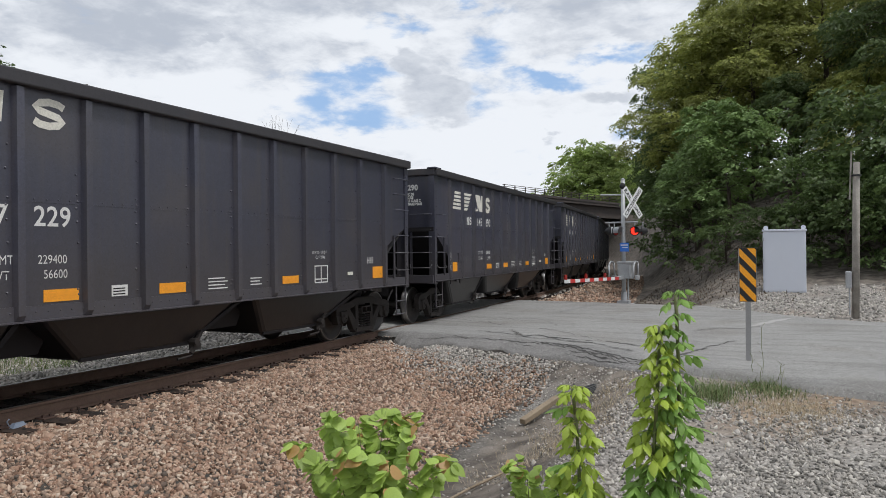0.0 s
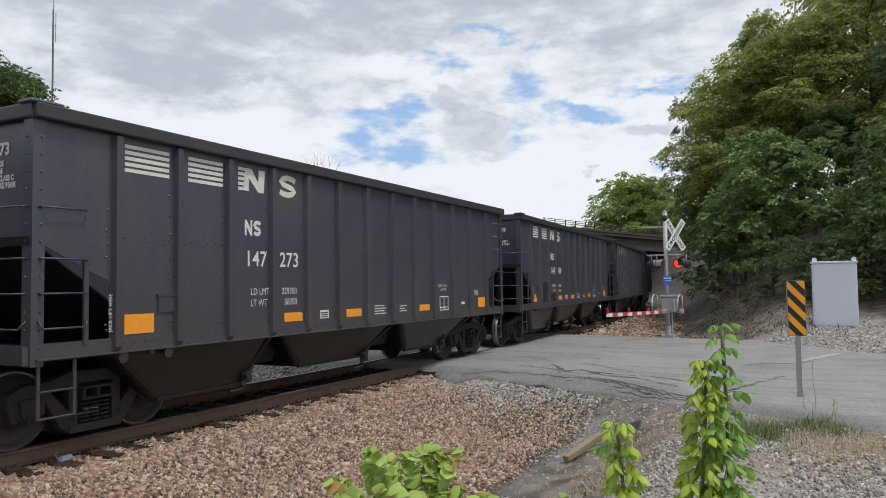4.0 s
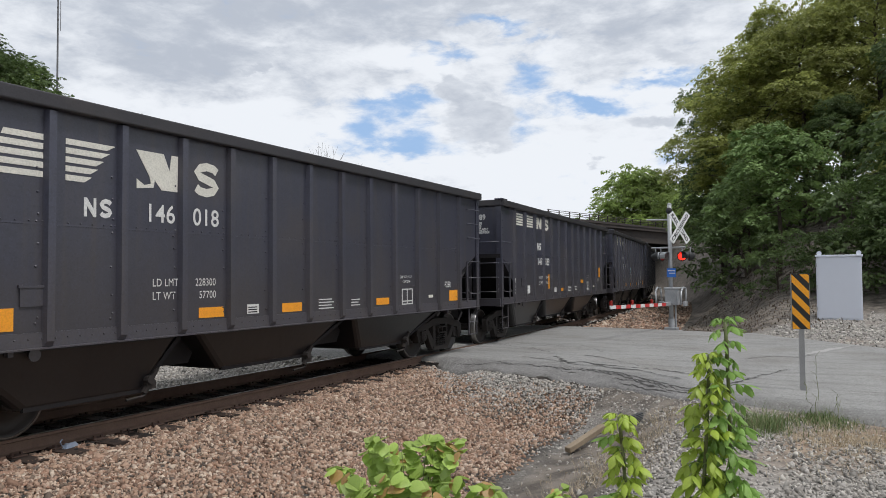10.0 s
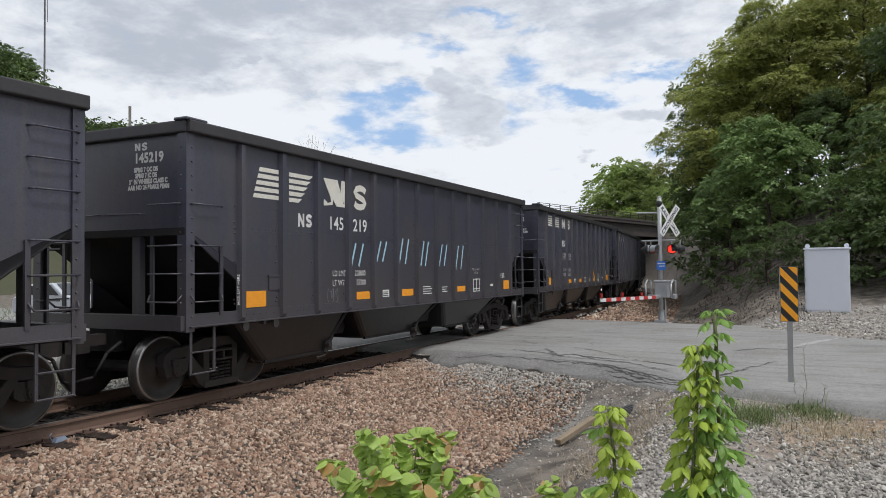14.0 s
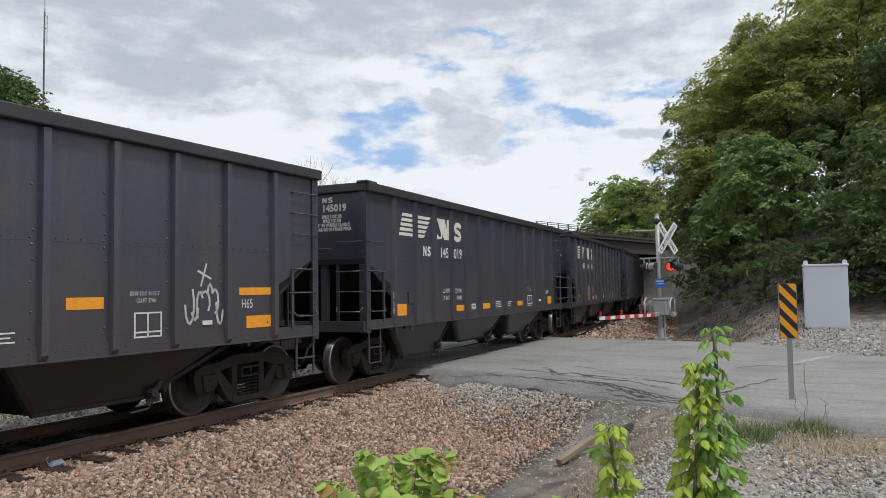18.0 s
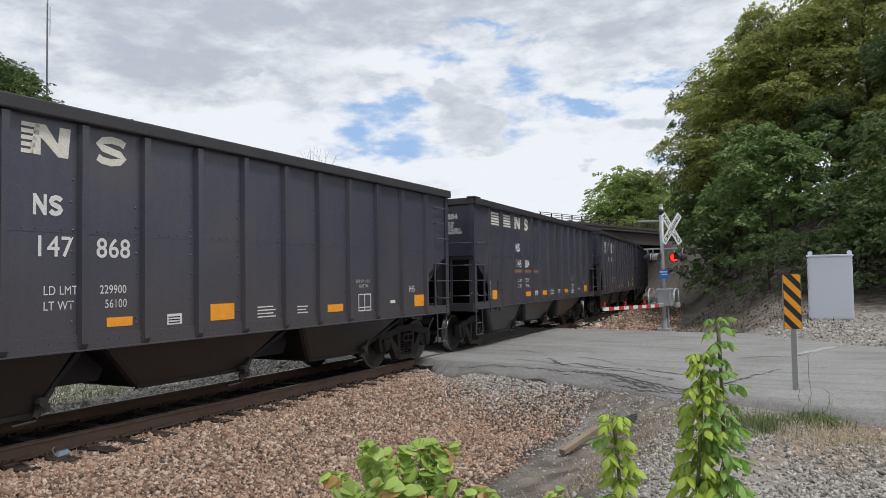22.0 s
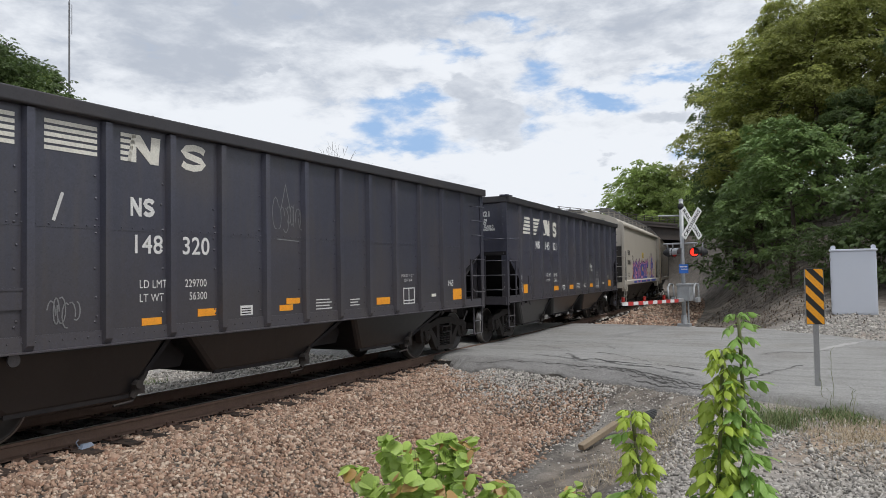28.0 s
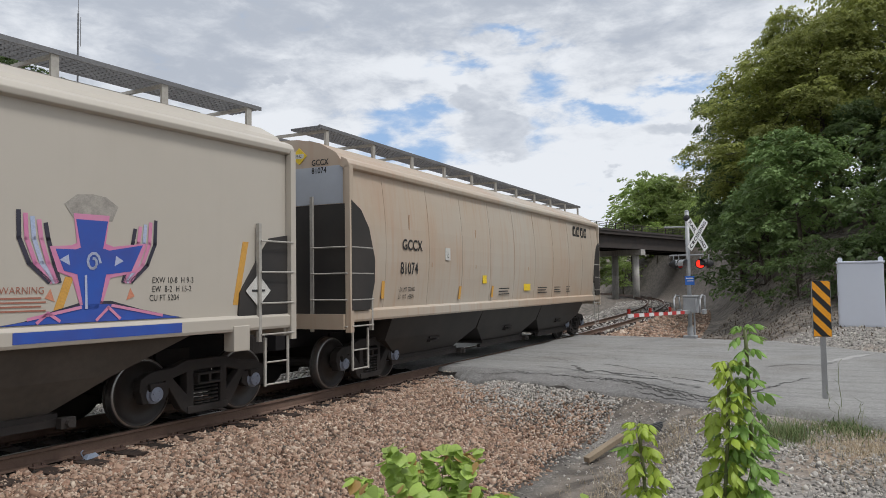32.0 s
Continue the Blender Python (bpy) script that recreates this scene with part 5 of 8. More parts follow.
    for end in (-1, 1):
        xe = end * half
        # open end bay: slope sheet, posts, ladders
        part("draft_sill", Build().box(min(xe, xe + end * 0.35), max(xe, xe + end * 0.35), -0.26, 0.26, 0.74, 1.08), CAR_DARK, car)
        cp = Build().box(min(xe + end * 0.3, xe + end * 0.75), max(xe + end * 0.3, xe + end * 0.75), -0.09, 0.09, 0.80, 0.95)
        cp.prism([(xe + end * 0.66, -0.16), (xe + end * 0.86, -0.20), (xe + end * 0.98, -0.10), (xe + end * 0.92, 0.06), (xe + end * 1.0, 0.12), (xe + end * 0.66, 0.14)], 0.72, 1.02, "xy")
        part("coupler", cp, BOGIE, car)
        part("end_sill", Build().box(xe - 0.1, xe + 0.12, -1.5, 1.5, 1.10, 1.36), paint, car)
        for side in (-1, 1):
            yy = side * 1.56
            part("corner_post", Build().box(xe - 0.05, xe + 0.06, yy - 0.05, yy + 0.05, 1.05, 3.9), paint, car)
            part("ladder_upright", Build().box(xe - end * 0.68 - 0.025, xe - end * 0.68 + 0.025, yy - 0.03, yy + 0.03, 1.05, 2.75).box(xe + end * 0.04 - 0.02, xe + end * 0.04 + 0.02, yy - side * 0.75 - 0.03, yy - side * 0.75 + 0.03, 1.05, 3.4), GREYBEIGE, car)
            for z in (1.15, 1.60, 2.05, 2.50):
                part("side_rung", Build().rod((xe, yy + side * 0.05, z), (xe - end * 0.68, yy + side * 0.05, z), 0.014, 6), GREYBEIGE, car)
                part("end_rung", Build().rod((xe + end * 0.07, yy, z), (xe + end * 0.07, yy - side * 0.75, z), 0.014, 6), GREYBEIGE, car)
            st = Build()
            for dx in (0.08, 0.56):
                st.box(xe - end * dx - 0.02, xe - end * dx + 0.02, yy - 0.012, yy + 0.012, 0.40, 1.1)
            for z in (0.42, 0.74):
                st.rod((xe - end * 0.08, yy, z), (xe - end * 0.56, yy, z), 0.014, 6)
            part("stirrup_step", st, GREYBEIGE, car)
    for end in (-1, 1):
        truck_parts(car, end * truck)
        for ax in (-0.889, 0.889):
            wheelset_parts(car, end * truck + ax, CAP)
    # flat black panels on the closed shell stand in for the shaded open ends
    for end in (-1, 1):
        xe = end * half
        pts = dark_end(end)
        part("dark_corner", Build().prism(pts, -1.535 - bulge * 0.75, -1.50), BLACKP, car, "black panel standing in for the shaded open end bay")
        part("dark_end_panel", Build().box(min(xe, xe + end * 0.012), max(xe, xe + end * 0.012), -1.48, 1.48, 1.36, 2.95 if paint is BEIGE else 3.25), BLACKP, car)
    return car


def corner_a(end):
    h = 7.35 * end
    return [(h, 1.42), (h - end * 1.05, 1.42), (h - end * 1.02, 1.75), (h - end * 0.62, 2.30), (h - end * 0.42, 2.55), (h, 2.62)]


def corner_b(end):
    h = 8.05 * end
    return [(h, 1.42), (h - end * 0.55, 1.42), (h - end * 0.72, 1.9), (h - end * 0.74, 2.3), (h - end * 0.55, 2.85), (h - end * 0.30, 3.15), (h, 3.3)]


COVERED_A = tagged(covered_hopper(7.35, 6.17, BEIGE, 0.0, (), corner_a), "pale beige covered hopper car with spray-painted graffiti", "hopper car", group="covered hoppers of the train")
COVERED_B = tagged(covered_hopper(8.05, 6.62, BEIGE2, 0.11, (-6.9, -5.2, -3.6, -2.0, -0.4, 1.2, 2.8, 4.4, 5.9, 7.2), corner_b), "stained beige ribbed covered hopper car", "hopper car", group="covered hoppers of the train")

PAINT_BLUE = material("spray_blue", (0.022, 0.085, 0.40), 0.6, vary=(0.045, 0.06, 0.26), scale=3, amount=0.7, grain=0.03)
PAINT_PINK = material("spray_pink", (0.55, 0.17, 0.33), 0.6, vary=(0.60, 0.30, 0.40), scale=4, amount=0.7, grain=0.03)
PAINT_BLACK = material("spray_black", (0.025, 0.025, 0.04), 0.7, vary=(0.06, 0.05, 0.08), scale=5)
PAINT_ORANGE = material("spray_orange", (0.60, 0.20, 0.10), 0.7, vary=(0.52, 0.30, 0.22), scale=6, amount=0.8)
PAINT_PALE = material("spray_pale", (0.38, 0.45, 0.62), 0.6, vary=(0.55, 0.50, 0.60), scale=5)
PAINT_DUST = material("overspray", (0.20, 0.185, 0.17), 0.8, vary=(0.42, 0.39, 0.34), scale=7, amount=0.9)
WARN = material("warning_red", (0.32, 0.13, 0.09), 0.7)


def blot(car, pts, mat, layer, name="graffiti_shape", y=-1.50):
    """A flat painted shape, in its layer."""
    return part(name, Build().prism(pts, y - 0.003 - 0.0025 * layer, y - 0.001 - 0.0025 * (layer - 1)), mat, car)


def grow_shape(pts, d):
    cx, cz = sum(p[0] for p in pts) / len(pts), sum(p[1] for p in pts) / len(pts)
    out = []
    for x, z in pts:
        v = Vector((x - cx, z - cz))
        v = v.normalized() * (v.length + d)
        out.append((cx + v.x, cz + v.y))
    return out


def letter_panel(c, y):
    """The long tag: a blue mass with a spiky upper edge, rimmed in pink and black, with pink strokes and pale gleams over it."""
    crest = [(-3.80, 1.75), (-3.83, 2.11), (-3.76, 2.27), (-3.60, 2.36), (-3.42, 2.32), (-3.24, 2.18), (-2.61, 2.46), (-2.24, 2.25), (-2.30, 2.04), (-2.06, 2.22), (-1.64, 2.41), (-1.56, 2.33), (-1.37, 2.50), (-1.19, 2.25), (-0.80, 2.25), (-0.38, 2.44), (0.03, 2.26), (0.14, 2.36), (0.84, 2.30), (1.08, 2.50), (1.34, 2.30), (2.04, 2.56), (2.48, 2.22), (2.14, 2.04), (1.62, 2.02), (1.42, 1.72), (1.86, 1.56)]
    foot = [(1.80, 1.46), (-4.02, 1.46), (-4.06, 1.56), (-3.94, 1.67)]
    blot(c, crest + foot, PAINT_BLUE, 1)
    inner = [(x * 0.985 + 0.01, z - 0.07) for x, z in crest[1:23]]
    strokes(c, [inner], PAINT_PINK, 0.075, y=y)
    strokes(c, [crest], PAINT_BLACK, 0.04, y=y - 0.003)
    strokes(c, [[(-3.80, 1.75), (-3.94, 1.67), (-4.06, 1.56), (-4.02, 1.46)]], PAINT_BLACK, 0.04, y=y - 0.003)
    fat = ([(-3.66, 2.20), (-3.62, 1.50)], [(-3.78, 2.06), (-3.40, 2.14), (-3.22, 2.06)], [(-2.42, 2.16), (-2.86, 2.06), (-3.10, 1.86), (-2.72, 1.74), (-2.46, 1.74)], [(-3.30, 1.76), (-3.00, 1.52), (-2.50, 1.56)], [(-2.12, 1.52), (-1.72, 2.16), (-1.56, 1.78), (-1.34, 2.24), (-1.12, 1.62)],
           [(-1.62, 1.56), (-1.44, 1.72)], [(-0.92, 2.10), (-0.98, 1.52), (-0.16, 1.52)], [(-0.50, 1.90), (-0.36, 2.06)], [(0.62, 2.12), (0.16, 1.88), (0.60, 1.76), (0.26, 1.52)], [(0.96, 2.28), (0.92, 1.60)], [(1.90, 2.34), (1.20, 1.92), (1.66, 1.54)], [(-2.92, 1.60), (-2.60, 1.66)])
    for k, line in enumerate(fat):
        w = (0.13, 0.08, 0.12, 0.14, 0.15, 0.10, 0.13, 0.10, 0.12, 0.11, 0.12, 0.05)[k]
        strokes(c, [line], PAINT_BLACK if k in (4, 11) else PAINT_VIOLET, w + 0.035, y=y - 0.005)
        strokes(c, [line], PAINT_PINK, w, y=y - 0.008)
    gleams = [[(-3.66, 1.62), (-3.56, 1.52)], [(-2.98, 1.98), (-2.92, 2.02)], [(-2.34, 2.14), (-2.28, 2.22)], [(-1.78, 1.58), (-1.66, 1.66)], [(-0.70, 1.54), (-0.40, 1.53)], [(0.30, 1.60), (0.44, 1.70)], [(0.72, 2.02), (0.74, 1.84)], [(1.22, 1.62), (1.40, 1.58)], [(-3.05, 1.56), (-2.95, 1.52)]]
    strokes(c, gleams, PAINT_PALE, 0.05, y=y - 0.011)
    haze = [[(-2.14, 2.05), (-2.26, 1.80)], [(-1.26, 2.00), (-1.20, 1.66)], [(1.56, 1.94), (1.80, 1.66)], [(-1.02, 1.80), (-1.08, 1.60)]]
    strokes(c, haze, PAINT_ORANGE, 0.10, y=y - 0.009)
    strokes(c, [[(-1.62, 1.96), (-1.20, 1.98)], [(-1.70, 1.88), (-1.28, 1.89)], [(0.10, 1.68), (0.70, 1.70)], [(0.40, 1.90), (0.90, 1.91)]], PAINT_TEAL, 0.03, y=y - 0.013)


PAINT_VIOLET = material("spray_violet", (0.10, 0.05, 0.20), 0.6, vary=(0.16, 0.06, 0.22), scale=4, amount=0.7, grain=0.03)
PAINT_TEAL = material("spray_teal", (0.16, 0.33, 0.40), 0.6, vary=(0.25, 0.35, 0.42), scale=5, amount=0.6, grain=0.03)


def mark_covered_a():
    c, y = COVERED_A, -1.50
    bare = {o.name for o in c.children}
    lettering("CBFX", -5.76, 2.61, 0.21, c, INK, y=y, bold=0.008, squeeze=1.12)
    lettering("305053", -5.80, 2.16, 0.21, c, INK, y=y, bold=0.008, squeeze=1.05)
    lettering("LD LMT  223600", -5.86, 1.71, 0.085, c, INK, y=y, squeeze=0.8)
    lettering("LT  WT   62400", -5.86, 1.58, 0.085, c, INK, y=y, squeeze=0.8)
    lettering("EXW 10-8  H 9-3", 4.76, 1.90, 0.075, c, INK, y=y, squeeze=0.8)
    lettering("EW  8-2  H 15-2", 4.76, 1.79, 0.075, c, INK, y=y, squeeze=0.8)
    lettering("CU FT 5204", 4.72, 1.68, 0.075, c, INK, y=y, squeeze=0.8)
    lettering("WARNING", 2.90, 1.79, 0.075, c, WARN, y=y, squeeze=0.9)
    for i in range(4):
        part("warning_line", patch(2.90, 3.40 - 0.05 * (i % 2), 1.60 + i * 0.045, 1.618 + i * 0.045, y=y), WARN, c)
        part("stencil_line", patch(2.45, 2.85 - 0.06 * (i % 2), 1.55 + i * 0.06, 1.57 + i * 0.06, y=y), INK, c)
    fr = Build()
    for x in (-4.10, -3.88):
        fr.box(x, x + 0.018, y - 0.006, y, 2.37, 2.60)
    for z in (2.37, 2.582):
        fr.box(-4.10, -3.862, y - 0.006, y, z, z + 0.018)
    part("plate_frame", fr, INK, c)
    lettering("C", -4.02, 2.41, 0.08, c, INK, y=y)
    lettering("PLATE", -4.07, 2.53, 0.03, c, INK, y=y)
    for p in ([(-6.62, 1.58), (-6.50, 1.58), (-6.42, 2.49), (-6.54, 2.48)], [(6.10, 1.59), (6.20, 1.59), (6.40, 2.48), (6.29, 2.48)], [(3.48, 1.58), (3.58, 1.58), (3.72, 1.97), (3.62, 1.97)]):
        part("reflector_strip", shape(p, y=y), ORANGE_DULL, c, "amber reflective strip")
    part("yellow_notice", patch(-0.34, 0.28, 2.52, 2.82, y=y), YELLOW, c, "yellow notice with two text blocks")
    for z in (2.56, 2.60, 2.66, 2.70, 2.75):
        part("notice_line", patch(-0.30, 0.24, z, z + 0.016, y=y - 0.006, t=0.003), INK, c)
    part("placard", shape([(6.55, 1.55), (6.80, 1.78), (6.55, 2.02), (6.30, 1.78)], y=-1.545), SIGN_PALE, c, "pale diamond placard")
    part("placard_bars", shape([(6.42, 1.77), (6.68, 1.77), (6.68, 1.80), (6.42, 1.80)], y=-1.552), INK, c)
    lettering("CBFX", 0, 0, 0.10, c, INK, turn=pose(-7.358, -0.49, 4.10, 90, 0, -90))
    lettering("305053", 0, 0, 0.10, c, INK, turn=pose(-7.358, -0.49, 3.92, 90, 0, -90))
    for i in range(6):
        part("end_stencil_line", Build().box(-7.358, -7.35, -0.62 + 0.05 * (i % 2), -0.05, 3.52 - i * 0.07, 3.545 - i * 0.07), INK, c)
    # the long painted panel: a black outline, pink letters' masses, blue over them, pale lights
    r = random.Random(44)
    blot(c, [(-4.45, 1.46), (-4.35, 1.62), (-4.10, 1.70), (-3.95, 1.95), (-3.70, 1.90), (-3.60, 1.46)], PAINT_ORANGE, 1)
    for x, z, q in ((-4.25, 2.0, 0.06), (-4.05, 2.15, 0.05), (-4.35, 1.85, 0.04), (-0.2, 2.4, 0.05), (0.9, 2.35, 0.05), (1.9, 1.75, 0.06), (2.0, 1.95, 0.04)):
        blot(c, [(x + q * math.cos(a), z + q * math.sin(a)) for a in [k * 0.9 for k in range(7)]], PAINT_ORANGE, 1)
    part("dots_placard", shape([(-0.62, 1.98), (-0.50, 2.12), (-0.38, 1.98), (-0.50, 1.84)], y=y - 0.016), YELLOW, c, "small yellow diamond placard")
    # the painted cross on its mound
    arms = [(3.50, 2.28), (3.74, 2.28), (3.80, 2.30), (3.74, 2.62), (4.14, 2.62), (4.08, 2.30), (4.16, 2.28), (4.62, 2.36), (4.46, 2.04), (4.12, 2.0), (4.06, 1.72), (4.02, 1.60), (3.84, 1.60), (3.82, 1.72), (3.76, 2.0), (3.60, 2.04)]
    blot(c, [(3.60, 2.78), (3.72, 2.62), (4.20, 2.62), (4.28, 2.80), (4.12, 2.90), (3.95, 2.92), (3.75, 2.90)], PAINT_DUST, 1)
    blot(c, grow_shape(arms, 0.07), PAINT_PINK, 2)
    blot(c, arms, PAINT_BLUE, 3)
    for sx in (-1, 1):
        for k in range(5):
            line = [(3.95 + sx * (0.86 - 0.075 * k), 2.66 - 0.03 * k), (3.95 + sx * (0.85 - 0.08 * k), 2.38), (3.95 + sx * (0.74 - 0.07 * k), 2.12), (3.95 + sx * (0.52 - 0.03 * k), 1.92)]
            strokes(c, [line], (PAINT_BLACK, PAINT_PINK, PAINT_PALE, PAINT_PINK, PAINT_BLACK)[k], 0.05, y=y)
        blot(c, [(3.95 + sx * 0.28, 2.10), (3.95 + sx * 0.40, 2.16), (3.95 + sx * 0.30, 2.22)], PAINT_PALE, 4)
        blot(c, [(3.95 + sx * 0.45, 1.70), (3.95 + sx * 0.56, 1.74), (3.95 + sx * 0.50, 1.84)], PAINT_ORANGE, 1)
    strokes(c, [[(3.95 + 0.09 * math.cos(a * 0.6) * (1 - a * 0.05), 2.14 + 0.12 * math.sin(a * 0.6) * (1 - a * 0.05)) for a in range(14)], [(3.86, 1.98), (3.87, 1.62)]], PAINT_PALE, 0.03, y=y - 0.010)
    mound = [(2.90, 1.46), (3.20, 1.50), (3.55, 1.60), (3.85, 1.66), (4.15, 1.66), (4.55, 1.58), (5.0, 1.49), (5.2, 1.46)]
    blot(c, grow_shape(mound, 0.05), PAINT_BLACK, 2)
    blot(c, mound, PAINT_BLUE, 3)
    part("graffiti_shape", Build().box(3.0, 5.15, -1.590, -1.586, 1.27, 1.39), PAINT_BLUE, c)
    strokes(c, [[(3.30, 1.48), (3.42, 1.58), (3.55, 1.49)], [(4.0, 1.48), (4.15, 1.62), (4.3, 1.49)], [(4.2, 1.64), (4.9, 1.50)], [(3.2, 1.52), (3.8, 1.63)]], PAINT_PINK, 0.035, y=y - 0.010)
    part("graffiti_shape", Build().box(-4.3, 2.2, -1.590, -1.586, 1.28, 1.38), PAINT_BLUE, c)
    for x0, x1 in ((-3.3, -2.9), (-2.1, -1.5), (0.4, 0.9)):
        part("graffiti_shape", Build().prism([(x0, 1.28), (x1 + 0.1, 1.28), (x1, 1.38), (x0 + 0.15, 1.38)], -1.5935, -1.5905), PAINT_PINK, c)
    for o in c.children:
        if o.name not in bare and abs(o.matrix_basis.translation.x) < 7.3:
            o.matrix_basis = Matrix.Translation((0.12, 0, 0)) @ o.matrix_basis
    letter_panel(c, y)
    part("brake_box", Build().box(6.15, 6.45, -1.60, -1.40, 0.95, 1.30), BEIGE, c, bevel=0.01)
    part("brake_box", Build().box(-6.9, -6.55, -1.60, -1.40, 0.95, 1.30), BEIGE, c, bevel=0.01)
    part("route_board", Build().box(-6.35, -5.98, -1.52, -1.50, 1.46, 1.72), GREYBEIGE, c)


def mark_covered_b():
    c = COVERED_B
    bow = lambda z: -(1.50 + 0.11 * math.sin(math.pi * (z - 1.32) / 2.56)) - 0.006
    lettering("GCCX", -6.33, 2.52, 0.20, c, INK, y=bow(2.6), bold=0.006, squeeze=0.95)
    lettering("81074", -6.38, 2.06, 0.22, c, INK, y=bow(2.1), bold=0.006, squeeze=0.85)
    lettering("LD LMT 222000", -6.40, 1.72, 0.08, c, INK, y=bow(1.74), squeeze=0.8)
    lettering("LT  WT  63800", -6.40, 1.58, 0.08, c, INK, y=bow(1.6), squeeze=0.8)
    part("plate_frame", shape([(-4.50, 2.36), (-4.26, 2.36), (-4.26, 2.62), (-4.50, 2.62)], y=bow(2.5)), SIGN_PALE, c)
    lettering("C", -4.42, 2.41, 0.09, c, INK, y=bow(2.5) - 0.006)
    for x, z0, z1 in ((-7.05, 1.60, 2.30), (-3.8, 1.52, 1.80), (-1.95, 1.52, 1.80)):
        part("reflector_strip", shape([(x, z0), (x + 0.10, z0), (x + 0.18, z1), (x + 0.08, z1)], y=bow(1.8)), ORANGE_DULL, c, "amber reflective strip")
    part("yellow_notice", shape([(-2.47, 1.86), (-2.24, 1.86), (-2.24, 2.05), (-2.47, 2.05)], y=bow(1.95)), YELLOW, c)
    part("yellow_notice", shape([(0.35, 1.66), (0.85, 1.66), (0.85, 1.84), (0.35, 1.84)], y=bow(1.75)), YELLOW, c)
    for k, (x0, x1) in enumerate(((-1.4, -0.7), (1.5, 2.3), (3.0, 3.6), (4.2, 4.6))):
        for i in range(3):
            part("stencil_line", shape([(x0, 1.58 + i * 0.07), (x1 - 0.1 * (i % 2), 1.58 + i * 0.07), (x1 - 0.1 * (i % 2), 1.605 + i * 0.07), (x0, 1.605 + i * 0.07)], y=bow(1.65)), INK, c)
    # the lessor's mark: four plain black shapes
    for x0, x1 in ((5.0, 5.35), (5.42, 5.78), (5.85, 6.2), (6.27, 6.62)):
        part("mark_block", shape([(x0, 3.38), (x1, 3.38), (x1 - 0.04, 3.72), (x0 + 0.06, 3.72)], y=bow(3.5)), INK, c)
        part("mark_gap", shape([(x0 + 0.12, 3.46), (x1 - 0.12, 3.46), (x1 - 0.12, 3.62), (x0 + 0.12, 3.62)], y=bow(3.5) - 0.005), BEIGE2, c)
    lettering("GCCX", 0, 0, 0.10, c, INK, bold=0.003, turn=pose(-8.058, -0.79, 3.95, 90, 0, -90))
    lettering("81074", 0, 0, 0.10, c, INK, bold=0.003, turn=pose(-8.058, -0.79, 3.81, 90, 0, -90))
    part("end_placard", Build().prism([(-0.35, 4.14), (-0.52, 4.29), (-0.69, 4.14), (-0.52, 3.99)], -8.06, -8.05, "yz"), YELLOW, c, "yellow diamond placard")
    part("placard_panel", Build().box(-8.064, -8.06, -0.62, -0.42, 4.10, 4.18), SIGN_PALE, c)
    lettering("1942", 0, 0, 0.06, c, INK, turn=pose(-8.066, -0.43, 4.11, 90, 0, -90))
    part("end_panel", Build().box(-8.056, -8.05, -1.44, 1.44, 3.26, 3.92), END_GREY, c, "pale grey end sheet")
    for k, x in enumerate((-6.05, -5.1, -2.9, 0.6)):
        part("rust_run", shape([(x, 3.2 - 0.3 * k % 0.5), (x + 0.05, 3.2 - 0.3 * k % 0.5), (x + 0.04, 2.2), (x + 0.01, 2.2)], y=bow(3.0) + 0.004, t=0.003), RUST_PALE, c)


END_GREY = material("end_grey", (0.40, 0.43, 0.48), 0.5, vary=(0.34, 0.36, 0.40), scale=1.5, amount=0.5, grain=0.02)
ORANGE_DULL = material("faded_amber", (0.62, 0.33, 0.06), 0.6, vary=(0.5, 0.27, 0.06), scale=6)
SIGN_PALE = material("pale_placard", (0.62, 0.61, 0.57), 0.6, vary=(0.5, 0.49, 0.46), scale=6)
RUST_PALE = material("pale_rust", (0.42, 0.27, 0.17), 0.8, vary=(0.5, 0.38, 0.28), scale=4)
mark_covered_a()
mark_covered_b()


# ---- loose stones ----
def on_ground(x, y):
    return float(ground_z(np.array([x]), np.array([y]))[0])


def stone_field(name, label, mat, spots, size, seed, flat=0.75, sink=0.25):
    """Stones lying on the ground at the spots (x, y arrays)."""
    rng = np.random.default_rng(seed)
    x, y = spots
    n = len(x)
    s = size * np.exp(rng.normal(0, 0.28, n))
    z = ground_z(x, y) + s * (0.35 - sink) * rng.uniform(0.2, 1.3, n)
    sizes = np.stack([s * rng.uniform(0.9, 1.5, n), s * rng.uniform(0.7, 1.1, n), s * flat * rng.uniform(0.7, 1.1, n)], 1)
    me = scatter_mesh(name, STONE_V, STONE_F, places(np.stack([x, y, z], 1), random_turns(rng, n), sizes), mat)
    return tagged(new(name, me), label, "gravel", kind="stuff")


def along(seed, n, s0, s1, l0, l1, power=1.0):
    rng = np.random.default_rng(seed)
    s, l = s0 + (s1 - s0) * rng.random(n) ** power, rng.uniform(l0, l1, n)
    a = np.where(s < -12, -12 * CURVE, s * CURVE)
    x = np.sin(s * CURVE) / CURVE - np.sin(a) * l
    y = (1 - np.cos(s * CURVE)) / CURVE + np.cos(a) * l
    return x, y


def keep(spots, test):
    m = test(*spots)
    return spots[0][m], spots[1][m]


def grey_share(x, y):
    """How far the grey road stone has spread into the pink ballast."""
    return smooth_step(11.0, 13.4, x + 0.45 * (-4.6 - y) + 0.4 * np.sin(1.7 * y))


def mound_share(x, y):
    """Where crushed stone is heaped round the cabinet."""
    return smooth_step(-5.9, -6.7, y + 0.22 * (x - 24.5)) * smooth_step(30.2, 29.4, x)


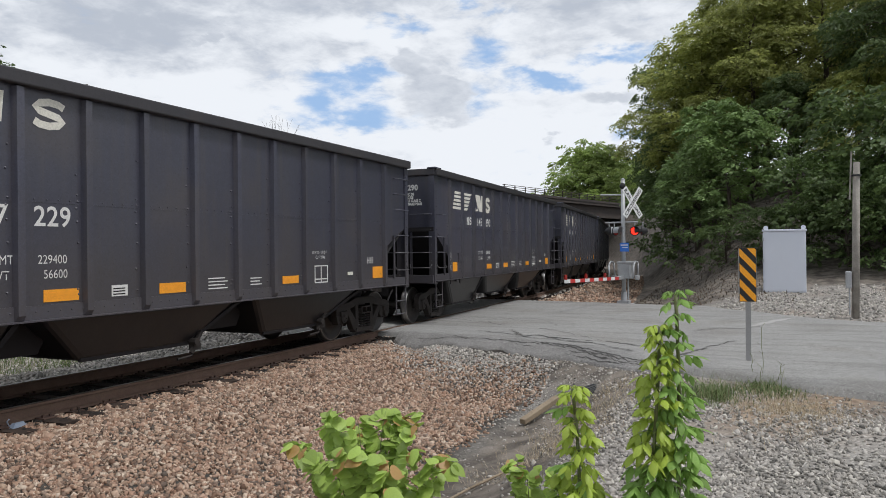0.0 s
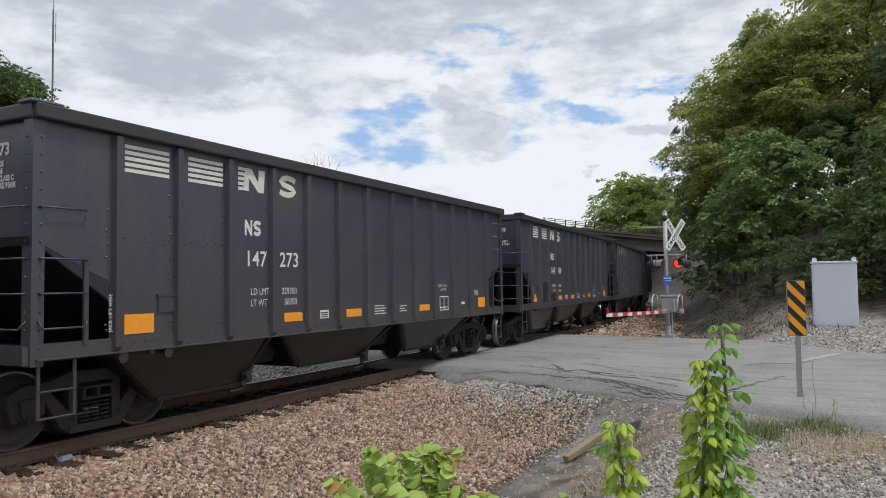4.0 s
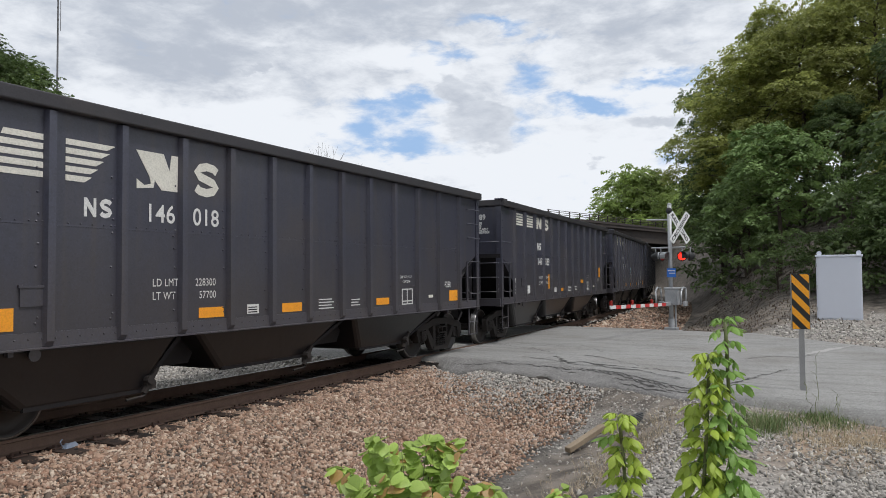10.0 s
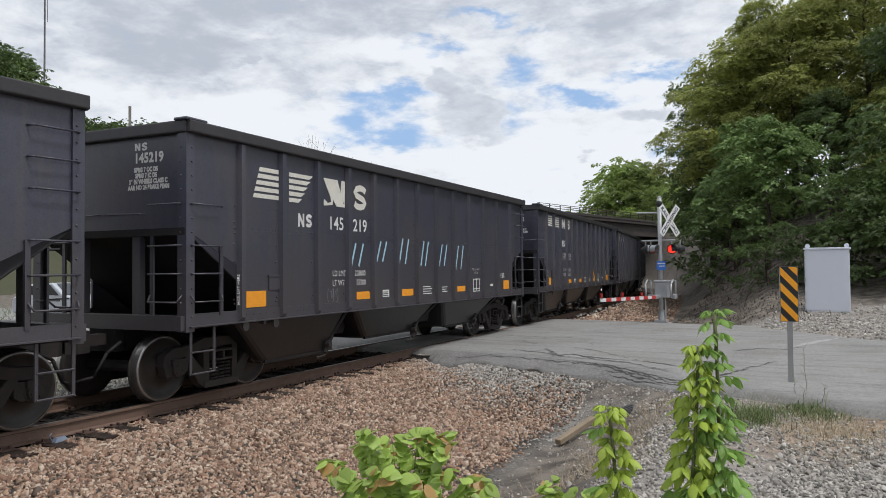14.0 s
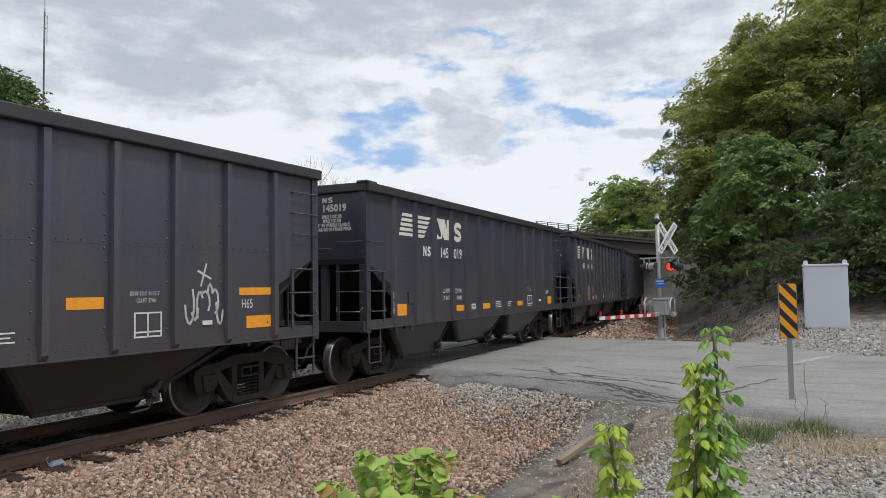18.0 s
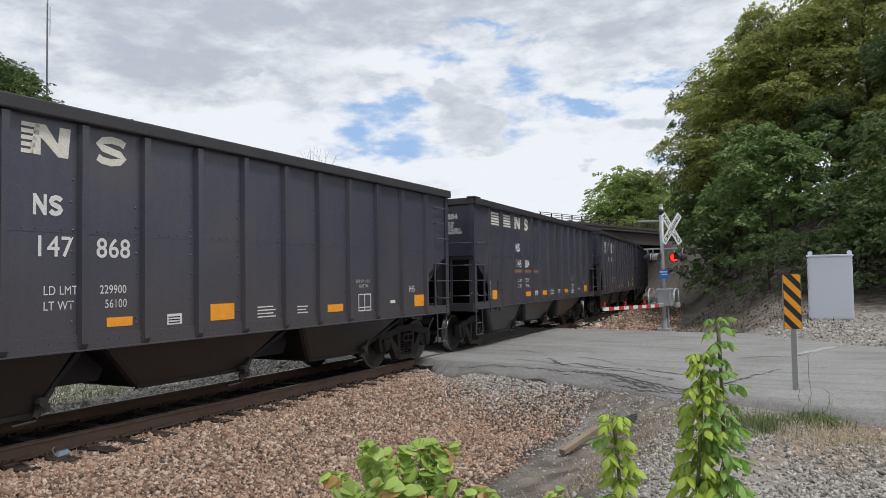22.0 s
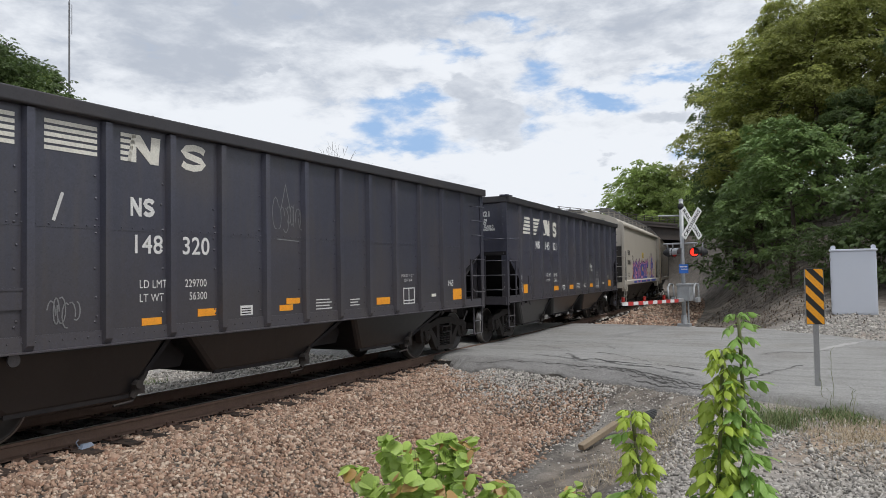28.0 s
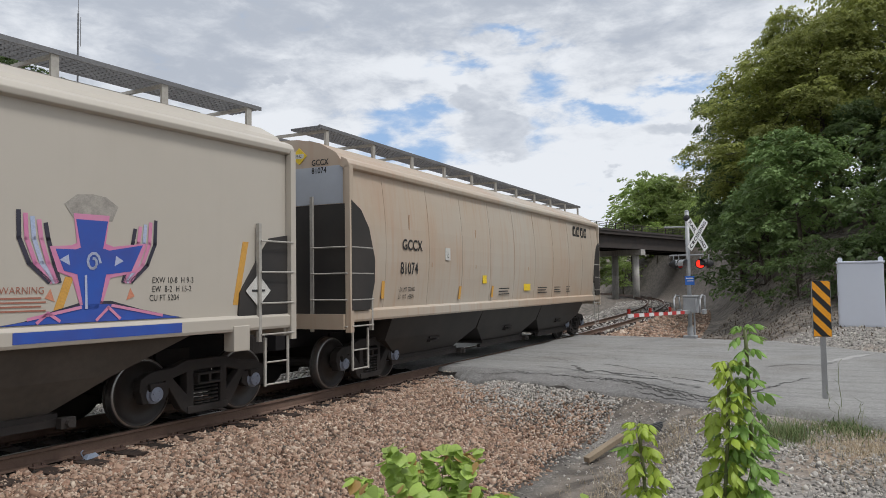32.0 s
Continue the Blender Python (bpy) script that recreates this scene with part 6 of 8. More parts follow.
def make_stones():
    a = along(1, 70000, 2.2, 15.6, -5.5, -0.92, 1.12)
    r = np.random.default_rng(9).random(len(a[0]))
    lat = to_line(*a)[1] + 0.25 * np.sin(1.1 * a[0]) + 0.15 * np.sin(2.7 * a[0] + 1)
    some = np.random.default_rng(10).random(len(r)) < smooth_step(-5.5, -4.5, lat) ** 0.7
    a, r = (a[0][some], a[1][some]), r[some]
    off_road = lambda x, y: x < road_edge(y) - 0.9 * shoulder_wide(y) * (y < -0.8) - 0.05
    e = along(22, 11000, 2.0, 15.4, -1.75, -0.86)
    a, r = (np.concatenate([a[0], e[0]]), np.concatenate([a[1], e[1]])), np.concatenate([r, np.random.default_rng(23).random(len(e[0]))])
    # the ties' ends lie bare outside the rail
    s, lat = to_line(*a)
    bare_tie = (np.abs((s + 4) % 0.5 - 0.25) > 0.13) & (lat > -1.22 - 0.14 * np.sin(7.3 * np.round((s + 4) * 2)))
    a, r = (a[0][~bare_tie], a[1][~bare_tie]), r[~bare_tie]
    pink = keep((a[0][r > grey_share(*a)], a[1][r > grey_share(*a)]), off_road)
    grey = keep((a[0][r <= grey_share(*a)], a[1][r <= grey_share(*a)]), off_road)
    stone_field("ballast_stones", "pinkish-brown crushed ballast stones along the track", STONE, pink, 0.041, 11, flat=0.6)
    stone_field("grey_stones", "grey crushed stones spilled beside the road", STONE_GREY, grey, 0.036, 12)
    b = along(2, 9000, 3.0, 15, 1.25, 5.2)
    stone_field("far_side_gravel", "grey gravel on the far side of the track", STONE_GREY, keep(b, off_road), 0.05, 13)
    # crib stones: oily, and coloured darker for the shade beneath the train
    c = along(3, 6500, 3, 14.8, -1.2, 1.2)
    stone_field("crib_stones", "oily stones between the ties, with the train's shade in their colour", STONE_DARK, keep(c, off_road), 0.05, 14, sink=0.45)
    d = along(4, 5500, 26, 60, -4.2, -1.25, 1.4)
    stone_field("far_ballast_stones", "brown ballast stones beyond the crossing", STONE, keep(d, lambda x, y: x > road_far(y) + 0.1), 0.085, 15)
    d2 = along(8, 3500, 26, 90, -1.25, 4.0, 1.3)
    stone_field("far_bed_stones", "grey ballast stones of the far track bed", STONE_GREY, keep(d2, lambda x, y: x > road_far(y) + 0.1), 0.10, 25, sink=0.4)
    rng = np.random.default_rng(5)
    x, y = rng.uniform(3.2, 12.2, 32000), rng.uniform(-11.5, -7.0, 32000)
    dens = smooth_step(-6.9, -7.9, y - 0.08 * (x - 6))
    dens = dens * (0.15 + 0.85 * smooth_step(0.5, 2.4, road_edge(y) - x + 0.4 * np.sin(2 * x)))
    dens = dens * (1 - 0.72 * clay_share(x, y))
    ok = (rng.random(32000) < dens * (0.25 + 0.75 * (np.sin(1.3 * x + 2.1 * y) * np.sin(0.9 * x - 1.7 * y) > -0.3))) & (x < road_edge(y) - 0.1)
    stone_field("bench_gravel", "loose pale grey gravel beside the road", STONE_GREY, (x[ok], y[ok]), 0.033, 16, flat=0.5)
    x, y = rng.uniform(6, 13.5, 5000), rng.uniform(-7.2, -4.2, 5000)
    ok = (x < road_edge(y) - 0.1) & (rng.random(5000) < 0.15 + 0.85 * smooth_step(9.5, 12.0, x))
    stone_field("ditch_stones", "scattered grey stones and soil in the ditch", STONE_GREY, (x[ok], y[ok]), 0.032, 17, flat=0.6, sink=0.4)
    x, y = rng.uniform(21.0, 31.5, 9000), rng.uniform(-16, -5.6, 9000)
    ok = (x > road_far(y) + 0.2) & (rng.random(9000) < mound_share(x, y))
    stone_field("mound_gravel", "grey crushed stone mound round the cabinet", STONE_GREY, (x[ok], y[ok]), 0.055, 18)


# oil and the train's shade are both in this near-black
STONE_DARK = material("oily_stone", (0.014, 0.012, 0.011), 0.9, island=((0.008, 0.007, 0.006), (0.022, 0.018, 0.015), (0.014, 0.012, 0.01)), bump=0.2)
make_stones()

# ---- the road's cracks, broken edge and patch ----
PALE = material("pale_patch", (0.36, 0.35, 0.335), 0.9, vary=(0.33, 0.32, 0.31), scale=4)
ROAD_SIDE = material("broken_asphalt", (0.215, 0.208, 0.20), 0.95, vary=(0.145, 0.14, 0.132), scale=2.2, amount=0.7, bump=0.8, bump_scale=35, speck=0.4, speck_scale=40)


def crack(points, width, seed):
    r = random.Random(seed)
    line = []
    for (x0, y0), (x1, y1) in zip(points, points[1:]):
        n = max(2, int(math.hypot(x1 - x0, y1 - y0) / 0.09))
        for i in range(n):
            u = i / n
            line.append((x0 + (x1 - x0) * u + r.uniform(-0.05, 0.05), y0 + (y1 - y0) * u + r.uniform(-0.05, 0.05)))
    b = Build()
    for i, (x, y) in enumerate(line):
        w = width * r.uniform(0.35, 1.2)
        z = ROAD_Z + 0.03 * noise.noise((x * 0.5, y * 0.5, 1.0)) + 0.006
        b.v += [(x - w, y - w * 0.3, z), (x + w, y + w * 0.3, z)]
    b.f = [(2 * i, 2 * i + 1, 2 * i + 3, 2 * i + 2) for i in range(len(line) - 1)]
    c = part("road_crack", b, CRACK)
    tagged(c, "dark ragged crack in the worn asphalt", "crack", group="cracks in the road", kind="structure")


crack([(15.9, -3.2), (14.9, -3.85), (15.2, -4.0), (14.9, -4.4), (14.75, -5.0), (14.6, -5.76), (14.2, -6.3), (13.8, -6.7)], 0.05, 1)
crack([(15.2, -4.1), (14.6, -4.7), (14.3, -5.5), (13.7, -6.0), (13.2, -6.5)], 0.035, 2)
crack([(13.03, -7.31), (13.77, -7.51), (14.59, -7.67), (15.58, -7.99)], 0.035, 3)
crack([(17.04, -7.06), (17.69, -7.48), (17.84, -8.07), (18.76, -8.27)], 0.03, 4)
crack([(18.73, -1.8), (18.33, -2.35), (18.76, -2.86), (17.01, -4.03)], 0.02, 5)
crack([(17.46, -2.03), (16.9, -2.5), (16.58, -2.94), (15.6, -3.4), (14.59, -3.89)], 0.022, 6)
crack([(18.26, -0.43), (17.6, -1.4), (17.14, -2.32)], 0.016, 7)
crack([(16.71, -0.1), (17.8, -0.7), (18.56, -1.22), (18.2, -2.2), (17.91, -3.19)], 0.016, 8)
crack([(16.49, -3.66), (15.9, -4.4), (15.13, -5.16), (14.5, -5.9), (14.07, -6.4)], 0.03, 9)
crack([(15.4, -2.6), (15.2, -3.4), (14.75, -4.1), (14.5, -4.9)], 0.03, 10)
crack([(20.5, -3.0), (19.6, -4.4), (18.9, -5.9), (17.9, -7.0)], 0.014, 11)
crack([(22.0, -4.2), (21.0, -5.6), (19.8, -6.9)], 0.012, 12)
pb = Build()
for i in range(13):
    u = i / 12
    x, y, w = 18.6 + 2.5 * u, -8.12 - 0.9 * u ** 1.2, 0.17 * math.sin(math.pi * (0.06 + 0.9 * u)) * (0.7 + 0.5 * noise.noise((u * 7, 2.0, 5.0)))
    for e in (-1, 1):
        pb.v.append((x - 0.2 * e * w, y + e * w, ROAD_Z + 0.03 * noise.noise((x * 0.5, y * 0.5, 1.0)) + 0.008))
pb.f = [(2 * i, 2 * i + 1, 2 * i + 3, 2 * i + 2) for i in range(12)]
tagged(part("road_patch", pb, PALE), "pale worn patch on the asphalt", "patch", kind="structure")


def shoulder_at(y, u):
    """A place on the sloping shoulder: u goes from the road's edge (0) to its foot (1)."""
    x0, w = float(road_edge(y)) + 0.06, float(shoulder_wide(y)) * (1 + 0.25 * noise.noise((y * 2.3, 4.0, 1.0)) + 0.1 * noise.noise((y * 9.0, 4.0, 2.0)))
    foot = on_ground(x0 - w, y) + 0.025
    x = x0 - w * u
    bump = 0.022 * noise.noise((x * 5, y * 5, 2.0)) + 0.012 * noise.noise((x * 14, y * 14, 6.0))
    return x, y, foot * u ** 1.35 + bump * min(1.0, u * 8)


def make_shoulder():
    b = Build()
    ys = list(np.arange(-7.5, -0.9, 0.06))
    m = 13
    for y in ys:
        for i in range(m):
            x, yy, z = shoulder_at(y, i / (m - 1))
            b.v.append((x, yy, z - (0.06 if i == m - 1 else 0)))
    b.f = [(j * m + i, j * m + i + 1, (j + 1) * m + i + 1, (j + 1) * m + i) for j in range(len(ys) - 1) for i in range(m - 1)]
    tagged(part("road_shoulder", b, ROAD_SIDE, smooth=True), "worn asphalt shoulder sloping down beside the road", "road shoulder", kind="structure")


def shoulder_crack(y0, y1, u0, u1, width, seed):
    """A ragged open crack that runs along the shoulder."""
    r = random.Random(seed)
    n = int((y1 - y0) / 0.045)
    b = Build()
    for i in range(n + 1):
        k = i / n
        y = y0 + (y1 - y0) * k
        u = min(0.97, max(0.04, u0 + (u1 - u0) * k + 0.10 * noise.noise((y * 2.1, seed * 1.7, 0.0)) + 0.03 * r.uniform(-1, 1)))
        w = width * math.sin(math.pi * (0.06 + 0.88 * k)) * r.uniform(0.4, 1.3) / float(shoulder_wide(y))
        for e in (-1, 1):
            x, yy, z = shoulder_at(y, min(1.0, max(0.0, u + e * w)))
            b.v.append((x, yy, z + 0.006))
    b.f = [(2 * i, 2 * i + 1, 2 * i + 3, 2 * i + 2) for i in range(n)]
    tagged(part("road_crack", b, CRACK), "dark ragged crack in the worn asphalt", "crack", group="cracks in the road", kind="structure")


make_shoulder()
for k, (y0, y1, u0, u1, w) in enumerate(((-7.2, -4.2, 0.10, 0.12, 0.030), (-7.0, -4.8, 0.32, 0.25, 0.032), (-6.9, -5.2, 0.55, 0.45, 0.030), (-6.6, -5.4, 0.75, 0.70, 0.024), (-5.6, -3.4, 0.20, 0.30, 0.018), (-4.6, -2.2, 0.45, 0.20, 0.014), (-3.0, -1.4, 0.30, 0.55, 0.012))):
    shoulder_crack(y0, y1, u0, u1, w, 30 + k)

# ---- the crossing's mast and gate ----
GALV = material("galvanised_steel", (0.42, 0.43, 0.44), 0.5, 0.4, vary=(0.30, 0.31, 0.32), scale=5, amount=0.6, bump=0.05)
SIGNW = material("sign_white", (0.72, 0.73, 0.72), 0.5, vary=(0.62, 0.63, 0.62), scale=4, amount=0.4)
BLACK = material("matt_black", (0.015, 0.015, 0.016), 0.6)
REDGLOW = material("lit_red_lens", (1.0, 0.03, 0.015), 0.3, emit=1.7)
REDDIM = material("red_lens", (0.30, 0.02, 0.015), 0.25)
REDBAND = material("gate_red", (0.55, 0.035, 0.03), 0.5, vary=(0.42, 0.03, 0.03), scale=6)
BLUE = material("sign_blue", (0.03, 0.16, 0.62), 0.5, vary=(0.05, 0.2, 0.6), scale=8)


def make_mast():
    mast = new("crossing_gate")
    tagged(mast, "galvanised level crossing mast with crossbuck, red lights and lowered gate", "crossing gate")
    mast.matrix_basis = pose(25.62, -3.70, on_ground(25.62, -3.70) + 0.02)
    part("foundation", Build().box(-0.3, 0.3, -0.3, 0.3, -0.30, 0.06), PALE, mast)
    part("base_flange", Build().box(-0.20, 0.20, -0.20, 0.20, 0.06, 0.16).rod((0, 0, 0.1), (0, 0, 0.45), 0.10, 12), GALV, mast)
    part("mast_pole", Build().rod((0, 0, 0.1), (0, 0, 4.28), 0.072, 16), GALV, mast, smooth=True)
    part("mast_cap", Build().lathe([(0, 0.075), (0.04, 0.07), (0.07, 0.03)], (0, 0, 4.28), (0, 0, 1), 16), GALV, mast)
    part("top_bell", Build().lathe([(-0.09, 0.03), (-0.07, 0.10), (-0.03, 0.11), (0.0, 0.04)], (-0.12, 0.0, 4.08), (-1, 0.15, 0), 16), BLACK, mast, smooth=True)
    part("top_bracket", Build().rod((0, 0, 3.78), (-0.1, 0.75, 3.80), 0.03, 8), GALV, mast)
    # crossbuck: two boards facing the road, square to n
    turn = Matrix.Translation((-0.10, -0.30, 3.50)) @ pose(0, 0, 0, 0, 0, 56)
    buck = part("crossbuck", Build().box(-0.05, 0.0, -0.08, 0.08, -0.08, 0.08), GALV, mast)
    buck.matrix_basis = turn
    for k, word in ((1, "RAIL ROAD"), (-1, "CROSSING")):
        bd = Build().box(-0.61, 0.61, -0.006 - 0.012 * (k < 0), 0.006 - 0.012 * (k < 0), -0.115, 0.115)
        blade = part("crossbuck_blade", bd, SIGNW, buck, "white board lettered %s" % word.lower())
        blade.matrix_basis = pose(-0.06, 0, 0, 0, 0, -90) @ pose(0, 0, 0, 0, 52 * k, 0)
        me = text_mesh(word, 0.17, 0.004, 1.0)
        xs = [v.co.x for v in me.vertices]
        me.transform(Matrix.Translation((-(min(xs) + max(xs)) / 2, -0.06, 0)))
        me.transform(Matrix.Diagonal((1.10 / (max(xs) - min(xs)), 1, 1, 1)))
        me.materials.clear()
        me.materials.append(BLACK)
        t = new("lettering", me)
        t.parent = buck
        t.matrix_basis = blade.matrix_basis @ Matrix.Translation((0, -0.010 - 0.012 * (k < 0), 0)) @ pose(0, 0, 0, 90, 0, 0)
    # cross arm with the lamps
    part("lamp_arm", Build().rod((0.02, 0.62, 2.84), (-0.02, -0.50, 2.84), 0.028, 8), GALV, mast)
    for y, lens, yaw in ((-0.40, REDGLOW, 12), (-0.62, REDDIM, -70), (0.42, REDDIM, 100), (0.26, REDDIM, 60)):
        lamp = part("flasher_lamp", Build().lathe([(-0.02, 0.145), (0.0, 0.165), (0.06, 0.15), (0.16, 0.08), (0.20, 0.04)], (0, 0, 0), (1, 0, 0), 20), BLACK, mast, "black flashing-light housing", smooth=False)
        lamp.matrix_basis = Matrix.Translation((-0.05, y, 2.54)) @ pose(0, 0, 0, 0, 0, yaw)
        part("lens", Build().lathe([(-0.035, 0.03), (-0.03, 0.09), (-0.02, 0.135), (-0.015, 0.14)], (0, 0, 0), (1, 0, 0), 20), lens, lamp, "lit red lens" if lens is REDGLOW else "dark red lens", smooth=True)
        hood = Build()
        n = 10
        for i in range(n):
            a0, a1 = math.pi * (-0.15 + 1.3 * i / n), math.pi * (-0.15 + 1.3 * (i + 1) / n)
            hood.add([(-0.02, 0.15 * math.cos(a0), 0.15 * math.sin(a0)), (-0.02, 0.15 * math.cos(a1), 0.15 * math.sin(a1)), (-0.26, 0.155 * math.cos(a1), 0.155 * math.sin(a1)), (-0.26, 0.155 * math.cos(a0), 0.155 * math.sin(a0))], [(0, 1, 2, 3)])
        part("hood", hood, BLACK if yaw < 50 else GALV, lamp)
        part("lamp_drop", Build().rod((0.05, 0, 0.14), (0.05, 0, 0.30), 0.02, 6), GALV, lamp)
    part("emergency_sign", Build().box(-0.11, -0.10, -0.20, 0.10, 1.84, 2.14), BLUE, mast, "small blue notice plate")
    part("sign_bars", Build().box(-0.115, -0.11, -0.17, 0.07, 2.04, 2.08).box(-0.115, -0.11, -0.17, 0.02, 1.96, 1.99), SIGNW, mast)
    # mechanism
    part("gate_case", Build().box(-0.26, 0.22, -0.30, 0.16, 0.92, 1.42), GALV, mast, bevel=0.03)
    part("case_lid", Build().box(-0.28, 0.24, -0.32, 0.18, 1.42, 1.50), GALV, mast, bevel=0.02)
    part("case_hinge", Build().rod((-0.28, -0.25, 1.0), (-0.28, -0.25, 1.36), 0.025, 6), GALV, mast)
    for side in (-1, 1):
        part("counterweight_arm", Build().pipe([(-0.40, side * 0.40, 0.92), (-0.40, side * 0.42, 1.38), (-0.1, side * 0.42, 1.50), (0.35, side * 0.42, 1.46), (0.42, side * 0.40, 0.98)], 0.03, 8), GALV, mast, smooth=True)
        part("counterweight", Build().box(0.10, 0.50, side * 0.40 - 0.05, side * 0.40 + 0.05, 0.86, 1.02), GALV, mast, bevel=0.02)
    part("arm_bracket", Build().box(-0.95, 0.45, -0.06, 0.06, 0.90, 1.02), GALV, mast, bevel=0.01)
    part("conduit", Build().rod((0.12, -0.12, 0.1), (0.12, -0.12, 0.92), 0.03, 8), GALV, mast)
    # the lowered arm: red and white bands, with small lamps
    a, z, step = Vector((-0.95, -0.02, 0.96)), 0.96, 0.405
    end = Vector((-5.4, 0.50, 1.03))
    d = (end - a)
    arm = part("gate_arm", Build().bar(a, end, 0.03, 0.10), SIGNW, mast, "white gate arm with red bands")
    n = 12
    for i in range(0, n, 2):
        p, q = a + d * (i / n), a + d * ((i + 1) / n)
        part("red_band", Build().bar(p, q, 0.036, 0.106), REDBAND, arm)
    for u in (0.28, 0.64, 0.985):
        p = a + d * u
        part("arm_lamp", Build().rod(p + Vector((0, 0, 0.05)), p + Vector((0, 0, 0.19)), 0.045, 10).box(p.x - 0.03, p.x + 0.03, p.y - 0.03, p.y + 0.03, p.z + 0.05, p.z + 0.08), REDDIM, arm, "small red arm lamp")


make_mast()

# ---- marker sign, cabinet, wooden pole ----
AMBER = material("sign_amber", (0.95, 0.40, 0.012), 0.5, vary=(0.85, 0.33, 0.012), scale=6, amount=0.4)
SIGNBACK = material("aluminium", (0.36, 0.36, 0.36), 0.5, 0.5, vary=(0.27, 0.27, 0.27), scale=6)


def make_marker():
    s = tagged(new("hazard_marker"), "black and amber striped hazard marker on a steel channel post", "road sign")
    gz = on_ground(12.88, -8.39)
    s.matrix_basis = pose(12.88, -8.39, gz, 0, 0, 3)
    b = Build().box(0.0, 0.012, -0.035, 0.035, -0.3, 1.79 - gz)
    for y in (-0.04, 0.034):
        b.box(0.0, 0.035, y, y + 0.006, -0.3, 1.79 - gz)
    part("channel_post", b, SIGNBACK, s)
    z0, z1 = 0.945 - gz, 1.805 - gz
    panel = part("panel", Build().box(-0.012, -0.006, -0.125, 0.125, z0, z1), BLACK, s, bevel=0.0)
    part("panel_edge", Build().box(-0.006, -0.001, -0.13, 0.13, z0 - 0.003, z1 + 0.003), SIGNBACK, s)
    part("panel_return", Build().box(-0.004, 0.10, 0.128, 0.140, z0 + 0.01, z1 - 0.01), SIGNBACK, s)
    h = z1 - z0
    pitch, band = 0.245, 0.125
    y0, y1 = -0.122, 0.122
    k = -2
    zs = z0
    while zs - 0.30 < z1:
        # bands fall towards the road side (negative y)
        pts = [(y1, zs), (y0, zs - 0.27), (y0, zs - 0.27 + band), (y1, zs + band)]
        clip = []
        for (ya, za), (yb, zb) in zip(pts, pts[1:] + pts[:1]):
            n = 16
            for i in range(n):
                u = i / n
                clip.append((ya + (yb - ya) * u, min(max(za + (zb - za) * u, z0 + 0.004), z1 - 0.004)))
        if max(q[1] for q in clip) - min(q[1] for q in clip) > 0.02:
            part("amber_band", Build().prism(clip, -0.0145, -0.0121, "yz"), AMBER, s, "amber reflective stripe")
        zs += pitch


make_marker()


def make_cabinet():
    c = tagged(new("relay_cabinet"), "plain white steel signal cabinet with lifting eyes on gravel", "cabinet")
    gz = 0.20
    c.matrix_basis = pose(28.95, -8.66, gz, 0, 0, 0)
    paint = material("cabinet_white", (0.60, 0.63, 0.70), 0.45, vary=(0.57, 0.60, 0.67), scale=0.6, amount=0.4, dirt=(0.50, 0.50, 0.52), dirt_scale=0.8, dirt_amount=0.15, grain=0.01)
    part("plinth", Build().box(-0.38, 0.55, -0.66, 0.66, -0.5, 0.04), PALE, c)
    part("housing", Build().box(-0.35, 0.50, -0.68, 0.68, 0.04, 2.20), paint, c, bevel=0.015)
    part("roof_cap", Build().box(-0.40, 0.55, -0.72, 0.72, 2.18, 2.25), paint, c, bevel=0.015)
    part("front_panel", Build().box(-0.365, -0.35, -0.64, 0.64, 0.09, 2.15), paint, c, bevel=0.004)
    part("door_edge", Build().box(-0.30, 0.45, 0.68, 0.70, 0.08, 2.14), paint, c)
    for z in (0.35, 1.1, 1.85):
        part("hinge", Build().rod((-0.36, 0.69, z), (-0.36, 0.69, z + 0.12), 0.02, 8), GALV, c)
    for y in (-0.60, 0.60):
        part("lifting_eye", Build().lathe([(-0.015, 0.035), (-0.015, 0.08), (0.015, 0.08), (0.015, 0.035)], (-0.2, y, 2.31), (1, 0, 0), 14), paint, c)


make_cabinet()
OLDWOOD = material("grey_pole_wood", (0.33, 0.31, 0.275), 0.9, vary=(0.15, 0.13, 0.11), scale=3, amount=0.7, bump=0.6, bump_scale=22, streaks=0.5)


def make_post():
    p = tagged(new("wooden_pole"), "short weathered wooden utility pole with small meter box", "pole")
    gz = on_ground(22.46, -10.45)
    p.matrix_basis = pose(22.46, -10.45, gz)
    top = 4.05 - gz
    part("shaft", Build().rod((0, 0, -0.4), (0, -0.07, top), 0.10, 14, 0.085), OLDWOOD, p, smooth=True)
    part("conduit", Build().rod((-0.05, 0.10, top - 1.0), (-0.05, 0.05, top + 0.28), 0.022, 8), OLDWOOD, p)
    part("strap", Build().lathe([(-0.02, 0.105), (-0.02, 0.125), (0.02, 0.125), (0.02, 0.105)], (0, -0.06, top - 0.35), (0, 0, 1), 14), BLACK, p)
    part("meter_box", Build().box(-0.16, -0.02, 0.08, 0.22, 0.80, 1.25), GALV, p, bevel=0.02)
    part("meter_pipe", Build().rod((-0.09, 0.13, 0.1), (-0.09, 0.13, 0.80), 0.02, 8), GALV, p)


make_post()

# ---- the overpass ----
CONCRETE = material("old_concrete", (0.52, 0.50, 0.46), 0.9, vary=(0.24, 0.22, 0.20), scale=0.8, amount=0.6, bump=0.3, bump_scale=12, streaks=0.4)
GIRDER = material("dark_girder", (0.035, 0.03, 0.027), 0.8, vary=(0.07, 0.05, 0.04), scale=1.0, amount=0.6)


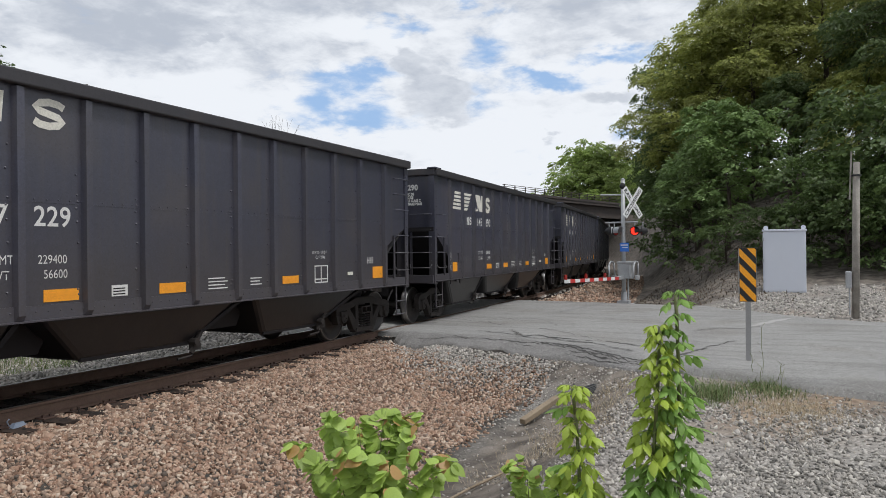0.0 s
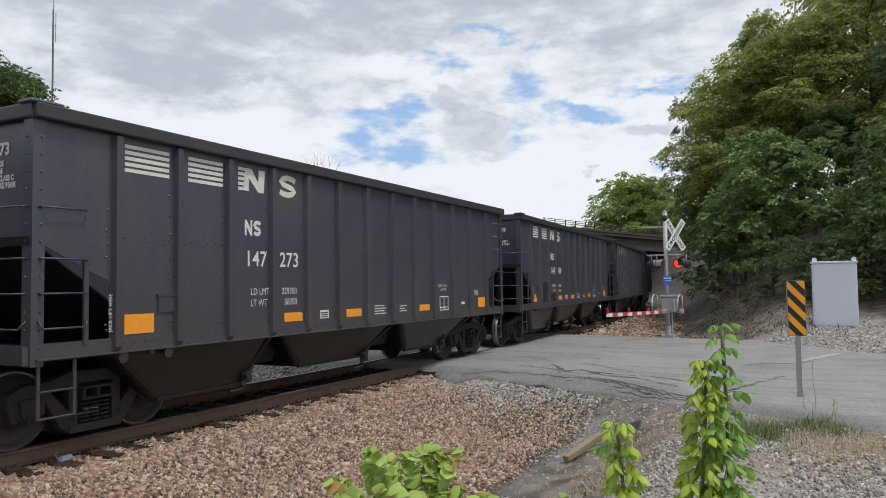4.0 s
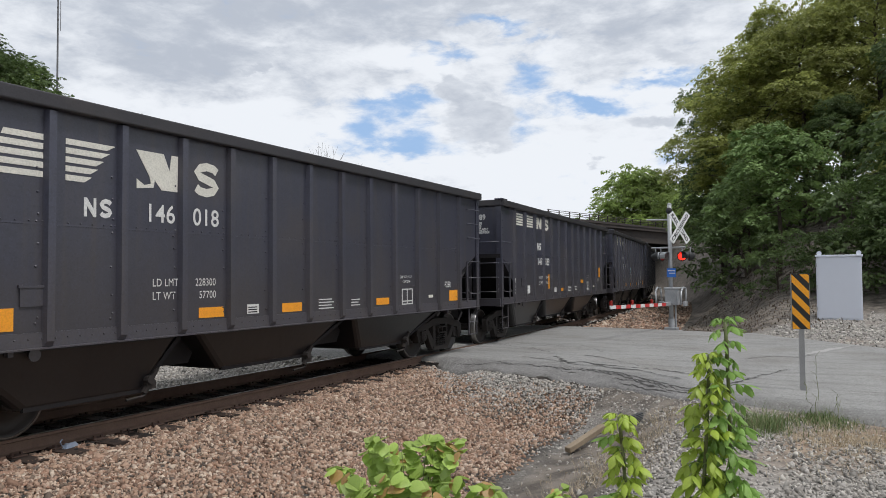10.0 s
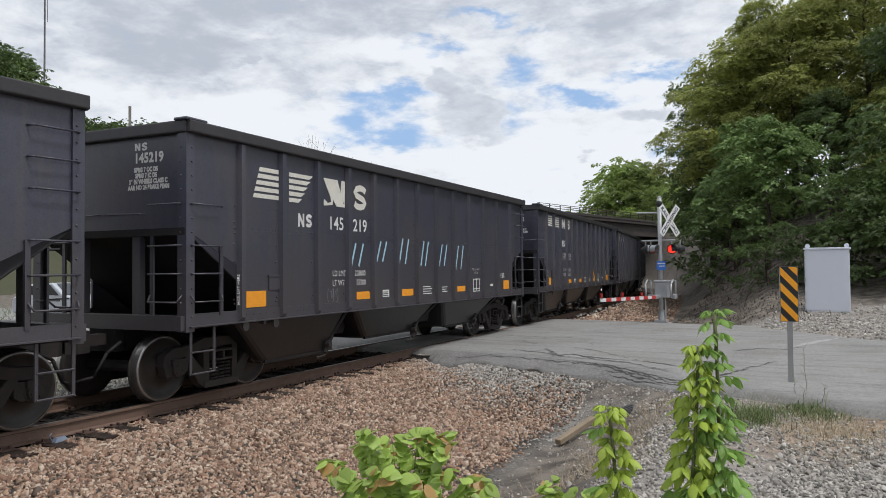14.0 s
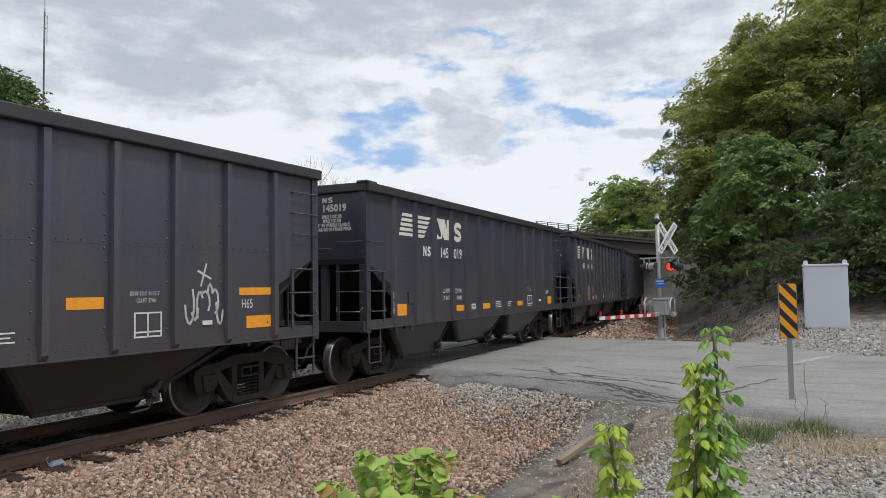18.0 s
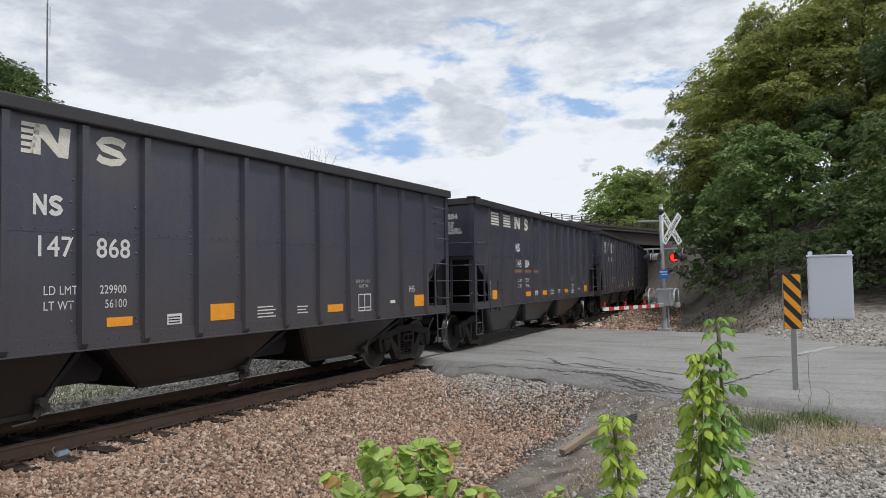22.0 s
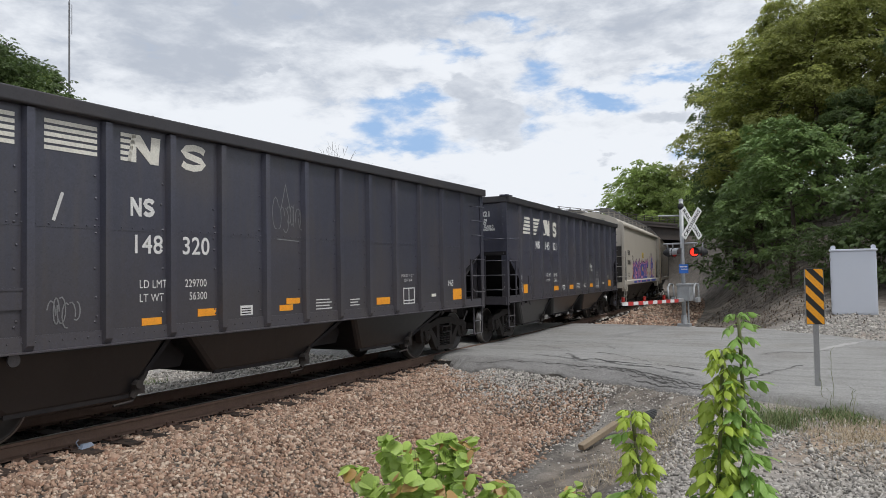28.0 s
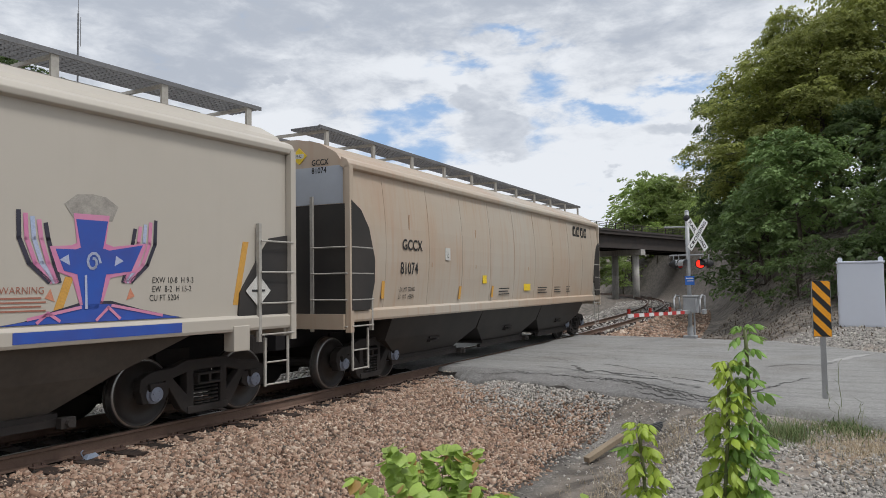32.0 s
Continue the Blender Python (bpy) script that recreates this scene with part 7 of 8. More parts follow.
def make_bridge():
    br = tagged(new("overpass"), "dark steel girder road overpass on concrete piers with railings", "bridge")
    a, b = Vector((84.0, 27.2, 6.5)), Vector((150.0, 13.0, 6.5))
    d = (b - a).normalized()
    n = Vector((-d.y, d.x, 0))
    L = (b - a).length
    br.matrix_basis = Matrix.Translation(a) @ pose(0, 0, 0, 0, 0, math.degrees(math.atan2(d.y, d.x)))
    part("deck_slab", Build().box(0, L, -4.6, 4.6, 1.75, 2.15), GIRDER, br)
    for y in (-4.0, -1.3, 1.3, 4.0):
        g = Build().box(0, L, y - 0.02, y + 0.02, 0.05, 1.75).box(0, L, y - 0.22, y + 0.22, 0.0, 0.06).box(0, L, y - 0.22, y + 0.22, 1.70, 1.76)
        part("girder", g, GIRDER, br)
    for y in (-4.55, 4.55):
        part("kerb", Build().box(0, L, y - 0.15, y + 0.15, 2.15, 2.45), GIRDER, br)
        x = 0.3
        while x < L:
            part("rail_post", Build().box(x - 0.05, x + 0.05, y - 0.05, y + 0.05, 2.4, 3.25), GIRDER, br)
            x += 2.4
        for z in (2.75, 3.0, 3.22):
            part("railing", Build().box(0, L, y - 0.03, y + 0.03, z - 0.03, z + 0.03), GIRDER, br)
    for x in (20.0, 47.0):
        cap = part("pier_cap", Build().box(x - 0.6, x + 0.6, -4.4, 4.4, -0.75, 0.0), CONCRETE, br)
        for y in (-3.2, 0.0, 3.2):
            part("pier_column", Build().rod((x, y, -8.5), (x, y, -0.75), 0.48, 16), CONCRETE, br, smooth=True)
    part("abutment", Build().box(-6, 0.5, -5, 5, -8, 2.1), CONCRETE, br)
    part("far_abutment", Build().box(L - 0.5, L + 6, -5, 5, -8, 2.1), CONCRETE, br)


make_bridge()

# ---- culvert, timber, scrap ----
PLASTIC = material("black_plastic", (0.012, 0.012, 0.013), 0.5)
DRYWOOD = material("dry_board", (0.30, 0.235, 0.16), 0.9, vary=(0.18, 0.14, 0.10), scale=6, bump=0.4, bump_scale=30)


def make_culvert():
    c = tagged(new("culvert_pipe"), "black corrugated plastic drain pipe under the road bank", "pipe")
    c.matrix_basis = pose(11.1, -6.22, -0.50, 0, 2, -4)
    me = Build()
    n = 24
    prof = []
    for k in range(14):
        x = -0.1 + k * 0.12
        prof += [(x, 0.20), (x + 0.02, 0.23), (x + 0.08, 0.23), (x + 0.10, 0.20)]
    for x, r in prof:
        me.v += [(x, 0.86 * r * math.cos(2 * math.pi * i / n), r * math.sin(2 * math.pi * i / n)) for i in range(n)]
    for j in range(len(prof) - 1):
        me.f += [(j * n + i, j * n + (i + 1) % n, (j + 1) * n + (i + 1) % n, (j + 1) * n + i) for i in range(n)]
    part("corrugated_wall", me, PLASTIC, c)
    t = tagged(part("timber", Build().box(-0.42, 0.42, -0.055, 0.055, -0.04, 0.04), DRYWOOD, bevel=0.01), "weathered loose timber lying by the drain pipe", "timber")
    t.matrix_basis = pose(10.60, -5.64, on_ground(10.60, -5.64) + 0.13, 0, -16, -22)
    s = tagged(part("fallen_stick", Build().pipe([(6.4, -5.95, on_ground(6.4, -5.95) + 0.03), (6.9, -6.1, on_ground(6.9, -6.1) + 0.05), (7.5, -6.35, on_ground(7.5, -6.35) + 0.03), (7.6, -6.45, on_ground(7.6, -6.45) + 0.02)], 0.014, 7), DRYWOOD, smooth=True), "dry grey fallen branch in the ditch", "branch")
    bag = Build().add([(-0.12, -0.05, 0), (0.10, -0.06, 0.0), (0.14, 0.05, 0.0), (-0.10, 0.06, 0.0), (-0.06, -0.02, 0.05), (0.05, -0.03, 0.06), (0.07, 0.03, 0.04), (-0.04, 0.03, 0.05)], [(0, 1, 5, 4), (1, 2, 6, 5), (2, 3, 7, 6), (3, 0, 4, 7), (4, 5, 6, 7), (3, 2, 1, 0)])
    bag.pipe([(-0.12, 0, 0.03), (-0.16, 0.0, 0.09), (-0.10, 0.02, 0.11)], 0.008)
    g = tagged(part("plastic_scrap", bag, material("blue_scrap", (0.16, 0.20, 0.27), 0.5, vary=(0.3, 0.33, 0.37), scale=14), bevel=0.01), "crumpled blue-grey scrap lying against the rail", "scrap")
    g.matrix_basis = Matrix.Translation(beside(5.62, -0.98, -0.185)) @ pose(0, 0, 0, 0, 0, 15)


make_culvert()


# ---- a waiting car on the far side ----
def make_car():
    car = tagged(new("waiting_car"), "light silver car waiting on the road behind the train", "car")
    car.matrix_basis = pose(17.6, 16.2, -0.02, 0, 0, -96)
    paint = material("silver_car_paint", (0.55, 0.58, 0.62), 0.3, 0.3, vary=(0.48, 0.5, 0.54), scale=2)
    glass = material("car_glass", (0.03, 0.035, 0.04), 0.08)
    prof = [(-2.2, 0.35), (-2.25, 0.75), (-2.1, 0.95), (-1.5, 1.0), (-0.9, 1.42), (0.6, 1.48), (1.4, 1.05), (2.1, 0.98), (2.2, 0.8), (2.2, 0.35)]
    body = part("body", Build().prism(prof, -0.85, 0.85), paint, car, bevel=0.05)
    for side in (-1, 1):
        part("side_window", Build().prism([(-1.25, 1.04), (-0.85, 1.36), (0.5, 1.41), (1.1, 1.04)], side * 0.852, side * 0.862), glass, car)
    part("windscreen", Build().add([(0.66, -0.7, 1.46), (0.66, 0.7, 1.46), (1.4, 0.75, 1.07), (1.4, -0.75, 1.07)], [(0, 1, 2, 3)]), glass, car)
    for x in (-1.35, 1.35):
        for side in (-1, 1):
            w = part("wheel", Build().rod((x, side * 0.68, 0.32), (x, side * 0.87, 0.32), 0.32, 20), BLACK, car)
            part("rim", Build().rod((x, side * 0.86, 0.32), (x, side * 0.885, 0.32), 0.2, 16), GALV, w)
    for y in (-0.62, 0.62):
        part("headlight", Build().box(2.12, 2.215, y - 0.18, y + 0.18, 0.74, 0.88), SIGNW, car)


make_car()

# ---- plants ----
LEAF = material("tree_leaf", (0.05, 0.085, 0.02), 0.5, island=((0.0819, 0.1253, 0.0433), (0.1204, 0.1783, 0.0578), (0.1591, 0.2217, 0.0723), (0.1012, 0.1494, 0.0501)), vary=(0.075, 0.1187, 0.05), scale=0.55, amount=0.45, grain=0.0, obj_random=0.22, trans=0.46, spec=0.4)
LEAF_PALE = material("pale_tree_leaf", (0.09, 0.14, 0.04), 0.5, island=((0.1639, 0.2539, 0.0793), (0.2116, 0.3174, 0.1005), (0.2645, 0.3809, 0.127), (0.1851, 0.2803, 0.09)), vary=(0.132, 0.204, 0.072), scale=0.7, amount=0.5, grain=0.0, obj_random=0.12, trans=0.38, spec=0.4)
LEAF_MID = material("mid_tree_leaf", (0.09, 0.14, 0.04), 0.55, island=((0.216, 0.2897, 0.0789), (0.2952, 0.3817, 0.1021), (0.3744, 0.4665, 0.1299), (0.252, 0.3321, 0.0882)), vary=(0.16, 0.24, 0.096), scale=0.35, amount=0.5, grain=0.0, obj_random=0.25, trans=0.5, spec=0.35)
LEAF_OLIVE = material("olive_tree_leaf", (0.09, 0.10, 0.03), 0.5, island=((0.2445, 0.2775, 0.079), (0.3341, 0.3699, 0.1005), (0.432, 0.4624, 0.1293), (0.2853, 0.3195, 0.0862)), vary=(0.1418, 0.1553, 0.0607), scale=0.55, amount=0.4, grain=0.0, obj_random=0.18, trans=0.5, spec=0.4)
BARK = material("bark", (0.09, 0.07, 0.055), 0.95, vary=(0.05, 0.04, 0.032), scale=5, amount=0.6, bump=0.8, bump_scale=14)
LEAF_V = [(0, 0, 0), (0.34, 0.42, 0.05), (0, 1.0, -0.08), (-0.34, 0.42, 0.05)]
LEAF_F = [(0, 1, 2, 3)]


def tree_meshes(seed, height, spread, leaves, leaf, mat, low=0.25):
    """Trunk with limbs, and a crown of leaf sprays hung in tiers round the limb ends."""
    r = random.Random(seed)
    rng = np.random.default_rng(seed)
    trunk = Build()
    pts = [Vector((0, 0, -0.5))]
    for k in range(1, 7):
        pts.append(Vector((r.uniform(-0.25, 0.25) * k * 0.4, r.uniform(-0.25, 0.25) * k * 0.4, height * 0.86 * k / 6)))
    r0 = height * 0.018
    for k in range(6):
        trunk.rod(pts[k], pts[k + 1], r0 * (1 - k / 6.8), 9, r0 * (1 - (k + 1) / 6.8), caps=False)
    hubs = []
    for k in range(34):
        u = low + (0.98 - low) * ((k + 0.5) / 34)
        a = k * 2.4 + r.uniform(-0.4, 0.4)
        base = pts[min(5, int(u * 6))].lerp(pts[min(6, int(u * 6) + 1)], u * 6 % 1)
        wide = spread * (math.sin(math.pi * min(1, (u - low) / (1.06 - low) * 0.78 + 0.22)) ** 0.7) * r.uniform(0.65, 1.12)
        tip = base + Vector((math.cos(a) * wide, math.sin(a) * wide, wide * r.uniform(-0.25, 0.50)))
        mid = base.lerp(tip, 0.5) + Vector((0, 0, wide * 0.08))
        trunk.rod(base, mid, r0 * 0.32 * (1.15 - u), 5, r0 * 0.2 * (1.15 - u), caps=False)
        trunk.rod(mid, tip, r0 * 0.2 * (1.15 - u), 5, r0 * 0.06, caps=False)
        for v in (1.0, 0.68):
            hubs.append((base.lerp(tip, v) + Vector((r.uniform(-.5, .5), r.uniform(-.5, .5), r.uniform(-.3, .3))), 0.31 * spread * r.uniform(0.6, 1.1)))
    for k in range(8):
        hubs.append((pts[6] + Vector((r.uniform(-1, 1), r.uniform(-1, 1), r.uniform(-1.2, 0.8))) * spread * 0.25, 0.25 * spread))
    # sprays: flat fans of leaves on the outer side of each hub, drooping at the tip
    per = 20
    sprays = max(len(hubs) * 6, leaves // per)
    w = np.array([h[1] ** 2 for h in hubs])
    pick = rng.choice(len(hubs), sprays, p=w / w.sum())
    centre = np.array([tuple(h[0]) for h in hubs])[pick]
    rad = np.array([h[1] for h in hubs])[pick]
    d = rng.normal(size=(sprays, 3))
    d += 0.55 * centre * [1, 1, 0] / (np.linalg.norm(centre[:, :2], axis=1)[:, None] + 0.3)
    d /= np.linalg.norm(d, axis=1)[:, None]
    d[:, 2] = np.where(rng.random(sprays) < 0.78, np.abs(d[:, 2]) * 0.75, d[:, 2] * 0.6)
    root = centre + d * (rad * rng.uniform(0.55, 0.95, sprays))[:, None]
    way = d * [1, 1, 0.35] + rng.normal(0, 0.25, (sprays, 3)) * [1, 1, 0.4]
    way[:, 2] -= 0.12
    way /= np.linalg.norm(way, axis=1)[:, None]
    top = np.array([0, 0, 0.9]) + 0.95 * d + rng.normal(0, 0.28, (sprays, 3))
    across = np.cross(way, top)
    across /= np.linalg.norm(across, axis=1)[:, None] + 1e-9
    top = np.cross(across, way)
    long = rad * rng.uniform(0.40, 0.75, sprays)
    k = np.repeat(np.arange(sprays), per)
    n = len(k)
    u = rng.random(n) ** 0.8
    v = rng.uniform(-1, 1, n) * 0.55 * (1.15 - u) * (0.35 + u)
    pos = root[k] + way[k] * (long[k] * u)[:, None] + across[k] * (long[k] * v * 1.5)[:, None] + top[k] * (rng.normal(0, 0.05, n) * long[k])[:, None]
    pos[:, 2] -= long[k] * (0.35 * u * u + 0.25 * v * v)
    out = way[k] * 0.7 + across[k] * (np.sign(v) * 0.7)[:, None] + rng.normal(0, 0.25, (n, 3))
    out[:, 2] -= 0.25 + 0.3 * u
    out /= np.linalg.norm(out, axis=1)[:, None]
    up = top[k] + rng.normal(0, 0.28, (n, 3))
    side = np.cross(out, up)
    side /= np.linalg.norm(side, axis=1)[:, None] + 1e-9
    turns = np.stack([side, out, np.cross(side, out)], 2)
    crown = scatter_mesh("crown", LEAF_V, LEAF_F, places(pos, turns, leaf * rng.uniform(0.7, 1.25, n)), mat)
    tm = trunk.mesh("trunk", True)
    tm.materials.append(BARK)
    return tm, crown


def plant_tree(kind, x, y, turn, size, label, z=None, group="trees of the wooded slope"):
    t = tagged(new("tree"), label, "tree", group=group)
    t.matrix_basis = Matrix.LocRotScale((x, y, (on_ground(x, y) if z is None else z)), Euler((0, 0, turn)), (size, size, size))
    for name, me in zip(("trunk", "crown"), kind):
        ob = new(name, me)
        ob.parent = t
    return t


OAK = tree_meshes(1, 16, 5.0, 44000, 0.21, LEAF)
OAK2 = tree_meshes(2, 18, 4.8, 13000, 0.30, LEAF)
OLIVE = tree_meshes(3, 17, 5.0, 44000, 0.21, LEAF_OLIVE)
OLIVE2 = tree_meshes(13, 17, 5.0, 13000, 0.29, LEAF_OLIVE)
PALETREE = tree_meshes(4, 9, 2.9, 20000, 0.19, LEAF_PALE, low=0.42)
BUSH = tree_meshes(5, 4.5, 2.6, 9500, 0.155, LEAF, low=0.02)
HILL = tree_meshes(8, 16, 5.5, 11000, 0.40, LEAF)
FAR = tree_meshes(6, 16, 5.5, 11000, 0.40, LEAF_MID)
FAR2 = tree_meshes(7, 15, 5.5, 11000, 0.40, LEAF_MID)
DARK_L, OLIVE_L, PALE_L = "tall dark green broadleaf tree on the wooded slope", "tall olive green broadleaf tree on the wooded slope", "smaller light green tree at the wood's edge"


def at_heading(az, dist):
    a = radians(az)
    return EYE[0] + math.sin(a) * dist, EYE[1] + math.cos(a) * dist


def make_woods():
    r = random.Random(12)
    # heading, distance, half width in degrees, height of the top in degrees, kind
    rows = ((83.9, 51, 5.9, 16.6, OLIVE), (87.2, 50, 5.2, 18.6, OLIVE), (91.8, 52, 5.2, 21, OLIVE), (96.5, 46, 5.2, 21, OAK), (101, 46, 5.2, 22, OLIVE), (106, 46, 5.2, 22, OAK),
            (85.6, 62, 4.0, 19.2, OLIVE), (82.3, 60, 4.0, 14.8, OAK), (81.6, 56, 3.2, 10.5, OAK), (81.0, 74, 2.3, 9.5, OAK2), (89.4, 46, 3.4, 12.5, OAK), (94.2, 44, 3.4, 13, OLIVE), (83.4, 46, 2.6, 9.0, OAK),
            (89.8, 60, 4.4, 22, OLIVE2), (93.6, 57, 4.6, 24, OLIVE2), (97.8, 56, 4.6, 24, OAK2), (102, 56, 4.6, 24, OLIVE2), (107, 56, 5, 24, OAK2),
            (84.6, 78, 3.0, 14, OAK2), (88, 72, 3.4, 19, OLIVE2), (92, 70, 4.2, 23, OAK2), (96, 70, 4.2, 24, OAK2), (100.5, 70, 4.2, 24, OLIVE2))
    tall = {id(OAK): (16, 5.9), id(OAK2): (18, 5.7), id(OLIVE): (17, 5.9), id(OLIVE2): (17, 5.9)}
    for az, dist, half, el, kind in rows:
        x, y = at_heading(az, dist)
        gz = on_ground(x, y)
        h, w = tall[id(kind)]
        t = plant_tree(kind, x, y, r.uniform(0, 6.28), 1.0, OLIVE_L if kind in (OLIVE, OLIVE2) else DARK_L)
        wide, high = math.tan(radians(half)) * dist / w, (EYE[2] + math.tan(radians(el)) * dist - gz) / h
        t.matrix_basis = t.matrix_basis @ Matrix.Diagonal((wide, wide, high, 1))
    for az, dist, kind, size in ((85.3, 39.5, PALETREE, 0.86), (92.5, 36, PALETREE, 0.5), (93.0, 33.5, BUSH, 0.8), (97.0, 33, BUSH, 0.9), (90.0, 34.5, BUSH, 0.6), (95.0, 37, BUSH, 1.5), (98.5, 36, BUSH, 1.5), (83.2, 46, BUSH, 1.2), (81.8, 54, BUSH, 1.2), (82.6, 50, PALETREE, 0.6), (85.2, 37, BUSH, 0.6), (88.0, 35, BUSH, 0.55), (101, 36, BUSH, 1.6)):
        x, y = at_heading(az, dist)
        plant_tree(kind, x, y, r.uniform(0, 6.28), size, PALE_L if kind is PALETREE else "dense green shrub at the foot of the wooded slope", group="trees of the wooded slope" if kind is PALETREE else "shrubs of the wooded slope")
    # beyond the overpass, and the hill across the valley
    for az, dist, kind, size in ((74.0, 150, FAR2, 1.0), (75.4, 152, FAR2, 1.15), (76.6, 150, FAR2, 1.05), (77.5, 148, FAR2, 0.85), (78.8, 140, FAR, 0.7), (72.6, 158, FAR2, 0.7), (74.8, 175, FAR, 1.2), (77.0, 176, FAR2, 1.2), (79.8, 125, FAR, 0.7), (73.3, 140, FAR, 0.45), (75.8, 140, FAR, 0.5), (78.0, 132, FAR, 0.55), (71.5, 150, FAR, 0.5), (70, 150, FAR, 0.5)):
        x, y = at_heading(az, dist)
        plant_tree(kind, x, y, r.uniform(0, 6.28), size, "distant green tree beyond the overpass", group="distant trees")
    for i in range(46):
        az = 23 + i * 0.52 + r.uniform(-0.3, 0.3)
        el = np.interp(az, [23, 31, 34, 36, 40, 43, 47], [18, 14.6, 11.6, 10.3, 10.1, 8.7, 6.0])
        dist = r.uniform(112, 132)
        x, y = at_heading(az, dist)
        size = r.uniform(0.75, 1.0)
        top = 1.8 + math.tan(radians(float(el) - r.uniform(0, 1.2))) * dist
        plant_tree(HILL if r.random() < 0.75 else FAR2, x, y, r.uniform(0, 6.28), size, "green tree on the hill behind the train", z=top - 13.6 * size, group="hillside trees")


def make_hill():
    """The wooded hill behind the train, on which the far trees stand."""
    b = Build()
    n, m = 30, 10
    for i in range(n + 1):
        az = 15 + 38 * i / n
        el = float(np.interp(az, [15, 23, 31, 34, 36, 40, 43, 47, 53], [16, 12, 9, 7, 5.5, 5, 4, 2, 0.2]))
        for j in range(m + 1):
            dist = 75 + 80 * j / m
            x, y = at_heading(az, dist)
            h = math.tan(radians(el)) * 115 * float(smooth_step(0, 0.55, j / m)) * (1 - 0.3 * float(smooth_step(0.7, 1, j / m)))
            b.v.append((x, y, -1.0 + h))
    for i in range(n):
        for j in range(m):
            q = i * (m + 1) + j
            b.f.append((q, q + 1, q + m + 2, q + m + 1))
    tagged(part("hillside", b, material("forest_floor", (0.05, 0.055, 0.025), 0.95, vary=(0.08, 0.07, 0.04), scale=0.5, bump=0.5, bump_scale=3), smooth=True), "dark forested hillside behind the railway", "hill", kind="structure")


make_hill()
make_woods()


MASTGREY = material("mast_grey", (0.20, 0.20, 0.21), 0.6, 0.3, vary=(0.15, 0.15, 0.15), scale=2)


def make_tower():
    t = tagged(new("radio_mast"), "thin grey lattice radio mast on the hill", "mast")
    x, y = at_heading(33.4, 150)
    t.matrix_basis = pose(x, y, 8)
    legs = [(0.17, 0), (-0.09, 0.15), (-0.09, -0.15)]
    for lx, ly in legs:
        part("mast_leg", Build().rod((lx, ly, 0), (lx * 0.5, ly * 0.5, 45), 0.065, 6), MASTGREY, t)
    b = Build()
    z = 0
    while z < 45:
        for i in range(3):
            p, q = legs[i], legs[(i + 1) % 3]
            b.rod((p[0], p[1], z), (q[0], q[1], z + 1.2), 0.014, 4)
        z += 1.2
    part("lacing", b, MASTGREY, t)
    part("antenna", Build().rod((0, 0, 45), (0, 0, 50), 0.05, 6).rod((0.5, 0, 39), (0.5, 0, 44.5), 0.06, 6).rod((0, 0, 42), (0.5, 0, 42), 0.04, 5), MASTGREY, t)
    p = tagged(new("utility_pole"), "tall wooden utility pole among hillside trees", "pole")
    x, y = at_heading(38.8, 95)
    part("shaft", Build().rod((0, 0, 0), (0, 0, 21.5), 0.16, 8), OLDWOOD, p)
    p.matrix_basis = pose(x, y, 0)


make_tower()


def bare_tree():
    r = random.Random(31)
    t = tagged(new("bare_tree"), "leafless dead treetop behind the train", "tree")
    x, y = at_heading(51.3, 62)
    t.matrix_basis = pose(x, y, -1.0)
    b = Build()

    def grow(p, d, length, rad, depth):
        q = p + d * length
        b.rod(p, q, rad, 5, rad * 0.7, caps=False)
        if depth:
            for k in range(3):
                nd = (d + Vector((r.uniform(-0.7, 0.7), r.uniform(-0.7, 0.7), r.uniform(-0.15, 0.5)))).normalized()
                grow(q, nd, length * r.uniform(0.6, 0.8), rad * 0.6, depth - 1)

    grow(Vector((0, 0, 0)), Vector((0.05, 0.02, 1)), 4.6, 0.10, 5)
    part("branchwork", b, BARK, t)


bare_tree()

# ---- saplings in the foreground ----
FRESH = material("fresh_leaf", (0.27, 0.44, 0.10), 0.45, vary=(0.19, 0.33, 0.07), scale=14, amount=0.6, bump=0.15, bump_scale=60, obj_random=0.22, trans=0.35, spec=0.4)
LIME = material("young_leaf", (0.44, 0.55, 0.08), 0.45, vary=(0.33, 0.46, 0.07), scale=14, amount=0.6, obj_random=0.15, trans=0.35, spec=0.4)
ROUNDLEAF = material("round_leaf", (0.36, 0.51, 0.11), 0.45, vary=(0.44, 0.56, 0.13), scale=12, amount=0.6, obj_random=0.25, trans=0.35, spec=0.4)
REDLEAF = material("reddish_leaf", (0.48, 0.25, 0.10), 0.5, vary=(0.42, 0.38, 0.12), scale=10, trans=0.3)
STEM = material("green_stem", (0.12, 0.16, 0.05), 0.6, vary=(0.16, 0.12, 0.06), scale=8)


def leaf_mesh(name, outline, fold, droop, mat):
    """A leaf with a folded midrib and a drooping tip. outline: pairs of (along, half width)."""
    b = Build()
    for u, w in outline:
        z = -droop * u * u
        b.v += [(-w, u, z - fold * w), (0, u, z), (w, u, z - fold * w)]
    for i in range(len(outline) - 1):
        b.f += [(3 * i, 3 * i + 1, 3 * i + 4, 3 * i + 3), (3 * i + 1, 3 * i + 2, 3 * i + 5, 3 * i + 4)]
    me = bpy.data.meshes.new(name)
    me.from_pydata(b.v, [], b.f)
    me.polygons.foreach_set("use_smooth", [True] * len(me.polygons))
    me.materials.append(mat)
    return me


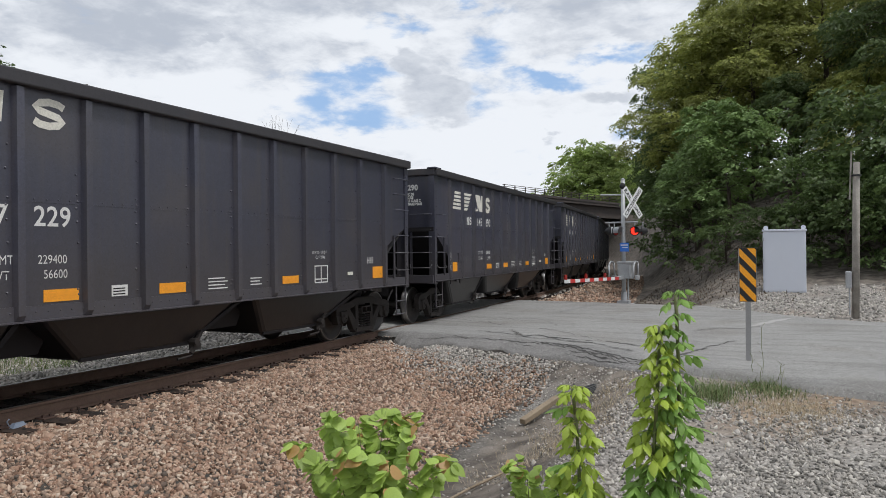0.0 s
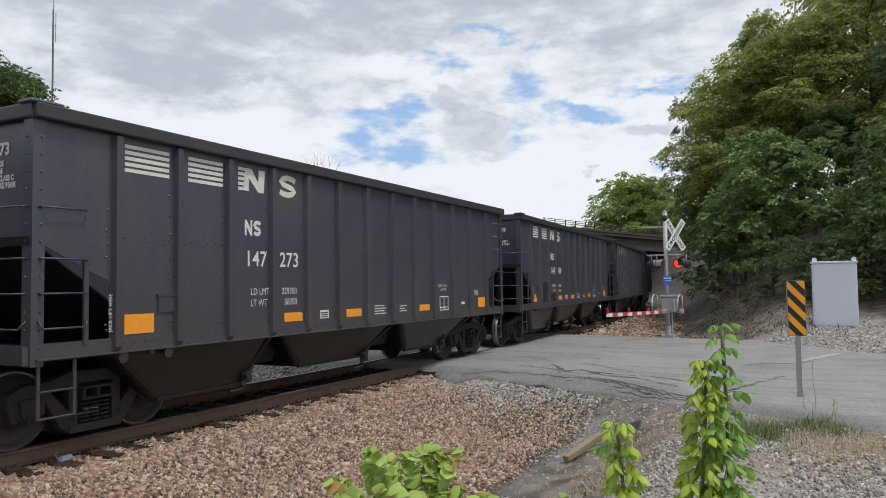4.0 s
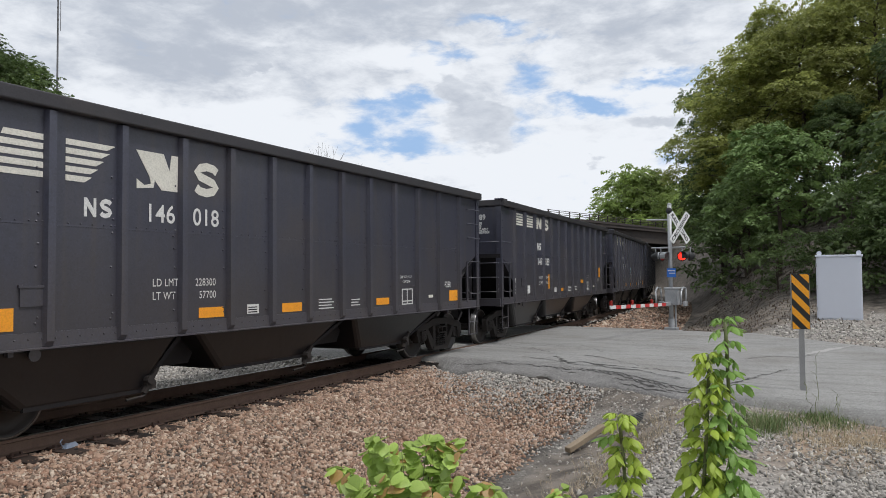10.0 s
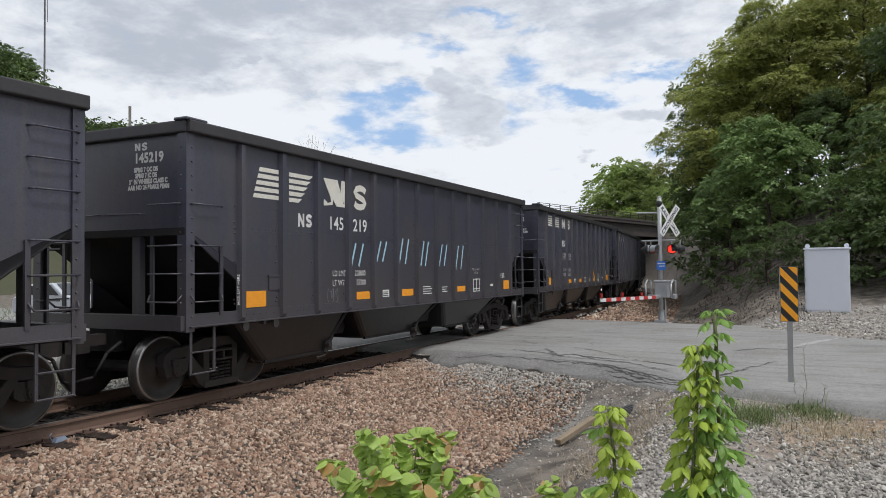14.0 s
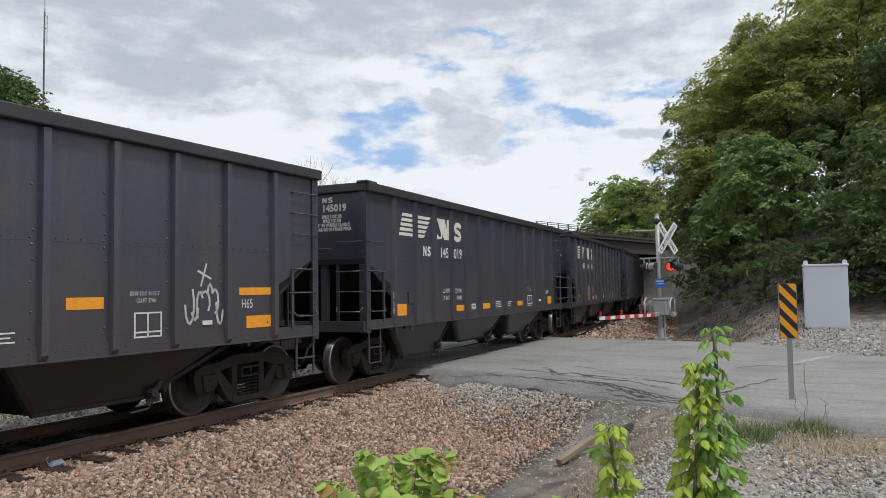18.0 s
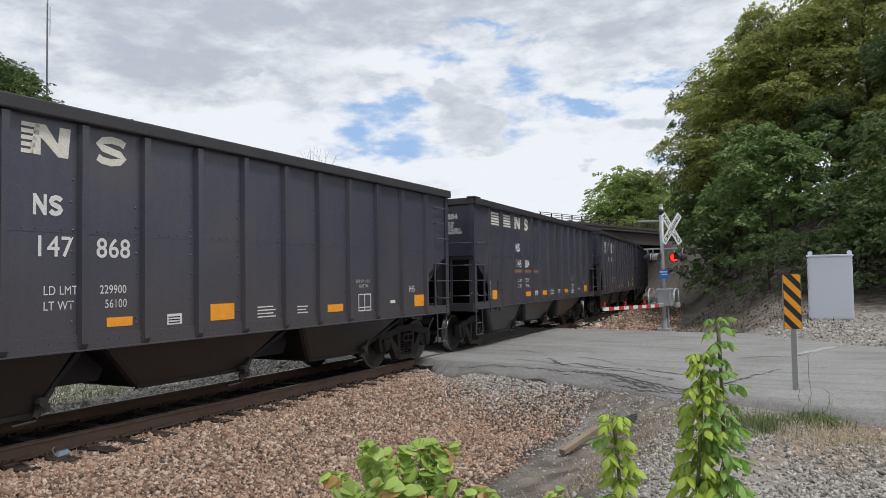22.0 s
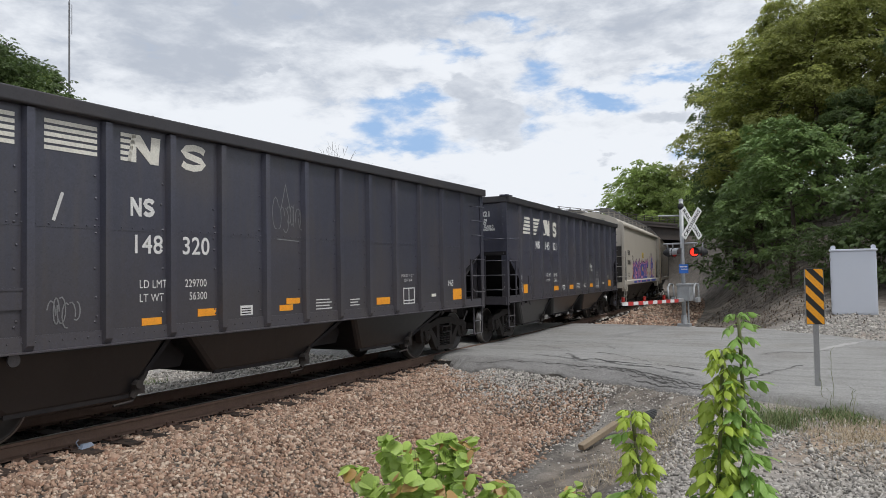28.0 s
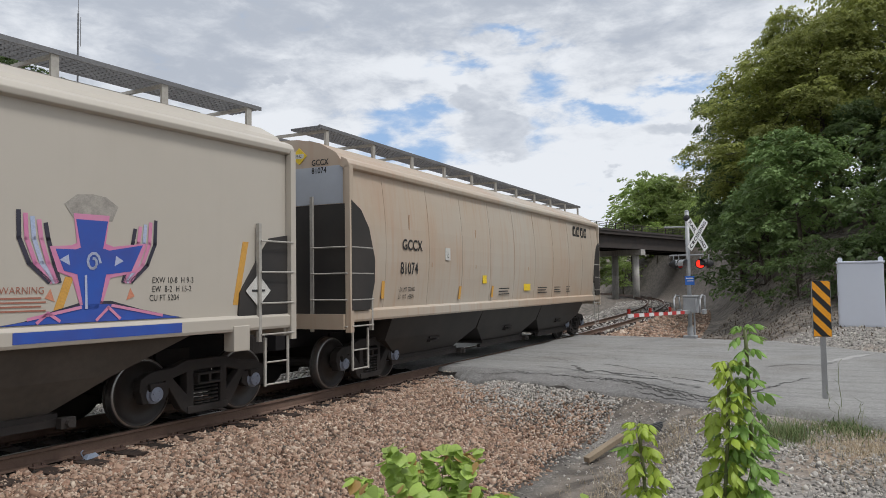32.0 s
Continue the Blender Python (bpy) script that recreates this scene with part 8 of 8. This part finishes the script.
TOOTHED = [(0, 0.01), (0.08, 0.10), (0.20, 0.19), (0.32, 0.23), (0.36, 0.25), (0.50, 0.23), (0.54, 0.245), (0.70, 0.16), (0.73, 0.175), (0.90, 0.05), (1.0, 0.0)]
HEART = [(-0.08, 0.18), (0.0, 0.34), (0.12, 0.45), (0.30, 0.50), (0.5, 0.45), (0.7, 0.30), (0.88, 0.12), (1.0, 0.0)]
L_ROUND, L_RED = leaf_mesh("leaf", HEART, 0.18, 0.14, ROUNDLEAF), leaf_mesh("leaf", HEART, 0.18, 0.12, REDLEAF)


def compound_leaf(seed, pairs, mat):
    """A stalk with opposite toothed leaflets and one at the tip, all hanging a little; one leaf."""
    r = random.Random(seed)
    b = Build()
    shape = leaf_mesh("leaflet", TOOTHED, 0.38, 0.42, mat)
    vs, fs = [v.co.copy() for v in shape.vertices], [tuple(p.vertices) for p in shape.polygons]
    bpy.data.meshes.remove(shape)
    curve = lambda u: Vector((0.04 * math.sin(3 * u + seed), 0.80 * u, 0.20 * u - 0.40 * u * u))
    for i in range(6):
        b.rod(curve(i / 6), curve((i + 1) / 6), 0.022, 4, 0.018, caps=False)
    spots = [(1.0, 0, 0.95)] + [(0.94 - 0.40 * j, sg, (0.80 if j else 0.92) * r.uniform(0.85, 1.1)) for j in range(pairs) for sg in (-1, 1)]
    for u, sg, size in spots:
        way = Vector((sg * r.uniform(0.75, 1.1), 0.25 if sg else 1.0, -r.uniform(0.3, 1.1))).normalized()
        side = way.cross(Vector((r.uniform(-0.3, 0.3), r.uniform(-0.3, 0.3), 1))).normalized()
        m = Matrix((side, way, side.cross(way))).transposed().to_4x4()
        mm = Matrix.Translation(curve(u)) @ m @ Matrix.Scale(size * 0.80, 4)
        b.add([mm @ v for v in vs], fs)
    me = bpy.data.meshes.new("leaf")
    me.from_pydata([tuple(v) for v in b.v], [], b.f)
    me.polygons.foreach_set("use_smooth", [True] * len(me.polygons))
    me.materials.append(mat)
    return me


C_FRESH = [compound_leaf(40 + i, 2, FRESH) for i in range(6)]
C_LIME = [compound_leaf(50 + i, 2, LIME) for i in range(6)]


def put_leaf(parent, me, at, way, up, size):
    way = way.normalized()
    side = way.cross(up).normalized()
    n = side.cross(way)
    ob = new(me.name.split(".")[0], me)
    ob.parent = parent
    m = Matrix((side, way, n)).transposed().to_4x4()
    ob.matrix_basis = Matrix.Translation(at) @ m @ Matrix.Scale(size, 4)


def ash_sapling(x, y, top, seed, tiers, lead=(0, 0), leaf=0.10, young=0.35, sparse_top=0.0):
    """An upright sapling with opposite compound leaves in dense tiers."""
    r = random.Random(seed)
    gz = on_ground(x, y)
    t = tagged(new("sapling"), "bright green leafy sapling growing beside the ditch", "sapling", group="saplings in the foreground")
    t.matrix_basis = pose(x, y, gz)
    h = top - gz
    pts = [Vector((lead[0] * u * u + 0.015 * math.sin(5 * u + seed), lead[1] * u * u + 0.015 * math.cos(4 * u), h * u)) for u in [i / 10 for i in range(11)]]
    part("stem", Build().pipe([tuple(p) for p in pts], 0.008), STEM, t, smooth=True)
    for k in range(tiers):
        u = 0.25 + 0.75 * (k + 0.5) / tiers
        i = min(9, int(u * 10))
        base = pts[i].lerp(pts[i + 1], u * 10 - i)
        thin = u > 1 - sparse_top
        for q in range(3 if thin else 6):
            a = k * 0.9 + q * (2.1 if thin else 1.05) + r.uniform(-0.6, 0.6)
            d = Vector((math.cos(a), math.sin(a), r.uniform(-0.1, 0.6)))
            me = r.choice(C_LIME if u > 1 - young and r.random() < 0.85 else C_FRESH)
            s = leaf * (1.12 - 0.85 * max(0, u - 0.5)) * r.uniform(0.75, 1.2)
            put_leaf(t, me, base, d, Vector((0, 0, 1)), s)
    for k in range(5):
        a = k * 1.26
        put_leaf(t, r.choice(C_FRESH if sparse_top else C_LIME), pts[10], Vector((math.cos(a), math.sin(a), r.uniform(0.1, 0.9))), Vector((0, 0, 1)), leaf * r.uniform(0.5, 0.75))


def redbud(x, y, top, seed, spread, limbs, leaf=0.062):
    """A low shrub of slender shoots with round heart-shaped leaves, some reddish at the tips."""
    r = random.Random(seed)
    gz = on_ground(x, y)
    t = tagged(new("shrub"), "low shrub with round green leaves and reddish tips", "shrub", group="shrubs in the foreground")
    t.matrix_basis = pose(x, y, gz)
    st = Build()
    marks = []
    for k in range(limbs):
        a = 6.28 * k / limbs + r.uniform(-0.3, 0.3)
        reach = spread * r.uniform(0.35, 1.0)
        h = (top - gz) * (1.0 - 0.25 * (reach / spread) ** 2) * r.uniform(0.90, 1.0)
        p0 = Vector((0, 0, 0))
        prev = p0
        for i in range(1, 11):
            u = i / 10
            q = Vector((math.cos(a) * reach * u ** 1.4, math.sin(a) * reach * u ** 1.4, h * (1 - (1 - u) ** 1.5)))
            st.rod(prev, q, 0.007 * (1.1 - u), 5, 0.007 * (1.0 - u * 0.9), caps=False)
            if u > 0.55:
                for w in (0.0, 0.33, 0.66):
                    marks.append((prev.lerp(q, w), (q - prev).normalized(), u))
            prev = q
    part("stem", st, STEM, t)
    for p, d, u in marks:
        for sg in (-1, 1):
            side = d.cross(Vector((0, 0, 1))).normalized() * sg
            me = L_RED if u > 0.95 and r.random() < 0.22 else L_ROUND
            put_leaf(t, me, p + side * 0.02, side + d * 0.3 + Vector((r.uniform(-.6, .6), r.uniform(-.6, .6), r.uniform(-1.3, 0.1))), Vector((r.uniform(-.9, .3), r.uniform(-.6, .6), 0.8)), leaf * r.uniform(0.7, 1.2))


ash_sapling(3.34, -8.53, 1.46, 3, 22, (0.02, -0.05), leaf=0.096, young=0.42)
ash_sapling(3.40, -8.66, 1.60, 8, 19, (0.02, 0.02), leaf=0.094, young=0.0, sparse_top=0.26)
ash_sapling(3.28, -8.24, 1.18, 5, 14, (0.0, 0.03), leaf=0.10, young=0.7)
redbud(2.92, -7.36, 1.17, 4, 0.46, 24, leaf=0.068)
redbud(3.40, -7.98, 0.86, 9, 0.30, 6, leaf=0.056)

# ---- grass and weeds ----
GRASS = material("green_grass", (0.10, 0.14, 0.045), 0.8, island=((0.055, 0.09, 0.025), (0.09, 0.14, 0.04), (0.13, 0.17, 0.06), (0.20, 0.18, 0.10)), trans=0.2)
STRAW = material("dead_grass", (0.36, 0.29, 0.19), 0.9, island=((0.26, 0.20, 0.13), (0.40, 0.33, 0.22), (0.33, 0.26, 0.17), (0.47, 0.41, 0.31)), trans=0.1)
LITTER = material("leaf_litter", (0.09, 0.06, 0.04), 0.9, island=((0.05, 0.034, 0.024), (0.11, 0.075, 0.05), (0.075, 0.06, 0.035), (0.15, 0.11, 0.075)))
BLADE_V = [(-0.5, 0, 0), (0.5, 0, 0), (0.35, 0.12, 0.6), (-0.35, 0.12, 0.6), (0.0, 0.5, 1.0), (0.0, 0.5, 1.0)]
BLADE_F = [(0, 1, 2, 3), (3, 2, 4, 5)]


def grass_field(name, label, mat, x, y, height, seed, lean=0.35, width=0.008):
    rng = np.random.default_rng(seed)
    n = len(x)
    h = height * np.exp(rng.normal(0, 0.35, n))
    a = rng.uniform(0, 6.28, n)
    b = np.abs(rng.normal(0, lean, n))
    ca, sa, cb, sb = np.cos(a), np.sin(a), np.cos(b), np.sin(b)
    t = np.zeros((n, 3, 3))
    t[:, 0, 0], t[:, 1, 0] = ca, sa
    t[:, 0, 1], t[:, 1, 1], t[:, 2, 1] = -sa * cb, ca * cb, -sb
    t[:, 0, 2], t[:, 1, 2], t[:, 2, 2] = -sa * sb, ca * sb, cb
    sizes = np.stack([np.full(n, width), h, h], 1)
    me = scatter_mesh(name, BLADE_V, BLADE_F, places(np.stack([x, y, ground_z(x, y) - 0.01], 1), t, sizes), mat)
    tagged(new(name, me), label, "grass", kind="stuff")


def make_grass():
    rng = np.random.default_rng(77)

    def clumps(cx, cy, rx, ry, n):
        return cx + rng.normal(0, rx, n), cy + rng.normal(0, ry, n)

    x, y = clumps(10.95, -8.74, 0.42, 0.20, 2000)
    grass_field("roadside_weeds", "green and dry weeds round the marker post", GRASS, x, y, 0.10, 1, 0.9, 0.010)
    x, y = clumps(9.7, -8.12, 0.40, 0.16, 1500)
    grass_field("ditch_weeds", "green weeds on the ditch's edge", GRASS, x, y, 0.14, 2, 0.6)
    x, y = rng.uniform(7.0, 11.4, 3800), rng.normal(-6.7, 0.45, 3800)
    grass_field("dead_grass", "matted dead grass in the ditch", STRAW, x, y, 0.10, 3, 1.3, 0.005)
    x, y = clumps(9.3, -9.0, 0.75, 0.32, 5200)
    grass_field("straw_litter", "flattened straw and clippings on the gravel", STRAW, x, y, 0.09, 5, 1.5, 0.005)
    x, y = along(6, 9000, 4.5, 11.0, 3.6, 8.5)
    grass_field("far_side_grass", "rough grass on the far side of the track", GRASS, x, y, 0.16, 6, 0.6, 0.012)
    x, y = along(7, 14000, 4.5, 60.0, 8, 26)
    grass_field("far_meadow", "rough green grass beyond the track", GRASS, x, y, 0.30, 7, 0.5, 0.03)
    x, y = rng.uniform(27, 50, 9000), rng.uniform(-9, -2, 9000)
    grass_field("bank_litter", "dead brown leaves on the bank", LITTER, x, y, 0.10, 8, 1.3, 0.035)


make_grass()


def weed_stalks():
    r = random.Random(6)
    for x, y, h in ((11.75, -8.66, 0.80), (11.9, -8.50, 0.4), (11.3, -8.9, 0.35), (11.1, -8.6, 0.3)):
        w = tagged(new("weed"), "thin dry weed stalk by the road", "weed", group="weeds by the road")
        w.matrix_basis = pose(x, y, on_ground(x, y))
        b = Build()
        p = Vector((0, 0, -0.02))
        for i in range(6):
            q = p + Vector((r.uniform(-0.03, 0.03), r.uniform(-0.03, 0.03), h / 6))
            b.rod(p, q, 0.0032, 5)
            if i > 1:
                b.rod(q, q + Vector((r.uniform(-0.1, 0.1), r.uniform(-0.1, 0.1), 0.06)), 0.002, 4)
            p = q
        part("stalk", b, STEM, w)


weed_stalks()


# ---- the train's motion ----
def run(t):
    """Metres along the line of the first car's rear truck centre."""
    return 13.575477 - 10.319236 * t + 0.0048631719 * t * t + 0.00017067 * t ** 3


def car_pose(s_front, s_rear):
    a, b = line_at(s_front)[0], line_at(s_rear)[0]
    m = (a + b) / 2
    return pose(m.x, m.y, 0, 0, 0, math.degrees(math.atan2(b.y - a.y, b.x - a.x)))


def motions():
    gap = 14.8709
    # rear truck centre of each car, from that of the first, and the distance between its truck centres
    train = [(car, n * gap, 2 * TRUCK, TRUCK) for n, car in enumerate(CARS)]
    train.append((COVERED_A, 7.40 - run(32.0), 2 * 6.17, 6.17))
    train.append((COVERED_B, 18.04 + 6.62 - run(32.0), 2 * 6.62, 6.62))
    times = [i * 0.25 for i in range(129)]
    for car, off, span, half in train:
        walk(car, [(t, car_pose(run(t) + off - span, run(t) + off)) for t in times])
        sets = [o for o in car.children if o.name.startswith("wheelset")]
        # the wheels roll while the car is near; each row is less than a quarter turn
        near = [i / 15 for i in range(481) if -30 < run(i / 15) + off < 75]
        spin = sorted({0.0, 32.0, *near})
        if not near:
            continue
        for o in sets:
            x = o.matrix_basis.translation.x
            rows = []
            for t in spin:
                u = min(max(t, near[0]), near[-1])
                rows.append((t, Matrix.Translation((x, 0, 0.457)) @ Matrix.Rotation((run(u) - run(near[0])) / 0.457, 4, "Y")))
            walk(o, rows)


motions()
